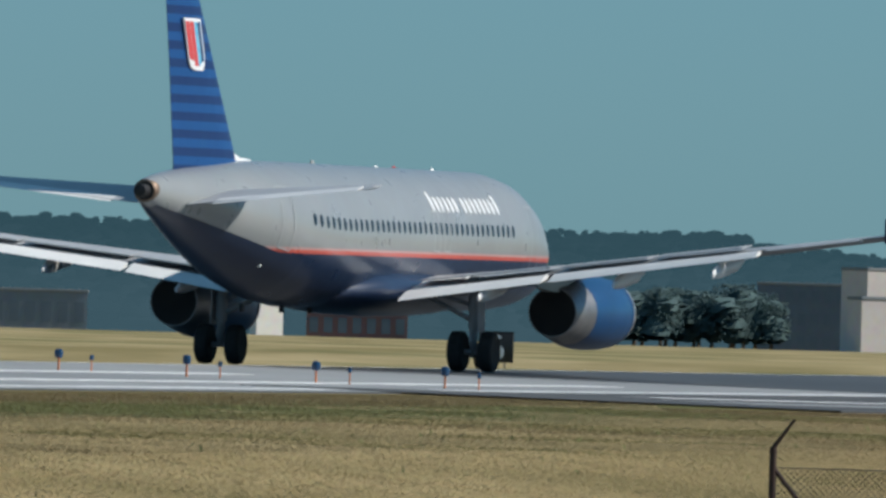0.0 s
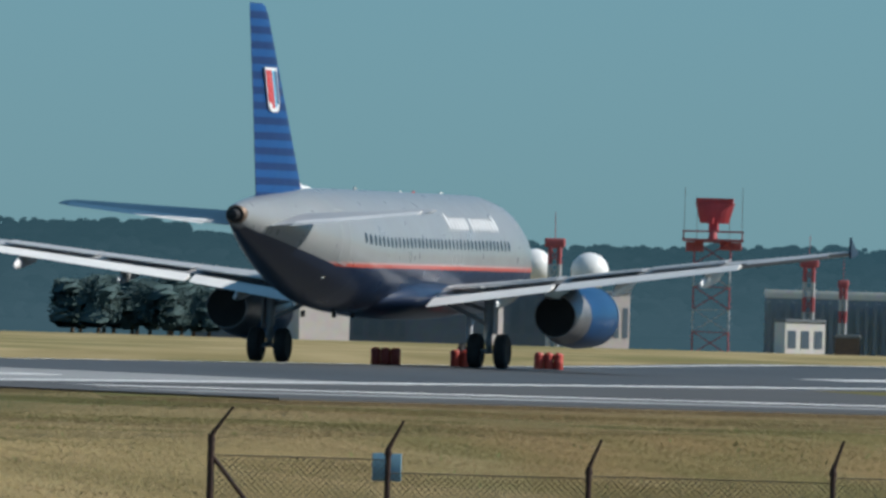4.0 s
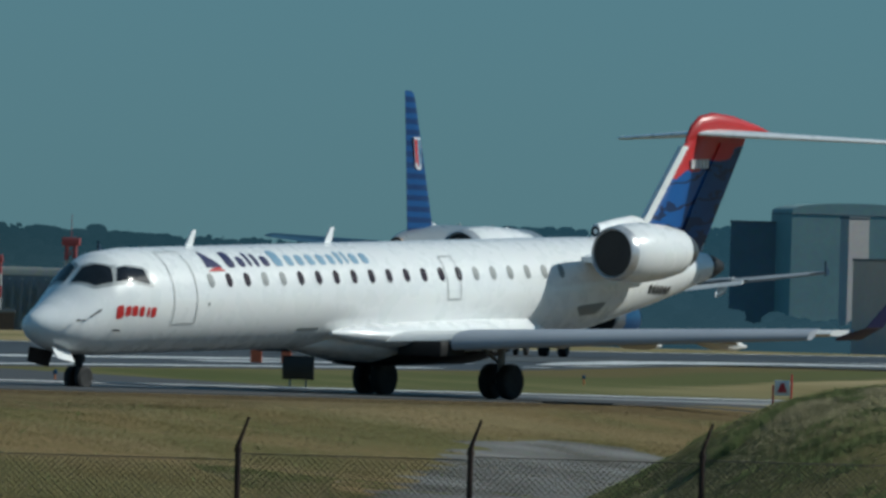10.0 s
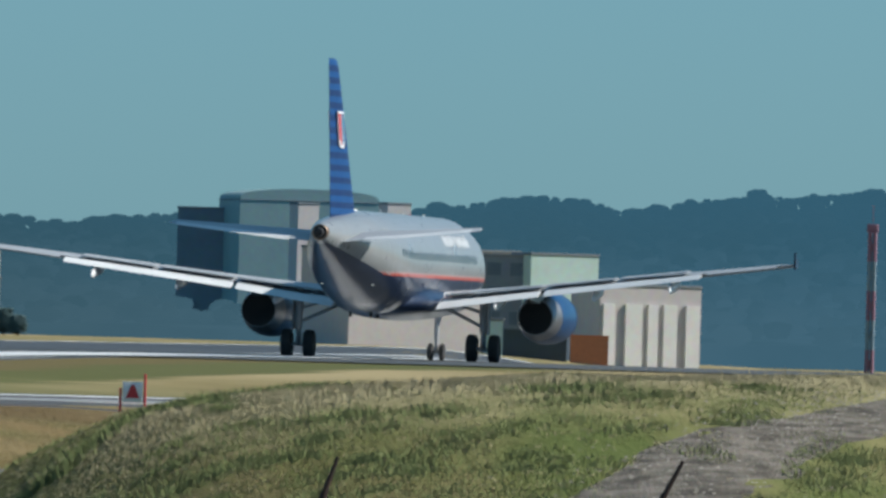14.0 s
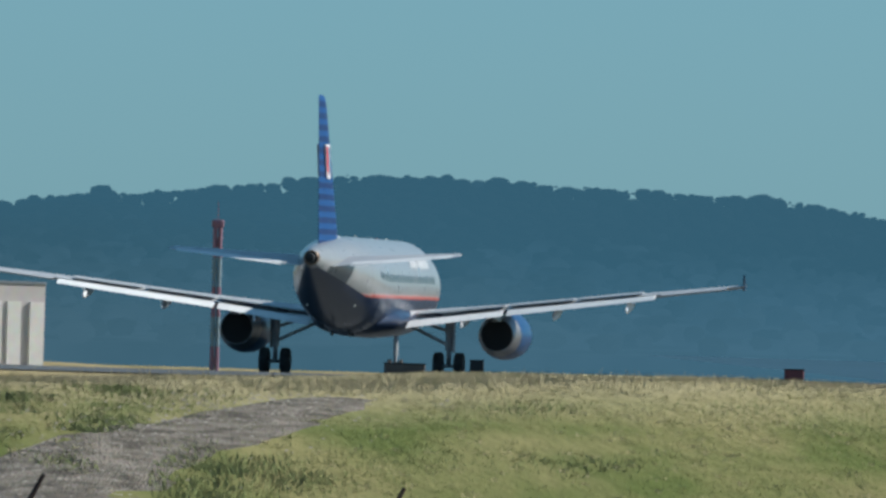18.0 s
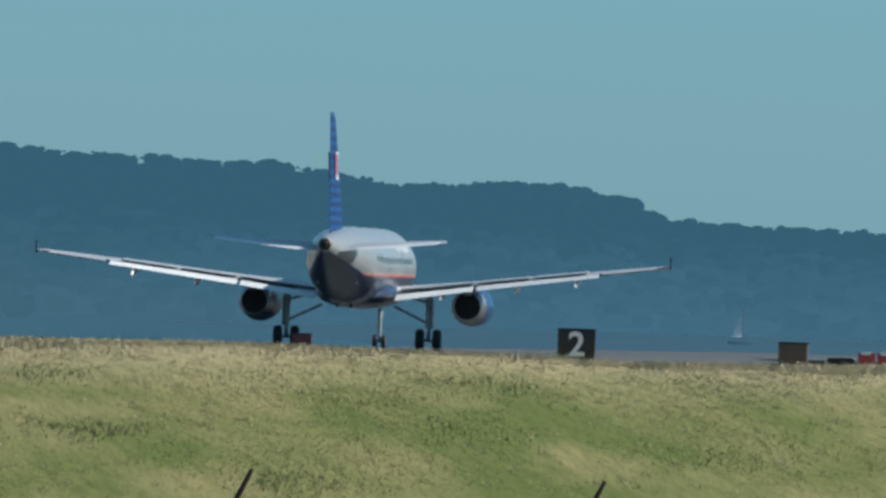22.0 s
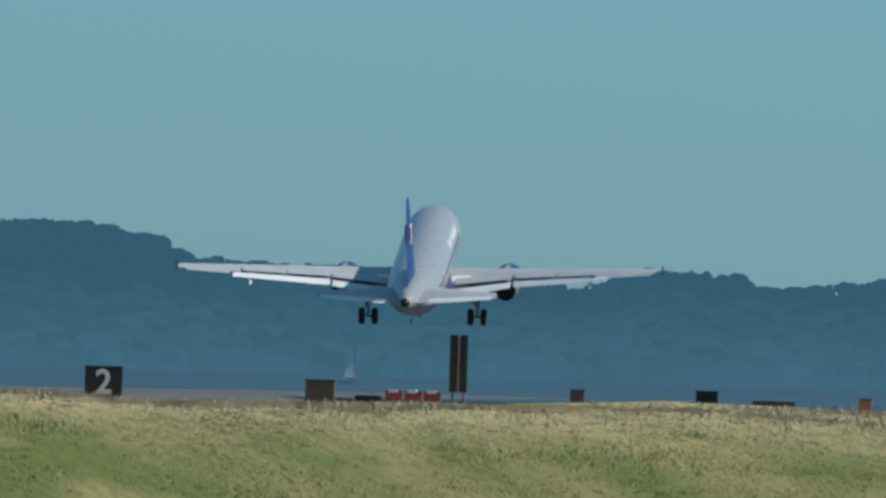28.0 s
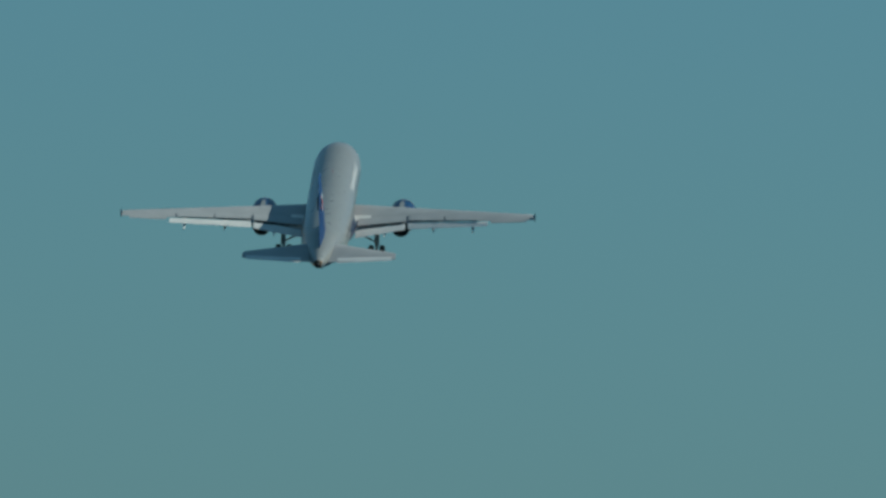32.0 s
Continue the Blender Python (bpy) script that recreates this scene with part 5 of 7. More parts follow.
for k in (-1, 1):
    part("panel", block(k * 0.055 - 0.046, -0.02, 1.26 - pz, k * 0.055 + 0.046, 0.02, 1.90 - pz, 0.006), M_BLACK, po)
    part("leg", rod((k * 0.06, 0, -0.15), (k * 0.06, 0, 1.29 - pz), 0.011, n=8), M_WIRE, po)
part("centre_strip", block(-0.006, -0.024, 1.27 - pz, 0.008, 0.0, 1.89 - pz), M_ORANGE, po)
for k, (x, y) in enumerate(((-9.6, 349.5), (-6.3, 345.7), (-3.05, 343.0), (0.14, 341.6))):
    for small in (0, 1):
        xx, yy = (x, y) if not small else (x + 0.84, y - 0.4)
        g0 = lie(xx, yy)
        lp = thing("runway_edge_lamp" if not small else "edge_marker", (xx, yy, g0), "round dark blue lamp on a thin stake" if not small else "small dark marker on a thin stake", "lamp", "lamps along the runway edge" if not small else "markers along the runway edge")
        h = 0.36 if not small else 0.34
        part("stake", rod((0, 0, -0.05), (0, 0, h), 0.028 if not small else 0.02, n=8), M_ORANGE, lp)
        part("lamp_head", turned([(h - 0.02, 0.02), (h + 0.0, 0.09), (h + 0.1, 0.115), (h + 0.2, 0.09), (h + 0.225, 0.02)] if not small else [(h - 0.02, 0.02), (h, 0.055), (h + 0.1, 0.055), (h + 0.13, 0.02)], 16, "Z"), M_BLUELAMP, lp)
for x, y in ((52.0, 372.0), (60.5, 385.5), (27.5, 372.0), (50.0, 445.0), (66.0, 421.0)):
    lp = thing("taxiway_lamp", (x, y, lie(x, y)), "small taxiway lamp on a short stake", "lamp", "lamps along the taxiway")
    part("stake", rod((0, 0, -0.05), (0, 0, 0.2), 0.025, n=8), M_ORANGE, lp)
    part("lamp_head", turned([(0.18, 0.02), (0.2, 0.06), (0.28, 0.06), (0.32, 0.02)], 12, "Z"), M_BLUELAMP, lp)
for x, y in ((17.2, 469.7), (20.1, 474.6), (23.2, 479.4)):
    ob = thing("drum_cluster", (x, y, lie(x, y)), "three orange-red drums side by side on the grass", "drums", "drum clusters beyond the runway", rz=-2.5)
    for k in (-1, 0, 1):
        d = part("drum", turned([(0.0, 0.0), (0.0, 0.15), (0.04, 0.17), (0.25, 0.165), (0.28, 0.175), (0.31, 0.165), (0.52, 0.17), (0.58, 0.13), (0.58, 0.0)], 20, "Z", (0.335 * k, 0, 0)), M_DRUM, ob)
        part("lid", turned([(0.57, 0.0), (0.575, 0.1), (0.60, 0.09), (0.61, 0.0)], 14, "Z", (0.335 * k, 0, 0)), M_SIGNRED, d)


M_REDBOX = shade("dull_red_box", (0.20, 0.045, 0.045), (0.15, 0.04, 0.04), 2, 0.7)


def crate(name, x, y, z1, w, label, mat, category="box", depth=None, group=""):
    g0 = lie(x, y)
    ob = thing(name, (x, y, g0), label, category, group, rz=-math.degrees(math.atan2(x, y)))
    d, h = depth or w * 0.7, z1 - g0
    part("body", block(-w / 2, -d / 2, 0, w / 2, d / 2, h, min(0.04, w * 0.04)), mat, ob)
    part("lid", block(-w / 2 - 0.02, -d / 2 - 0.02, h - 0.01, w / 2 + 0.02, d / 2 + 0.02, h + 0.04, 0.01), M_SOOTSHADE, ob)
    return ob


crate("equipment_box", 102.8, 561.5, 0.62, 1.49, "low brown equipment box on the grass", M_BROWN)
crate("equipment_box", 143.3, 757.4, 0.55, 0.71, "small dark equipment box", M_SOOTSHADE)
crate("equipment_box", 126.4, 525.6, 1.02, 1.0, "weathered brown equipment cabinet", M_BROWN)
crate("equipment_box", 169.2, 648.7, 0.80, 0.62, "small dark cabinet beyond the rise", M_BROWN)
crate("equipment_box", 174.6, 647.2, 0.90, 0.95, "dark grey cabinet beyond the rise", M_SOOTSHADE)
crate("equipment_box", 191.3, 694.4, 0.45, 2.0, "long low dark box beyond the rise", M_BROWN)
crate("marker_post", 181.2, 645.3, 0.76, 0.55, "square orange marker beyond the rise", M_ORANGE, "marker")
crate("marker_board", 44.5, 503.0, 0.62, 0.42, "square orange marker beside the runway", M_MARKER, "marker", 0.12, "orange markers beyond the runway")
crate("marker_board", 45.6, 503.0, 0.60, 0.36, "square orange marker beside the runway", M_MARKER, "marker", 0.12, "orange markers beyond the runway")
crate("equipment_box", 159.0, 754.2, 0.55, 1.0, "low dull red box beyond the rise", M_REDBOX)
ob = thing("water_barrier", (124.4, 505.5, lie(124.4, 505.5)), "red and white plastic barriers in a row", "barrier", rz=-13)
for k in range(3):
    part("barrier_block", loft([[(-0.92 + 0.62 * k, -0.2, 0), (-0.34 + 0.62 * k, -0.2, 0), (-0.34 + 0.62 * k, 0.2, 0), (-0.92 + 0.62 * k, 0.2, 0)], [(-0.9 + 0.62 * k, -0.14, 0.45), (-0.36 + 0.62 * k, -0.14, 0.45), (-0.36 + 0.62 * k, 0.14, 0.45), (-0.9 + 0.62 * k, 0.14, 0.45)],
                                [(-0.91 + 0.62 * k, -0.08, 0.80), (-0.35 + 0.62 * k, -0.08, 0.80), (-0.35 + 0.62 * k, 0.08, 0.80), (-0.91 + 0.62 * k, 0.08, 0.80)]]), M_DRUM, ob)
    part("white_patch", block(-0.82 + 0.62 * k, -0.1, 0.73, -0.5 + 0.62 * k, 0.06, 0.83, 0.02), M_LINE, ob)
part("dark_base", block(-1.9, -0.3, 0.0, -1.0, 0.3, 0.62, 0.05), M_SOOTSHADE, ob)
boat = thing("sailing_boat", (342.4, 1533.0, -0.35), "white sailing boat on the river", "boat", rz=-14)
part("hull", loft([[(-1.4, 0.3, 0.0), (-1.4, -0.3, 0.0), (-1.5, -0.5, 0.5), (-1.5, 0.5, 0.5)], [(0.3, 0.5, 0.0), (0.3, -0.5, 0.0), (0.3, -0.75, 0.5), (0.3, 0.75, 0.5)], [(1.9, 0.02, 0.1), (1.9, -0.02, 0.1), (2.1, -0.03, 0.6), (2.1, 0.03, 0.6)]]), M_WHITE, boat)
part("mast", rod((0.2, 0, 0.4), (0.2, 0, 4.6), 0.05, 0.03, n=8), M_ALLOY, boat)
part("sail", loft([[(0.25, 0, 0.9), (0.25, 0.03, 0.9), (0.26, 0.0, 4.4)], [(-0.3, 0.1, 0.85), (-0.3, 0.13, 0.85), (0.22, 0.02, 4.3)], [(-0.95, 0.05, 0.85), (-0.95, 0.07, 0.85), (0.2, 0.01, 4.2)]]), M_WHITE, boat)


# ---- buildings beyond the field ----
K = 2.2
# distance haze is tinted into the tan, grey, green hall and glazing colours below
M_TAN = shade("haze_tinted_tan_wall", (0.58, 0.53, 0.505), (0.52, 0.48, 0.465), 0.1, 0.85, fine=0.8, sheen=0.1)
M_GREYWALL = shade("haze_blued_grey_wall", (0.155, 0.188, 0.228), (0.135, 0.168, 0.208), 0.08, 0.85, fine=0.6, sheen=0.1)
M_PALEWALL = shade("pale_wall", (0.76, 0.73, 0.68), (0.68, 0.66, 0.62), 0.1, 0.8, fine=0.8)
M_REDWALL = shade("dull_red_brown_wall", (0.22, 0.13, 0.13), (0.19, 0.115, 0.12), 0.1, 0.85, fine=0.8, sheen=0.1)
M_GREENWALL = shade("pale_green_cladding", (0.52, 0.66, 0.60), (0.46, 0.60, 0.54), 0.1, 0.7, fine=0.8)
M_GREENDARK = shade("haze_tinted_green_cladding", (0.27, 0.40, 0.40), (0.24, 0.365, 0.37), 0.1, 0.7, fine=0.8)
M_GLASSWALL = shade("haze_paled_glazing", (0.13, 0.17, 0.21), (0.11, 0.15, 0.185), 0.3, 0.35, sheen=0.2)
M_RIBWALL = shade("ribbed_haze_blued_wall", (0.21, 0.25, 0.285), (0.18, 0.22, 0.255), 0.08, 0.85, fine=0.6, sheen=0.1)
M_HAZEWALL = shade("haze_tinted_cladding", (0.27, 0.32, 0.355), (0.24, 0.285, 0.32), 0.08, 0.85, fine=0.6, sheen=0.1)
M_CONTAINER = shade("dark_slate_container_paint", (0.05, 0.072, 0.085), (0.042, 0.06, 0.072), 0.2, 0.7, fine=0.6)
M_ROOF = shade("flat_roof", (0.22, 0.24, 0.255), (0.19, 0.21, 0.225), 0.1, 0.9, sheen=0.1)
M_DOME = shade("white_radome", (0.78, 0.80, 0.80), (0.72, 0.74, 0.75), 0.3, 0.5)
M_TOWERRED = shade("tower_red", (0.42, 0.09, 0.10), (0.37, 0.08, 0.09), 0.5, 0.7)
# mast red and white with the distance haze tinted in
M_HAZEDRED = shade("haze_tinted_mast_red", (0.27, 0.135, 0.18), (0.24, 0.12, 0.165), 0.5, 0.8)
M_HAZEDWHITE = shade("haze_tinted_mast_white", (0.21, 0.275, 0.315), (0.185, 0.25, 0.29), 0.5, 0.8)
M_DISH = shade("faded_red_dish", (0.50, 0.06, 0.07), (0.42, 0.05, 0.06), 0.5, 0.6)
M_TOWERWHITE = shade("tower_white", (0.50, 0.51, 0.52), (0.44, 0.45, 0.46), 0.5, 0.7)
M_BARK = shade("bark", (0.09, 0.07, 0.05), (0.07, 0.055, 0.04), 1.0, 0.9)


def far_spot(x, y):
    x, y = x * K, y * K
    return x, y, lie(x, y)


def building(name, x, y, z0, z1, w, label, wall, rows=0, cols=0, win=M_GLASSWALL, depth=None, roof=M_ROOF, lift=False, parapet=0.5, turn=0.0):
    """A flat-roofed block with a parapet and rows of set-in windows; sizes as seen at nominal distance, scaled to the true one."""
    px, py, g0 = far_spot(x, y)
    top = (z1 - 1.5) * K + 1.5 - g0
    low = max(0.0, (z0 - 1.5) * K + 1.5 - g0) if lift else 0.0
    w = w * K
    d = depth * K if depth else w * 0.6
    ob = thing(name, (px, py, g0), label, "building", rz=-math.degrees(math.atan2(x, y)) + turn)
    part("wall", block(-w / 2, 0, -1.0 if not lift else low, w / 2, d, top), wall, ob, smooth=False)
    part("roof", block(-w / 2 - 0.15, -0.15, top - 0.01, w / 2 + 0.15, d + 0.15, top + parapet, 0.1), roof, ob)
    if lift:
        part("base_storey", block(-w / 2 + 0.3, 0.3, -1.0, w / 2 - 0.3, d - 0.3, low), M_GREYWALL, ob, smooth=False)
    for i in range(rows):
        for j in range(cols):
            cw, ch = w / cols, (top - low) / rows
            cx, cz = -w / 2 + cw * (j + 0.5), low + ch * (i + 0.5)
            part("window", block(cx - cw * 0.3, -0.06, cz - ch * 0.26, cx + cw * 0.3, 0.2, cz + ch * 0.26), win, ob, smooth=False)
    return ob


def rooftop_unit(b, x, y, z, s, mat=M_PALEWALL):
    part("rooftop_unit", block(x - s, y, z - 0.3, x + s, y + 2 * s, z + s, 0.1), mat, b)


building("tan_block", 32.2, 999.5, -0.3, 5.88, 3.5, "tan windowless building block", M_TAN, 0, 0, depth=4, turn=28)
building("office_block", 30.4, 1130, 0.0, 5.09, 9.4, "long dark office block, haze-tinted blue-grey", M_GREYWALL, 3, 9)
building("office_block", 41.7, 1099.2, -0.3, 5.07, 8.7, "dark terminal block, haze-tinted blue-grey", M_GREYWALL, 2, 7)
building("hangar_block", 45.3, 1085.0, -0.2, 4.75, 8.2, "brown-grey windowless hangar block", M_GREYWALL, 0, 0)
# added tan block paints in the sunlit end face of the dark hangar
building("pier", 48.1, 1078.0, -0.4, 4.86, 1.0, "narrow tan block standing for the hangar's sunlit end", M_TAN, 0, 0, depth=1.2, turn=30)
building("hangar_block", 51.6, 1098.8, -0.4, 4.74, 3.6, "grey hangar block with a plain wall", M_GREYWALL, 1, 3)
building("terminal_wing", 58.5, 1120.0, -0.2, 4.2, 4.6, "low tan terminal wing", M_TAN, 1, 6, turn=20)
for x, y, z, r in ((45.6, 1155, 6.1, 1.25), (49.3, 1155, 6.2, 1.5), (54.5, 1155, 6.45, 1.45), (59.1, 1155, 6.1, 1.6), (41.0, 1160, 5.9, 1.0)):
    px, py, g0 = far_spot(x, y)
    ob = thing("radome", (px, py, g0), "white spherical radar dome on a short tower", "radome", "radar domes on the skyline")
    c, rr = (z - 1.5) * K + 1.5 - g0, r * K
    part("dome", turned([(c + rr * math.sin(a), max(0.02, rr * math.cos(a))) for a in [-1.2 + 0.2735 * i for i in range(11)]], 28, "Z"), M_DOME, ob)
    part("tower", turned([(-1, rr * 0.5), (c - rr * 0.9, rr * 0.45)], 16, "Z"), M_GREYWALL, ob)
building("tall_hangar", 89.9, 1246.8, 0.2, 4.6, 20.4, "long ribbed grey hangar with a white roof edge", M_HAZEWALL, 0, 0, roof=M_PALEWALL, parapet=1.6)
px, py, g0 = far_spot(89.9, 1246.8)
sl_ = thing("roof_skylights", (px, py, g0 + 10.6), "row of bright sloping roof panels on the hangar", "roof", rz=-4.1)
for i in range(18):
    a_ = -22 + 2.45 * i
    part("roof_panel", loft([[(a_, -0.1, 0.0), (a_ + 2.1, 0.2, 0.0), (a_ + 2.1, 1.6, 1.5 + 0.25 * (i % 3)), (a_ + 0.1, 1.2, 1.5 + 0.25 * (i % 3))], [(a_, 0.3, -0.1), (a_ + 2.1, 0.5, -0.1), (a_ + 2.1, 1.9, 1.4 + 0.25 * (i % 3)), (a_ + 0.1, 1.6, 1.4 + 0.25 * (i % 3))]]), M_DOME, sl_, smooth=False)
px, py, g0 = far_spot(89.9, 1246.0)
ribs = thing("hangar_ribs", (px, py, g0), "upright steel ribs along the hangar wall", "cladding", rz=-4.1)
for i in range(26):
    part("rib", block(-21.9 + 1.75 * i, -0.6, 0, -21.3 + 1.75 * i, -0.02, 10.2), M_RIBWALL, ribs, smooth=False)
building("hut", 63.4, 947.9, 0.0, 2.2, 3.0, "small white airfield hut", M_PALEWALL, 1, 3, turn=25)
building("hut", 65.6, 937.8, 0.0, 1.25, 1.7, "low brown wooden shed", M_BROWN)
building("hut", 75.2, 937.0, 0.0, 1.7, 4.4, "low white airfield building", M_PALEWALL, 1, 5, turn=25)
building("hut", 72.1, 897.1, 0.0, 1.5, 4.2, "low white and brown shed", M_PALEWALL, 1, 4, turn=25)
building("apartment_house", 96.0, 1095.8, 0.3, 5.15, 3.5, "white apartment house with dark recesses", M_PALEWALL, 4, 3, turn=25)
building("apartment_house", 93.6, 1100, 0.3, 4.6, 2.2, "pale green-grey block beside the white house", M_GREENWALL, 4, 2)
building("tower_block", 112.3, 1194.7, 0.0, 6.69, 2.4, "tall white tower block end wall", M_PALEWALL, turn=25)
# dark grey paints the shade on the tower block's left side
building("tower_block", 108.6, 1200.0, 0.0, 6.36, 3.9, "shaded side of the tower block, painted dark grey", M_GREYWALL, 7, 4)
building("office_block", 100.6, 1255.9, 0.4, 4.37, 13.2, "long dark row of offices behind trees", M_GREYWALL, 3, 12)
building("hut", 80.3, 946.6, 0.0, 1.3, 3.9, "low brown maintenance building", M_BROWN, 1, 4)
building("tan_block", 28.9, 899.5, -0.1, 3.55, 3.6, "plain tan block beyond the runway", M_TAN, turn=25)
building("hut", -11.1, 900.0, -0.1, 2.25, 1.9, "small white hut beyond the runway", M_PALEWALL, turn=25)
building("low_block", -5.8, 960.0, -0.1, 1.9, 7.0, "low dull red-brown building", M_REDWALL, 1, 7)
building("low_block", -29.0, 960.0, -0.1, 2.6, 9.0, "long low grey shed beyond the runway", M_RIBWALL, 1, 8)
hall = building("great_hall", 188.6, 1426.1, 0, 13.7, 14.6, "big pale green hall with a rounded roof", M_GREENDARK, 0, 0, depth=9, turn=14, parapet=0.2)
hw, ht = 7.3 * K, (13.7 - 1.5) * K + 1.5 - far_spot(188.6, 1426.1)[2] + 0.18
vault_ = [(hw * math.cos(math.pi * i / 20), ht + 2.6 * math.sin(math.pi * i / 20) ** 0.6) for i in range(21)] + [(-hw, ht - 0.1), (hw, ht - 0.1)]
part("rounded_roof", loft([[(a, 0.0, b) for a, b in vault_], [(a, 9 * K, b) for a, b in vault_]]), M_GREENDARK, hall)
building("hall_annex", 180.6, 1432.0, 0, 12.7, 9.5, "wing beside the great hall, haze-tinted blue-grey", M_RIBWALL, 0, 0, depth=6)
building("hall_tower", 194.9, 1405.1, 0, 13.48, 2.6, "tan stair tower of the hall", M_TAN, 0, 0, depth=2, turn=26)
building("hall_tower", 185.6, 1404.1, 0, 13.2, 2.3, "tan blocks at the flank of the hall", M_TAN, 0, 0, depth=2, turn=26)
building("long_building", 173.5, 1226.2, 0, 8.0, 16.6, "long low tan building", M_TAN, 0, 0, turn=26)
building("glazed_block", 172.3, 1175.9, 0.4, 7.4, 3.9, "dark blue glazed block", M_RIBWALL, 4, 2)
building("pale_block", 177.2, 1175.2, 3.3, 7.6, 6.3, "pale green block with three square windows", M_GREENWALL, 0, 0, lift=True, turn=26)
px, py, g0 = far_spot(177.2, 1175.2)
for k in range(3):
    part("window", block(-3.2 + 3.2 * k - 0.9 + 0.6, -0.08, 8.1, -3.2 + 3.2 * k + 0.9 + 0.6, 0.3, 10.2), M_GLASSWALL, [o for o in bpy.data.objects if o.name.startswith("pale_block")][0], smooth=False)
building("colonnade_building", 161.1, 1025.9, 0, 4.7, 8.2, "hazy tan building with pale upright piers", M_TAN, 0, 0, turn=26)
pb = [o for o in bpy.data.objects if o.name.startswith("colonnade_building")][0]
for k, (a, b) in enumerate(((-8.6, -6.6), (-4.6, -1.6), (-0.6, 1.2), (2.2, 4.6), (6.2, 8.6))):
    part("pier", block(a, -0.5, -1, b, 0.02, 10.4), M_PALEWALL, pb, smooth=False)
building("container_stack", 138.1, 928.2, 0, 1.35, 4.2, "dark stacked shipping containers", M_CONTAINER, 0, 0, parapet=0.1, roof=M_CONTAINER)
building("container_stack", 140.9, 922.8, 0, 1.1, 2.5, "faded orange shipping container", M_ORANGE, 0, 0, parapet=0.1, roof=M_ORANGE)
building("kiosk", 135.4, 928.6, 0, 1.9, 1.2, "small pale green kiosk", M_GREENWALL, 0, 0)
building("long_building", 139.0, 1331.2, 0, 7.2, 17.0, "hazy tan row of buildings", M_TAN, 2, 10, turn=26)
building("long_building", 118.0, 1120.0, 0, 4.2, 12.0, "grey and tan row of low buildings", M_RIBWALL, 2, 8, turn=20)
building("hut", 102.0, 1000.0, 0, 3.2, 1.8, "white storage tank building among trees", M_PALEWALL, turn=25)
building("hut", 106.6, 1032.9, 0, 2.6, 2.6, "white storage tank building", M_PALEWALL, turn=25)


def lattice(name, x, y, z1, w, label, bands=7, red=M_TOWERRED, white=M_TOWERWHITE):
    """A banded red and white steel tower with crossed bracing."""
    px, py, g0 = far_spot(x, y)
    h, w = (z1 - 1.5) * K + 1.5 - g0, w * K
    ob = thing(name, (px, py, g0), label, "tower", rz=-math.degrees(math.atan2(x, y)))
    for i in range(bands):
        a, b = h * i / bands, h * (i + 1) / bands
        paint = red if (bands - i) % 2 else white
        section = part("tower_section", block(-w / 2, -w / 2, b - 0.15, w / 2, w / 2, b), paint, ob)
        for sx in (-1, 1):
            for sy in (-1, 1):
                part("leg", rod((sx * w / 2, sy * w / 2, a), (sx * w / 2, sy * w / 2, b), 0.13 if w > 2 else 0.32, n=6), paint, section)
        for s in (-1, 1):
            for p0, p1 in (((-w / 2, s * w / 2, a), (w / 2, s * w / 2, b)), ((w / 2, s * w / 2, a), (-w / 2, s * w / 2, b)), ((s * w / 2, -w / 2, a), (s * w / 2, w / 2, b))):
                part("brace", rod(p0, p1, 0.08, n=4), paint, section)
    return ob, h, w


for x, y, z1, w, lab in ((43.7, 898.9, 6.6, 0.62, "slim red and white banded mast"), (66.9, 997.8, 6.25, 0.62, "red and white banded approach mast"), (74.6, 997.2, 6.2, 0.62, "red and white banded approach mast"), (76.5, 1100, 5.2, 0.4, "slim red and white mast far off")):
    ob, h, w = lattice("banded_mast", x, y, z1, w, lab, 6)
    part("antenna_head", merge(block(-w * 1.1, -w * 0.6, h, w * 1.1, w * 0.6, h + 1.3, 0.2), rod((0, 0, h), (0, 0, h + 5), 0.06, n=5)), M_TOWERRED, ob)
ob, h, w = lattice("banded_mast", 165.4, 956.8, 8.7, 0.34, "hazy red and white banded mast", 5, M_HAZEDRED, M_HAZEDWHITE)
part("antenna_head", merge(block(-w * 1.2, -w * 0.6, h, w * 1.2, w * 0.6, h + 1.2, 0.2), rod((0, 0, h), (0, 0, h + 4), 0.06, n=5)), M_HAZEDRED, ob)
ob, h, w = lattice("radar_tower", 59.9, 998.2, 7.9, 2.6, "red and white lattice tower with a turning radar dish", 5)
part("platform", merge(block(-w * 0.85, -w * 0.85, h, w * 0.85, w * 0.85, h + 0.4), *[rod((sx * w * 0.82, sy * w * 0.82, h), (sx * w * 0.82, sy * w * 0.82, h + 1.6), 0.1, n=5) for sx in (-1, 0, 1) for sy in (-1, 1)],
                       block(-w * 0.85, -w * 0.85, h + 1.5, w * 0.85, -w * 0.8, h + 1.7), block(-w * 0.85, w * 0.8, h + 1.5, w * 0.85, w * 0.85, h + 1.7)), M_TOWERRED, ob)
part("equipment_cabin", block(-w * 0.75, -w * 0.5, h - 1.6, -w * 0.25, w * 0.5, h - 0.1, 0.1), M_TOWERRED, ob)
part("equipment_cabin", block(w * 0.2, -w * 0.5, h - 1.3, w * 0.8, w * 0.5, h - 0.1, 0.1), M_TOWERRED, ob)
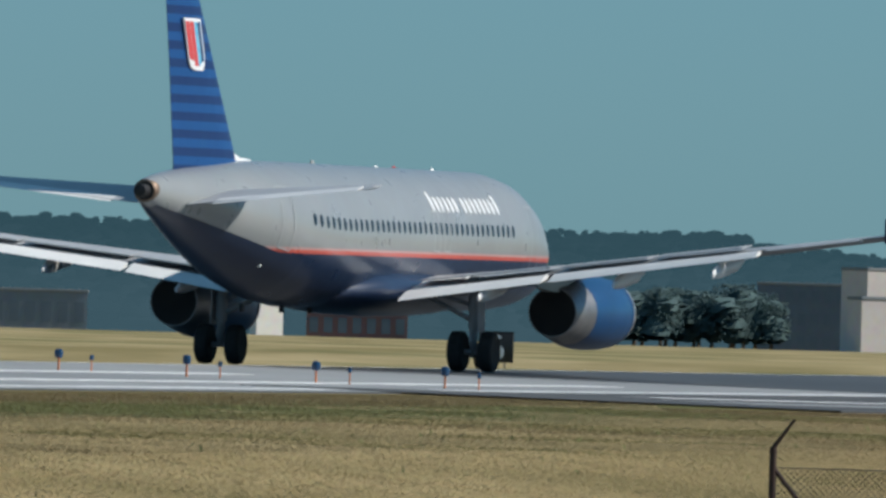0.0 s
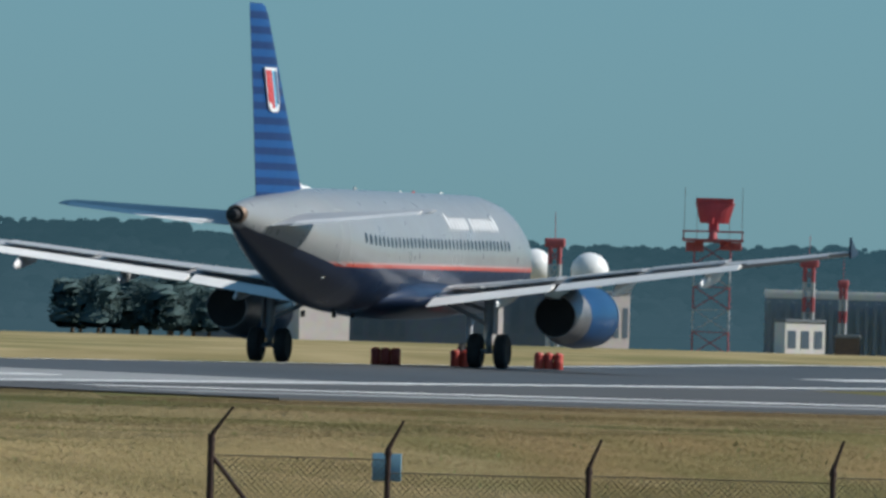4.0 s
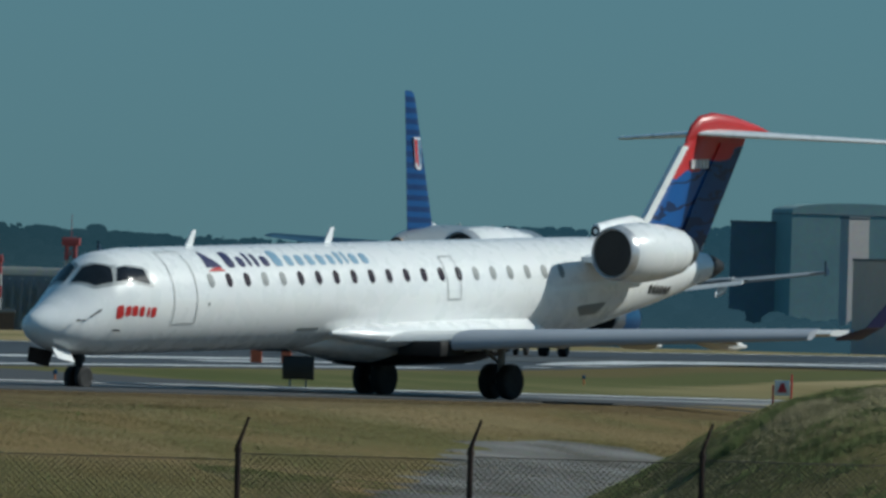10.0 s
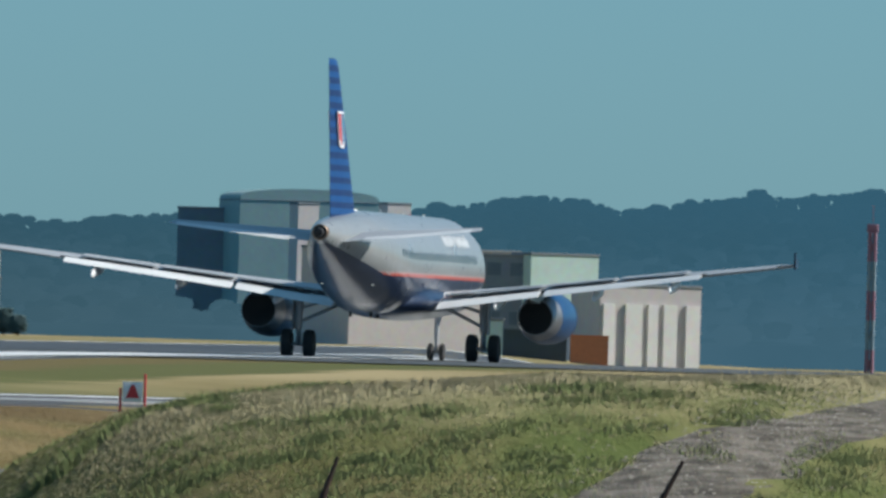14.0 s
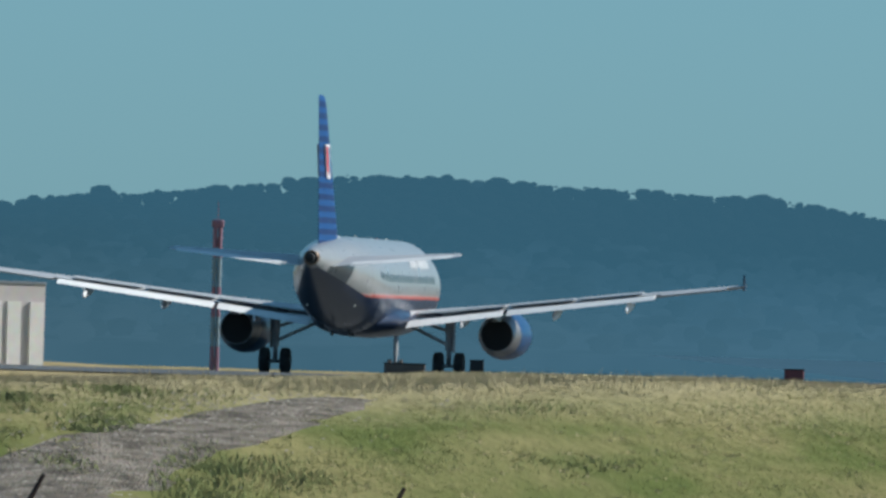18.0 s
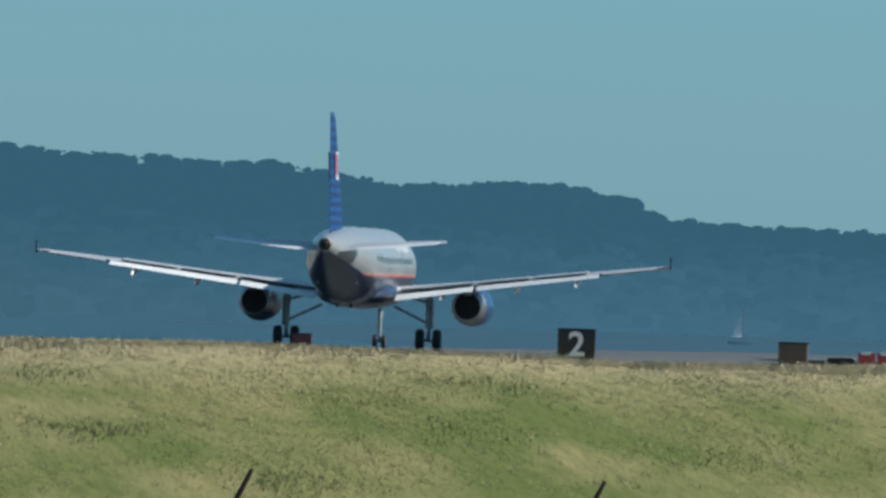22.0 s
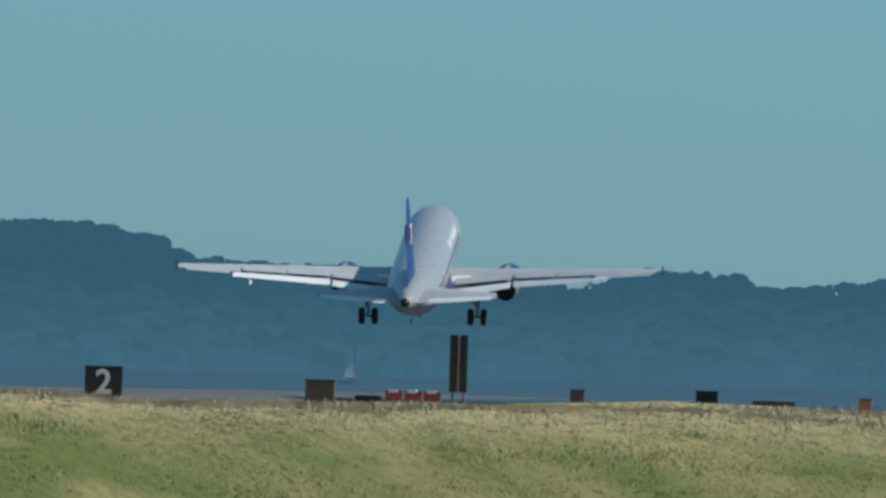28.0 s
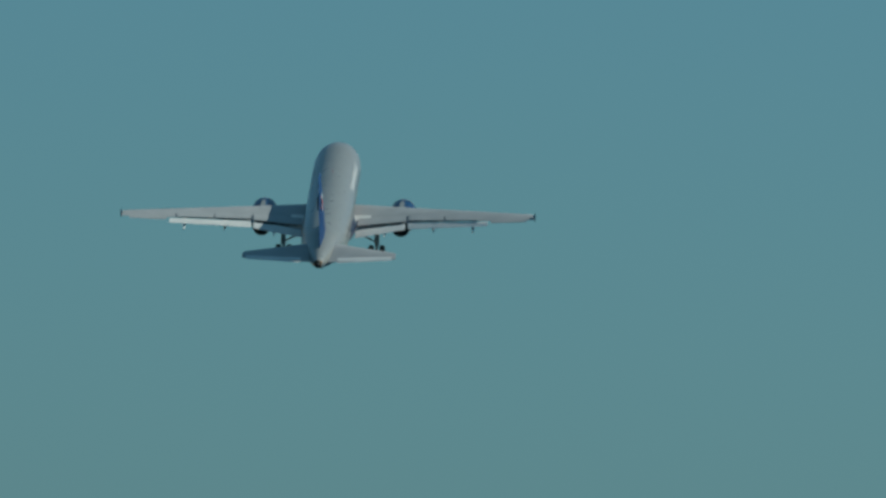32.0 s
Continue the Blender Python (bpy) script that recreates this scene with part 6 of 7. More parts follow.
for sx in (-1, 1):
    part("whip_aerial", rod((sx * w * 0.8, 0, h), (sx * w * 0.8, 0, h + 8.5), 0.05, n=5), M_STEEL, ob)
    part("whip_aerial", rod((sx * w * 0.45, 0.6, h), (sx * w * 0.45, 0.6, h + 6.5), 0.05, n=5), M_STEEL, ob)
part("pedestal", rod((0, 0, h + 0.3), (0, 0, h + 1.8), 0.8, 0.5, n=12), M_TOWERRED, ob)
dish_g = []
for i in range(7):
    for j in range(5):
        a0, a1 = -1 + 2 * i / 7, -1 + 2 * (i + 1) / 7
        b0, b1 = j / 5, (j + 1) / 5
        f = lambda a, b: (a * (2.3 + 0.9 * b), 0.9 * (a * a) + 0.5 * (b - 0.4) ** 2, 1.2 + 3.2 * b)
        q = [f(a0, b0), f(a1, b0), f(a1, b1), f(a0, b1)]
        dish_g.append(loft([q, [(x_, y_ + 0.12, z_) for x_, y_, z_ in q]]))
radar_head = part("radar_dish", merge(*dish_g, rod((0, 0.4, 1.2), (0, -1.9, 1.6), 0.15, n=6), block(-0.4, -2.3, 1.4, 0.4, -1.8, 2.0), block(-0.7, -0.2, 0.0, 0.7, 1.1, 1.4), block(-3.0, 0.6, 4.4, 3.0, 0.9, 5.2)), M_DISH, ob, "red curved radar dish")
RADAR_H = h + 1.7
radar_head.matrix_basis = pose(0, 0, RADAR_H)


# distance haze is tinted into the leaf colour; a near-fixed normal flattens the shading
M_CROWN = shade("haze_tinted_green_leaves", (0.105, 0.16, 0.158), (0.09, 0.14, 0.142), 0.35, 0.95, fine=1.2, wear=0.2, sheen=0.02)
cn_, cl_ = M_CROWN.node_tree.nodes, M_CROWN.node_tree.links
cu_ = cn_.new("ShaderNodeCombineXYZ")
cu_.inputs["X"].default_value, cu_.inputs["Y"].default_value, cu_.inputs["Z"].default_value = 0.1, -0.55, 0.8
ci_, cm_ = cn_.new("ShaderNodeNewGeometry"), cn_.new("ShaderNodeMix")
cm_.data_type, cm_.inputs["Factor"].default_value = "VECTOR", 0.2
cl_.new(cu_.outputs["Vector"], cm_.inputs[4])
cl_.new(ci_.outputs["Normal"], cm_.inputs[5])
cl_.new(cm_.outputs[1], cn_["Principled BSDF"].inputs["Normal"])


def tree(x, y, height, spread_, seed, n=950):
    px, py, g0 = far_spot(x, y)
    rnd = random.Random(seed)
    ob = thing("tree", (px, py, g0), "leafy dark green tree beyond the airfield", "tree", "trees among the buildings")
    part("trunk", merge(rod((0, 0, -0.3), (0.1, 0, height * 0.55), 0.32, 0.16, 8), *[rod((0.05, 0, height * 0.35), (rnd.uniform(-1, 1) * spread_ * 0.5, rnd.uniform(-1, 1) * spread_ * 0.5, height * 0.7), 0.12, 0.05, 6) for _ in range(4)]), M_BARK, ob)
    gs = [clump((rnd.uniform(-0.4, 0.4) * spread_, rnd.uniform(-0.4, 0.4) * spread_, height * (0.3 + 0.1 * i)), spread_ * rnd.uniform(0.5, 0.75), height * rnd.uniform(0.14, 0.2), rnd, 11) for i in range(6)]
    for i in range(n):
        a, rr, hh = rnd.uniform(0, 6.283), spread_ * rnd.random() ** 0.6, rnd.uniform(0.25, 0.98)
        rr *= 1.15 - 0.6 * abs(hh - 0.5)
        q = rnd.uniform(0.11, 0.24)
        gs.append(clump((rr * math.cos(a), rr * math.sin(a), height * hh), q, q * rnd.uniform(0.5, 0.85), rnd, 5))
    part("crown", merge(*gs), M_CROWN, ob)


rt = random.Random(9)
# nominal x from, x to, distance, height, how many
BELTS = ((12.5, 22.5, 925, 9.5, 13), (92, 102, 905, 4.2, 14))
k = 0
for x0_, x1_, yb_, hb2_, nb_ in BELTS:
    for i in range(nb_):
        k += 1
        h_ = hb2_ * rt.uniform(0.7, 1.1)
        tree(x0_ + (x1_ - x0_) * (i + rt.uniform(0.1, 0.9)) / nb_, yb_ + rt.uniform(-12, 18), h_, h_ * rt.uniform(0.30, 0.42), k)


# ---- gravel, grass and weeds on the near ground ----
GRAVEL = shade("grey_gravel", (0.32, 0.28, 0.23), (0.13, 0.115, 0.092), 2.6, 0.95, bump=0.8, fine=30.0, wear=0.55, sheen=0.1)


PALE_GRAVEL = shade("pale_grey_gravel", (0.28, 0.272, 0.255), (0.13, 0.12, 0.10), 0.5, 0.95, bump=0.6, fine=9.0, stretch=(1, 0.25, 1), wear=0.5, sheen=0.1)


def gravel_patch(name, mid, label, lift=0.012, seed=0, material=None):
    """A worn patch along a middle line of (x, y, half width)."""
    v, f = [], []
    m = 8
    pts = []
    for (x0, y0, w0), (x1, y1, w1) in zip(mid, mid[1:]):
        for k in range(8):
            t = k / 8
            pts.append((x0 + (x1 - x0) * t, y0 + (y1 - y0) * t, w0 + (w1 - w0) * t))
    pts.append(mid[-1])
    for x, y, w in pts:
        for j in range(m + 1):
            o = -1 + 2 * j / m
            xx = x + o * w * (1 + 0.45 * noise.noise((y * 0.5, o * 2, seed)))
            yy = y + 0.4 * noise.noise((xx, y, 9))
            v.append((xx, yy, lie(xx, yy) + lift - 0.04 * abs(o) ** 4))
    for i in range(len(pts) - 1):
        for j in range(m):
            a = i * (m + 1) + j
            f.append((a, a + 1, a + m + 2, a + m + 1))
    solid(name, (v, f), material or GRAVEL, (0, 0, 0), label, "gravel", kind="structure")


gravel_patch("gravel_track", [(28.0, 194, 1.6), (30.2, 200.5, 1.55), (32.4, 206, 1.5), (34.4, 209.3, 1.3), (36.6, 213.4, 0.8)], "stony grey track worn up the grassy rise", seed=2)
gravel_patch("gravel_ground", [(24.2, 240, 1.2), (25.7, 246, 2.2), (28.0, 258, 3.0), (30.0, 270, 3.2), (31.8, 284, 3.3), (33.0, 294, 2.8), (34.0, 302, 1.2)], "flat patch of pale gravel below the rise", seed=5, material=PALE_GRAVEL)

ZG = np.array([[lie(x, y) for x in np.arange(-30, 84.1, 1.0)] for y in np.arange(156, 372.1, 1.0)])


def land(x, y):
    i, j = np.clip(x + 30, 0, 112.99), np.clip(y - 156, 0, 214.99)
    a, b = i.astype(int), j.astype(int)
    u, w = i - a, j - b
    return ZG[b, a] * (1 - u) * (1 - w) + ZG[b, a + 1] * u * (1 - w) + ZG[b + 1, a] * (1 - u) * w + ZG[b + 1, a + 1] * u * w


def waves(x, y, k, seed):
    """Smooth patchy values from 0 to 1."""
    r = np.random.RandomState(seed)
    s = np.zeros_like(x)
    for i in range(9):
        a, f = r.uniform(0, 6.283), k * r.uniform(0.4, 2.2)
        s += np.sin(f * (x * math.cos(a) + 0.45 * y * math.sin(a)) + r.uniform(0, 6.283))
    return 1 / (1 + np.exp(-s * 0.8))


def leaf_material(name, a, b, rough=0.8):
    """Blades that differ one by one."""
    m = shade(name, a, b, 0.5, rough, wear=0.2, sheen=0.08)
    n, l = m.node_tree.nodes, m.node_tree.links
    geo, ramp = n.new("ShaderNodeNewGeometry"), n.new("ShaderNodeValToRGB")
    ramp.color_ramp.elements[0].color, ramp.color_ramp.elements[1].color = (*a, 1), (*b, 1)
    l.new(geo.outputs["Random Per Island"], ramp.inputs["Fac"])
    l.new(ramp.outputs["Color"], n["Principled BSDF"].inputs["Base Color"])
    up = n.new("ShaderNodeCombineXYZ")
    up.inputs["Y"].default_value, up.inputs["Z"].default_value = -0.25, 0.97
    l.new(up.outputs["Vector"], n["Principled BSDF"].inputs["Normal"])
    return m


M_DRY = leaf_material("dry_grass_blades", (0.53, 0.455, 0.28), (0.44, 0.375, 0.215))
M_GREEN = leaf_material("green_grass_blades", (0.15, 0.19, 0.056), (0.195, 0.225, 0.073))
M_OLIVE = leaf_material("olive_grass_blades", (0.275, 0.26, 0.105), (0.22, 0.225, 0.08))
M_FIELD = leaf_material("tan_field_grass_blades", (0.50, 0.395, 0.22), (0.41, 0.315, 0.165))
M_FIELDGREEN = leaf_material("olive_field_grass_blades", (0.125, 0.125, 0.045), (0.185, 0.168, 0.065))
M_RUSSET = leaf_material("russet_field_grass_blades", (0.22, 0.155, 0.08), (0.165, 0.115, 0.056))
M_WEED = leaf_material("weed_leaves", (0.19, 0.235, 0.085), (0.27, 0.30, 0.125))


def blades(name, x, y, h, w, material, label, seed, lean=1.6):
    """Thousands of single bent blades at x, y."""
    r = np.random.RandomState(seed)
    n = len(x)
    z = land(x, y) - 0.004
    a = r.uniform(-0.9, 0.9, n)
    la, ll = r.uniform(0, 6.283, n), r.uniform(0, lean, n) * h
    v = np.empty((n, 3, 3), np.float32)
    v[:, 0] = np.stack([x - w * np.cos(a) / 2, y - w * np.sin(a) / 2, z], 1)
    v[:, 1] = np.stack([x + w * np.cos(a) / 2, y + w * np.sin(a) / 2, z], 1)
    v[:, 2] = np.stack([x + ll * np.cos(la), y + ll * np.sin(la), z + h], 1)
    me = bpy.data.meshes.new(name)
    me.vertices.add(3 * n)
    me.loops.add(3 * n)
    me.polygons.add(n)
    me.vertices.foreach_set("co", v.reshape(-1))
    me.loops.foreach_set("vertex_index", np.arange(3 * n, dtype=np.int32))
    me.polygons.foreach_set("loop_start", np.arange(0, 3 * n, 3, dtype=np.int32))
    me.update()
    me.validate()
    me.materials.append(material)
    tagged(new(name, me), label, "grass", kind="stuff")


def off_track(x, y):
    t = np.interp(y, [194, 200.5, 206, 209.3, 213.4], [28.0, 30.2, 32.4, 34.4, 36.6])
    w = np.interp(y, [194, 206, 213.4, 214.5], [1.5, 1.35, 0.75, 0.0])
    q = np.interp(y, [240, 246, 258, 270, 284, 294, 302], [24.2, 25.7, 28.0, 30.0, 31.8, 33.0, 34.0])
    qw = np.interp(y, [239, 240, 246, 258, 270, 284, 294, 302, 303], [0, 1.1, 2.1, 2.9, 3.1, 3.2, 2.7, 1.1, 0])
    return ((np.abs(x - t) > w * (0.45 + 0.8 * waves(x, y, 1.8, 77))) | (waves(x, y, 5.0, 79) * waves(x, y, 2.0, 80) > 0.26)) & ((np.abs(x - q) > qw * (0.75 + 0.5 * waves(x, y, 1.0, 78))) | (waves(x, y, 3.0, 81) * waves(x, y, 1.2, 82) > 0.5))


def rise_grass():
    r = np.random.RandomState(11)
    n = 800000
    x, y = r.uniform(21, 66, n), 200 + 27 * r.uniform(0, 1, n)
    x, y = np.concatenate([x, r.uniform(21, 40, 260000)]), np.concatenate([y, r.uniform(217, 252, 260000)])
    keep = off_track(x, y) & ((land(x, y) > -2.0) | (y > 217))
    x, y = x[keep], y[keep]
    p = waves(0.5 * x, 2.6 * y, 0.45, 3) * 0.65 + waves(x, y, 2.2, 4) * 0.35
    crest = np.clip((y - 211.6) / 4, 0, 1) * ((y < 219) | (x > 29))
    green = r.uniform(0, 1, len(x)) < np.clip(1.5 * p + 0.04 - 1.1 * crest - 0.4 * np.clip((32 - x) / 4, 0, 1), 0.03, 0.95)
    h = r.uniform(0.010, 0.032, len(x)) * (0.55 + 0.8 * waves(x, y, 1.6, 8))
    h *= 0.8 + 0.8 * np.clip((30.5 - x) / 3, 0, 1)
    w = r.uniform(0.004, 0.010, len(x))
    dry = ~green & (r.uniform(0, 1, len(x)) < 0.24 + 0.76 * crest + 0.1 * np.clip((31 - x) / 3, 0, 1))
    mid = ~green & ~dry
    blades("dry_grass", x[dry], y[dry], h[dry] * 1.1, w[dry], M_DRY, "dry straw-coloured grass on the rise", 21)
    blades("olive_grass", x[mid], y[mid], h[mid], w[mid], M_OLIVE, "fading olive grass on the rise", 28)
    blades("green_grass", x[green], y[green], h[green], w[green] * 1.15, M_GREEN, "green grass patches on the rise", 22)
    k = 26000
    x, y = r.uniform(27.5, 66, k), r.normal(216.2, 1.6, k)
    blades("tall_grass", x, y, r.uniform(0.03, 0.11, k) * (0.5 + 0.8 * waves(x, y, 1.0, 90)), r.uniform(0.005, 0.011, k), M_DRY, "tall dry seed stalks along the top of the rise", 23, 0.7)


def field_grass():
    r = np.random.RandomState(12)
    n = 800000
    y = 162 + 208 * r.uniform(0, 1, n) ** 1.1
    x = r.uniform(-0.045, 0.15, n) * y
    u = x * RC - y * RS + 115.4
    keep = (u > 24.5) & off_track(x, y) & (land(x, y) < -0.05) & (y < 370)
    # leave the taxiway free
    s = ((x - 6) * 0.77 + (320.5 - y) * 0.64)
    keep &= ~((s < 5.0) & (s > -15) & (x > 5))
    x, y, u = x[keep], y[keep], u[keep]
    # coherent patches: a russet belt and a green one beside the paving, straw beyond with dull streaks
    p = waves(0.35 * x, 2.2 * y, 0.16, 31) * 0.6 + waves(x, y, 0.8, 34) * 0.4
    s2 = (x - 6) * 0.77 + (320.5 - y) * 0.64
    east = np.clip((x - 4) / 8, 0, 1)
    d = np.where(x > 5, np.minimum(u, s2 + 20.0), u) + 3.5 * waves(x, y, 0.22, 35) - 1.7
    chance = r.uniform(0, 1, len(x))
    russet = (d < 32.5) & (chance < 0.86) | (d >= 38) & (waves(0.4 * x, 2.0 * y, 0.2, 38) > 0.78 - 0.45 * east) & (chance < 0.5)
    belt = np.clip((41.5 - d) / 1.5, 0, 1)
    green = ~russet & (r.uniform(0, 1, len(x)) < np.clip(6.0 * (p - 0.565) + 0.95 * belt * (1 - 0.6 * east) + 0.6 * east, 0.05, 0.95))
    h = r.uniform(0.014, 0.03, len(x)) * (0.75 + 0.5 * waves(x, y, 1.3, 37))
    w = r.uniform(0.010, 0.022, len(x))
    dry = ~green & ~russet
    blades("dry_grass", x[dry], y[dry], h[dry], w[dry], M_FIELD, "dry tan grass beside the runway", 24)
    blades("russet_grass", x[russet], y[russet], h[russet], w[russet], M_RUSSET, "russet seeding grass beside the paving", 29)
    blades("green_grass", x[green], y[green], h[green], w[green], M_FIELDGREEN, "dull green grass beside the runway", 25)


def weeds():
    r = np.random.RandomState(15)
    xs, ys, hs = [], [], []
    for k in range(190):
        cx, cy = r.uniform(26.5, 35), r.uniform(203, 214)
        if k > 130:
            cx, cy = r.uniform(24, 30.5), r.uniform(206, 232)
        if 90 < k <= 130:
            cx, cy = r.uniform(34, 60), r.uniform(204, 214)
        m = r.randint(120, 420)
        rad = r.uniform(0.2, 0.6) if k <= 90 or k > 130 else r.uniform(0.5, 1.3)
        xs.append(cx + rad * r.normal(0, 0.5, m))
        ys.append(cy + rad * r.normal(0, 0.6, m))
        hs.append(r.uniform(0.05, 0.13 if k < 90 else 0.07 if k <= 130 else 0.14) * r.uniform(0.4, 1.0, m))
    for cx, cy, rad, tall in ((27.75, 219.0, 0.35, 0.16), (28.3, 219.5, 0.3, 0.12), (27.2, 218.0, 0.3, 0.18), (26.7, 217.0, 0.3, 0.22), (28.9, 220.0, 0.3, 0.10)):
        xs.append(cx + rad * r.normal(0, 0.6, 500))
        ys.append(cy + rad * r.normal(0, 0.6, 500))
        hs.append(tall * r.uniform(0.4, 1.0, 500))
    x, y, h = np.concatenate(xs), np.concatenate(ys), np.concatenate(hs)
    k = off_track(x, y)
    blades("weeds", x[k], y[k], h[k], r.uniform(0.007, 0.016, k.sum()), M_WEED, "dark leafy weeds on the rise", 26, 1.2)
    x, y = r.uniform(-8, 27, 2600), r.uniform(200, 300, 2600)
    c = r.uniform(0, 1, 2600) < 0.12
    u = x * RC - y * RS + 115.4
    k = (u > 26) & (land(x, y) < -0.1) & c
    blades("weeds", x[k], y[k], r.uniform(0.05, 0.13, k.sum()), r.uniform(0.02, 0.05, k.sum()), M_WEED, "scattered dark weeds in the field", 27, 1.0)


def tufts():
    """Small bunches of bent blades, dry, olive and green, all over the rise."""
    r = np.random.RandomState(18)
    for name, mat, n, tall, label, y0 in (("dry_tufts", M_DRY, 3800, 0.065, "bunches of dry grass on the rise", 201), ("olive_tufts", M_OLIVE, 4200, 0.05, "bunches of fading grass on the rise", 199), ("green_tufts", M_GREEN, 2600, 0.055, "bunches of green grass on the rise", 199)):
        cx, cy = r.uniform(23.8, 66, n), r.uniform(y0, 219, n)
        part_ = r.uniform(0, 1, n) < 0.33
        cx, cy = np.where(part_, r.uniform(23.8, 34, n), cx), np.where(part_, r.uniform(y0, 238, n), cy)
        q = waves(cx, cy, 0.7, 61)
        keep = r.uniform(0, 1, n) < (q if mat is M_GREEN else 1.15 - 0.7 * q)
        cx, cy = np.repeat(cx[keep], 14), np.repeat(cy[keep], 14)
        x, y = cx + r.normal(0, 0.045, len(cx)), cy + r.normal(0, 0.06, len(cx))
        k = off_track(x, y)
        x, y = x[k], y[k]
        blades(name, x, y, tall * r.uniform(0.3, 1.0, len(x)), r.uniform(0.004, 0.009, len(x)), mat, label, 63, 0.9)


rise_grass()
tufts()
field_grass()
weeds()

# ---- loose stones and birds ----
r_ = np.random.RandomState(40)
gs_ = []
for k in range(1000):
    if k < 700:
        y_ = r_.uniform(203, 213.6)
        x_ = np.interp(y_, [194, 200.5, 206, 209.3, 213.4], [28.0, 30.2, 32.4, 34.2, 36.1]) + r_.normal(0, 0.75)
    else:
        y_ = r_.uniform(242, 300)
        x_ = np.interp(y_, [240, 246, 258, 270, 284, 294, 302], [24.2, 25.7, 28.0, 30.0, 31.8, 33.0, 34.0]) + r_.normal(0, 1.4)
    q_ = r_.uniform(0.008, 0.03)
    z_ = lie(float(x_), float(y_)) + 0.03
    gs_.append(([(x_ - q_, y_, z_), (x_ + q_, y_ - q_, z_), (x_, y_ + q_, z_), (x_ + q_ * 0.2, y_, z_ + q_ * 0.6)], [(0, 1, 3), (1, 2, 3), (2, 0, 3)]))
pm_ = mesh_of("pebbles", merge(*gs_), False)
pm_.materials.append(leaf_material("pale_stones", (0.40, 0.36, 0.31), (0.24, 0.21, 0.17)))
tagged(new("pebbles", pm_), "loose pale stones on the gravel", "stones", kind="stuff")
M_FEATHER = shade("dark_feathers", (0.03, 0.025, 0.022), (0.05, 0.04, 0.035), 8, 0.8)


def bird(rows):
    ob = thing("bird", rows[0][1].translation, "small dark bird in flight", "bird", "birds crossing low over the field")
    part("body", turned([(-0.10, 0.008), (-0.05, 0.03), (0.03, 0.035), (0.08, 0.022), (0.11, 0.004)], 10, "X"), M_FEATHER, ob)
    part("tail", loft([[(0.08, -0.008, 0), (0.08, 0.008, 0), (0.08, 0.0, 0.01)], [(0.17, -0.03, 0), (0.17, 0.03, 0), (0.17, 0.0, 0.006)]]), M_FEATHER, ob)
    for s in (-1, 1):
        part("wing", loft([[(-0.04, s * 0.02, 0.02), (0.05, s * 0.02, 0.02), (0.0, s * 0.02, 0.03)], [(-0.03, s * 0.11, 0.06), (0.05, s * 0.11, 0.055), (0.0, s * 0.11, 0.065)], [(0.02, s * 0.21, 0.03), (0.06, s * 0.21, 0.03), (0.04, s * 0.21, 0.035)]]), M_FEATHER, ob)
    return ob, rows


# ---- what moves ----
# seconds, x, y, height, pitch, strut stretch, heading
JET_PATH = [
    (0.0, -2.71, 401.61, -0.01, 0.14, -0.02, 16.55), (1.0, 1.14, 415.58, -0.04, 0.2, -0.04, 16.59),
    (2.0, 5.74, 431.27, 0.03, 0.32, 0.03, 16.39), (5.0, 23.54, 490.95, 0.0, 0.06, 0.0, 16.21),
    (6.0, 30.83, 515.34, -0.01, -0.09, -0.01, 16.19), (7.0, 38.62, 542.06, 0.0, 0.18, -0.0, 16.07),
    (8.0, 47.07, 571.22, 0.01, -0.0, 0.01, 16.33), (8.5, 51.52, 586.83, -0.03, 0.02, -0.03, 16.22),
    (9.0, 56.18, 603.15, -0.05, -0.17, -0.05, 16.13), (9.5, 61.17, 620.16, 0.01, -0.08, 0.01, 16.2),
    (10.0, 66.42, 637.83, 0.07, 0.08, 0.07, 16.34), (11.0, 77.16, 675.09, 0.03, -0.11, 0.03, 16.18),
    (12.0, 79.37, 653.39, 0.04, -0.12, 0.04, 15.94), (13.0, 81.94, 632.39, 0.12, -0.15, 0.12, 16.39),
    (13.5, 83.78, 624.85, 0.13, -0.14, 0.13, 16.47), (15.5, 94.23, 607.89, 0.15, -0.04, 0.15, 16.56),
    (16.0, 97.28, 607.33, 0.15, -0.02, 0.16, 16.6), (16.5, 102.65, 620.0, 0.11, -0.02, 0.13, 16.67),
    (17.0, 108.5, 635.3, 0.05, -0.01, 0.11, 16.79), (17.5, 114.32, 650.87, 0.01, -0.01, 0.13, 16.95),
    (18.0, 120.7, 667.0, 0.01, 0.06, 0.18, 17.15), (18.5, 126.56, 682.0, 0.02, 0.19, 0.22, 17.33),
    (19.0, 132.56, 697.08, 0.05, 0.26, 0.26, 17.41), (20.0, 145.18, 729.23, 0.2, 0.13, 0.44, 17.32),
    (21.5, 164.5, 779.33, 0.35, 0.12, 0.59, 17.78), (23.0, 184.81, 831.09, 0.49, 0.16, 0.73, 17.97),
    (24.0, 198.56, 866.37, 0.45, 1.4, 0.70, 18.18), (27.0, 242.15, 974.89, 1.8, 9.96, 0.55, 17.41),
    (28.0, 257.41, 1012.18, 5.0, 11.14, 0.40, 18.22), (29.0, 272.75, 1050.25, 11.06, 14.43, 0.52, 18.14),
    (30.0, 288.09, 1089.22, 19.52, 16.37, 0.52, 18.35), (31.0, 302.09, 1129.54, 29.5, 17.86, 0.43, 18.32),
    (32.0, 318.06, 1170.17, 41.05, 18.48, 0.42, 18.47),
]
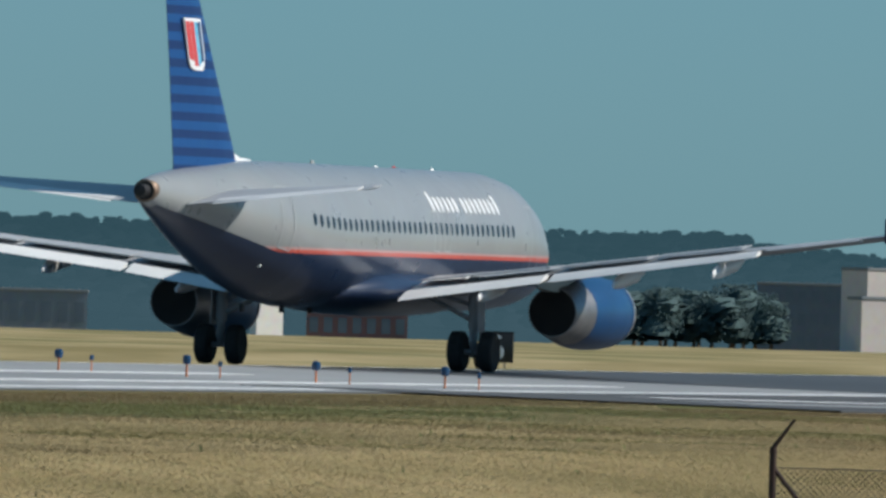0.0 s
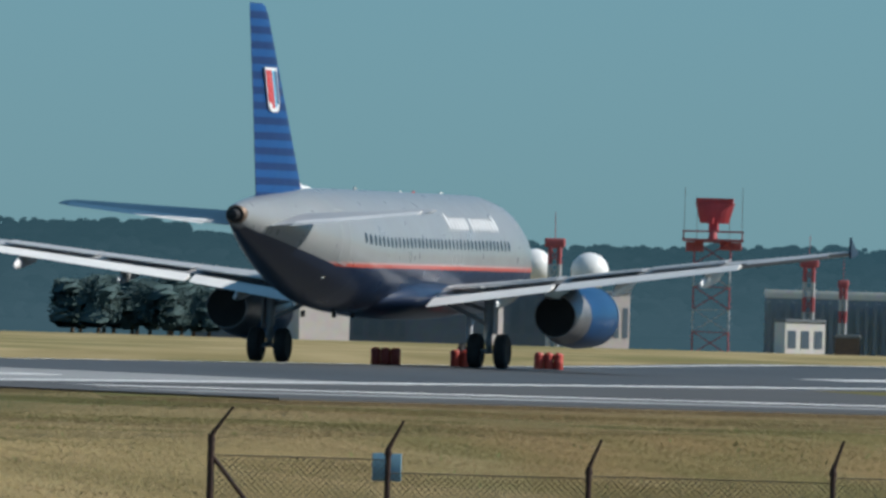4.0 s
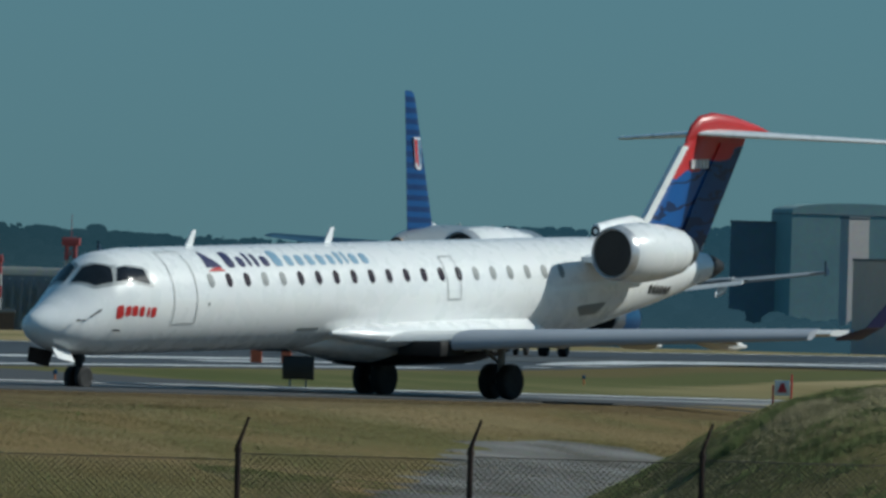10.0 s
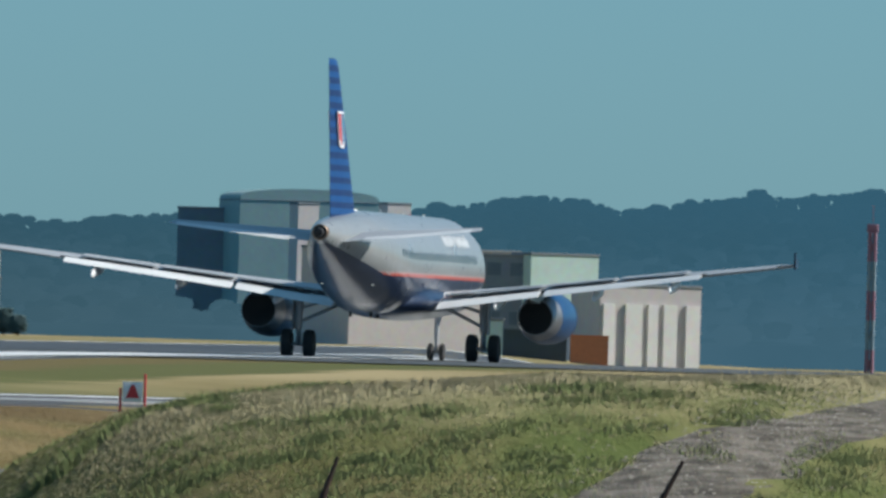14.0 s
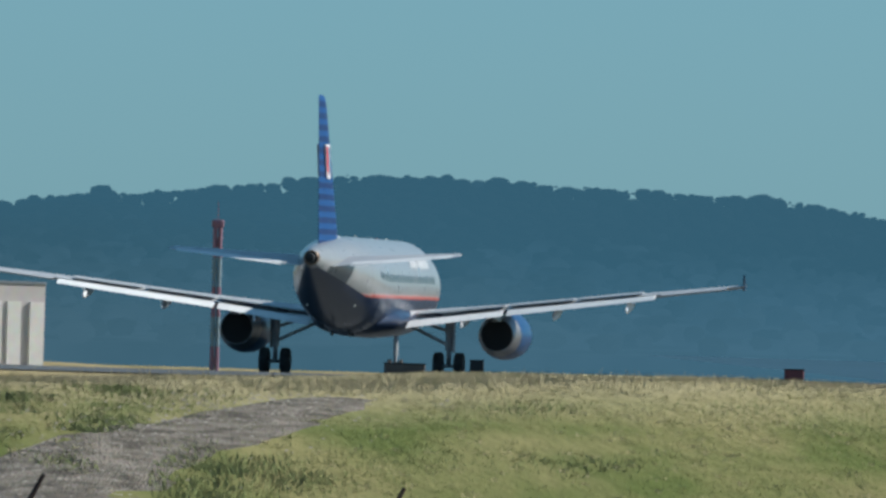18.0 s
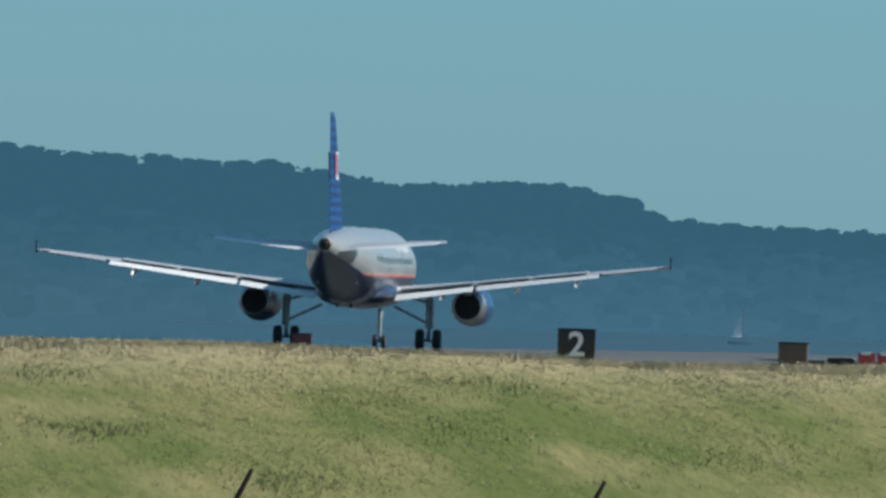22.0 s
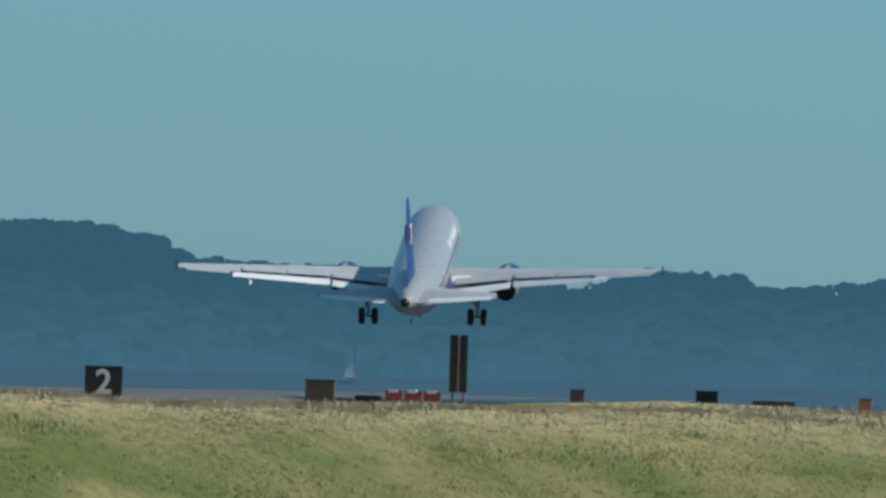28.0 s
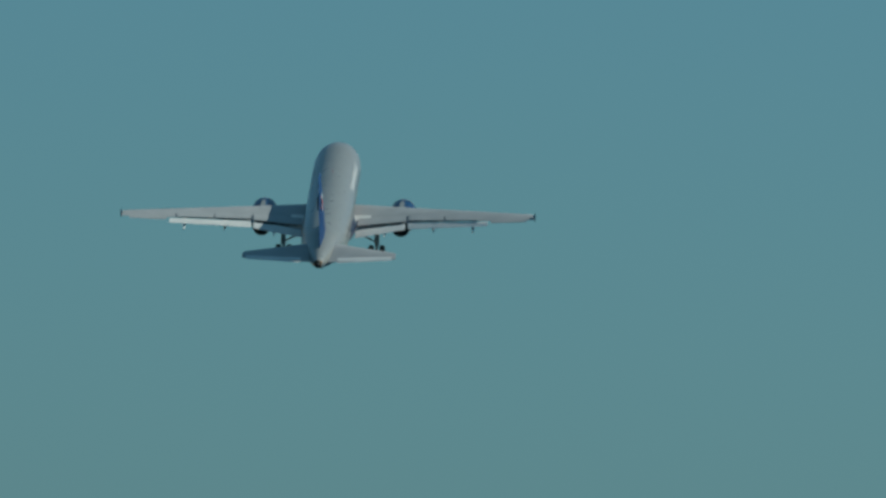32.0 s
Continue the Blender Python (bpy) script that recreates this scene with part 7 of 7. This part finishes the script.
# seconds, x, y, height, heading
TAXI_PATH = [
    (0.0, 61.03, 387.17, -0.47, 218.22), (4.5, 51.65, 376.8, -0.47, 218.22), (7.0, 44.83, 369.26, -0.47, 218.22),
    (8.0, 42.3, 365.86, -0.47, 219.79), (8.5, 40.94, 364.05, -0.47, 220.57), (9.0, 39.49, 362.14, -0.47, 221.35),
    (9.5, 37.99, 360.18, -0.47, 222.14), (10.0, 36.43, 358.15, -0.47, 222.92), (11.0, 33.2, 353.97, -0.47, 224.49),
    (12.0, 28.2, 343.8, -0.47, 227.05), (12.5, 24.55, 328.0, -0.47, 229.0), (13.0, 21.6, 320.75, -0.47, 231.05),
    (14.0, 16.6, 304.0, -0.47, 233.5), (18.0, 8.0, 275.0, -0.47, 236.0), (32.0, 3.0, 258.0, -0.47, 236.0),
]

BIRDS = [
    ((0.0, (407.04, 143.63, 2.2)), (28.5, (55.89, 233.93, 1.74)), (29.0, (49.73, 235.51, 1.65)), (32.0, (12.76, 245.02, 1.65))),
    ((0.0, (419.64, 133.99, 3.09)), (29.5, (58.55, 233.16, 3.09)), (30.0, (52.43, 234.85, 2.3)), (32.0, (27.95, 241.57, 2.3))),
    ((0.0, (437.12, 130.39, 2.2)), (29.5, (58.22, 233.26, 2.1)), (30.0, (51.8, 235.01, 2.16)), (32.0, (26.11, 241.98, 2.16))),
    ((0.0, (421.16, 126.87, 2.2)), (29.5, (61.33, 232.32, 1.98)), (30.0, (55.23, 234.11, 1.83)), (32.0, (30.83, 241.26, 1.83))),
]


def motions():
    up = pose(0, 0, -3)
    walk(jet, [(t, pose(x, y, 3 + z) @ pose(0, 0, 0, 0, 0, -h) @ pose(0, 0, 0, p, -0.9 * sm(24, 27.5, t)) @ up) for t, x, y, z, p, g, h in JET_PATH])
    for leg in (*jet_legs, nose_leg):
        walk(leg, [(t, pose(0, 0, -g)) for t, x, y, z, p, g, h in JET_PATH])
    walk(liner, [(t, pose(x, y, z, 0, 0, -h)) for t, x, y, z, h in TAXI_PATH])
    walk(boat, [(t, pose(373.4 + 1.475 * (t - 21), 1525.5 - 0.373 * (t - 21), -0.35, 0, 0, -14)) for t in (0.0, 16.0, 32.0)])
    walk(radar_head, [(0.5 * k, pose(0, 0, RADAR_H, 0, 0, 75 * (0.5 * k - 4.15))) for k in range(65)])
    lit, dark = pose(0, JREF - 37.9, 4.87), pose(0, JREF - 36.9, 4.87)
    walk(strobe, [(0.0, dark), (22.9, dark), (23.0, lit), (23.1, dark), (32.0, dark)])
    for ob, rows in flock:
        walk(ob, rows)


flock = [bird([(t, pose(*p)) for t, p in b]) for b in BIRDS]
motions()
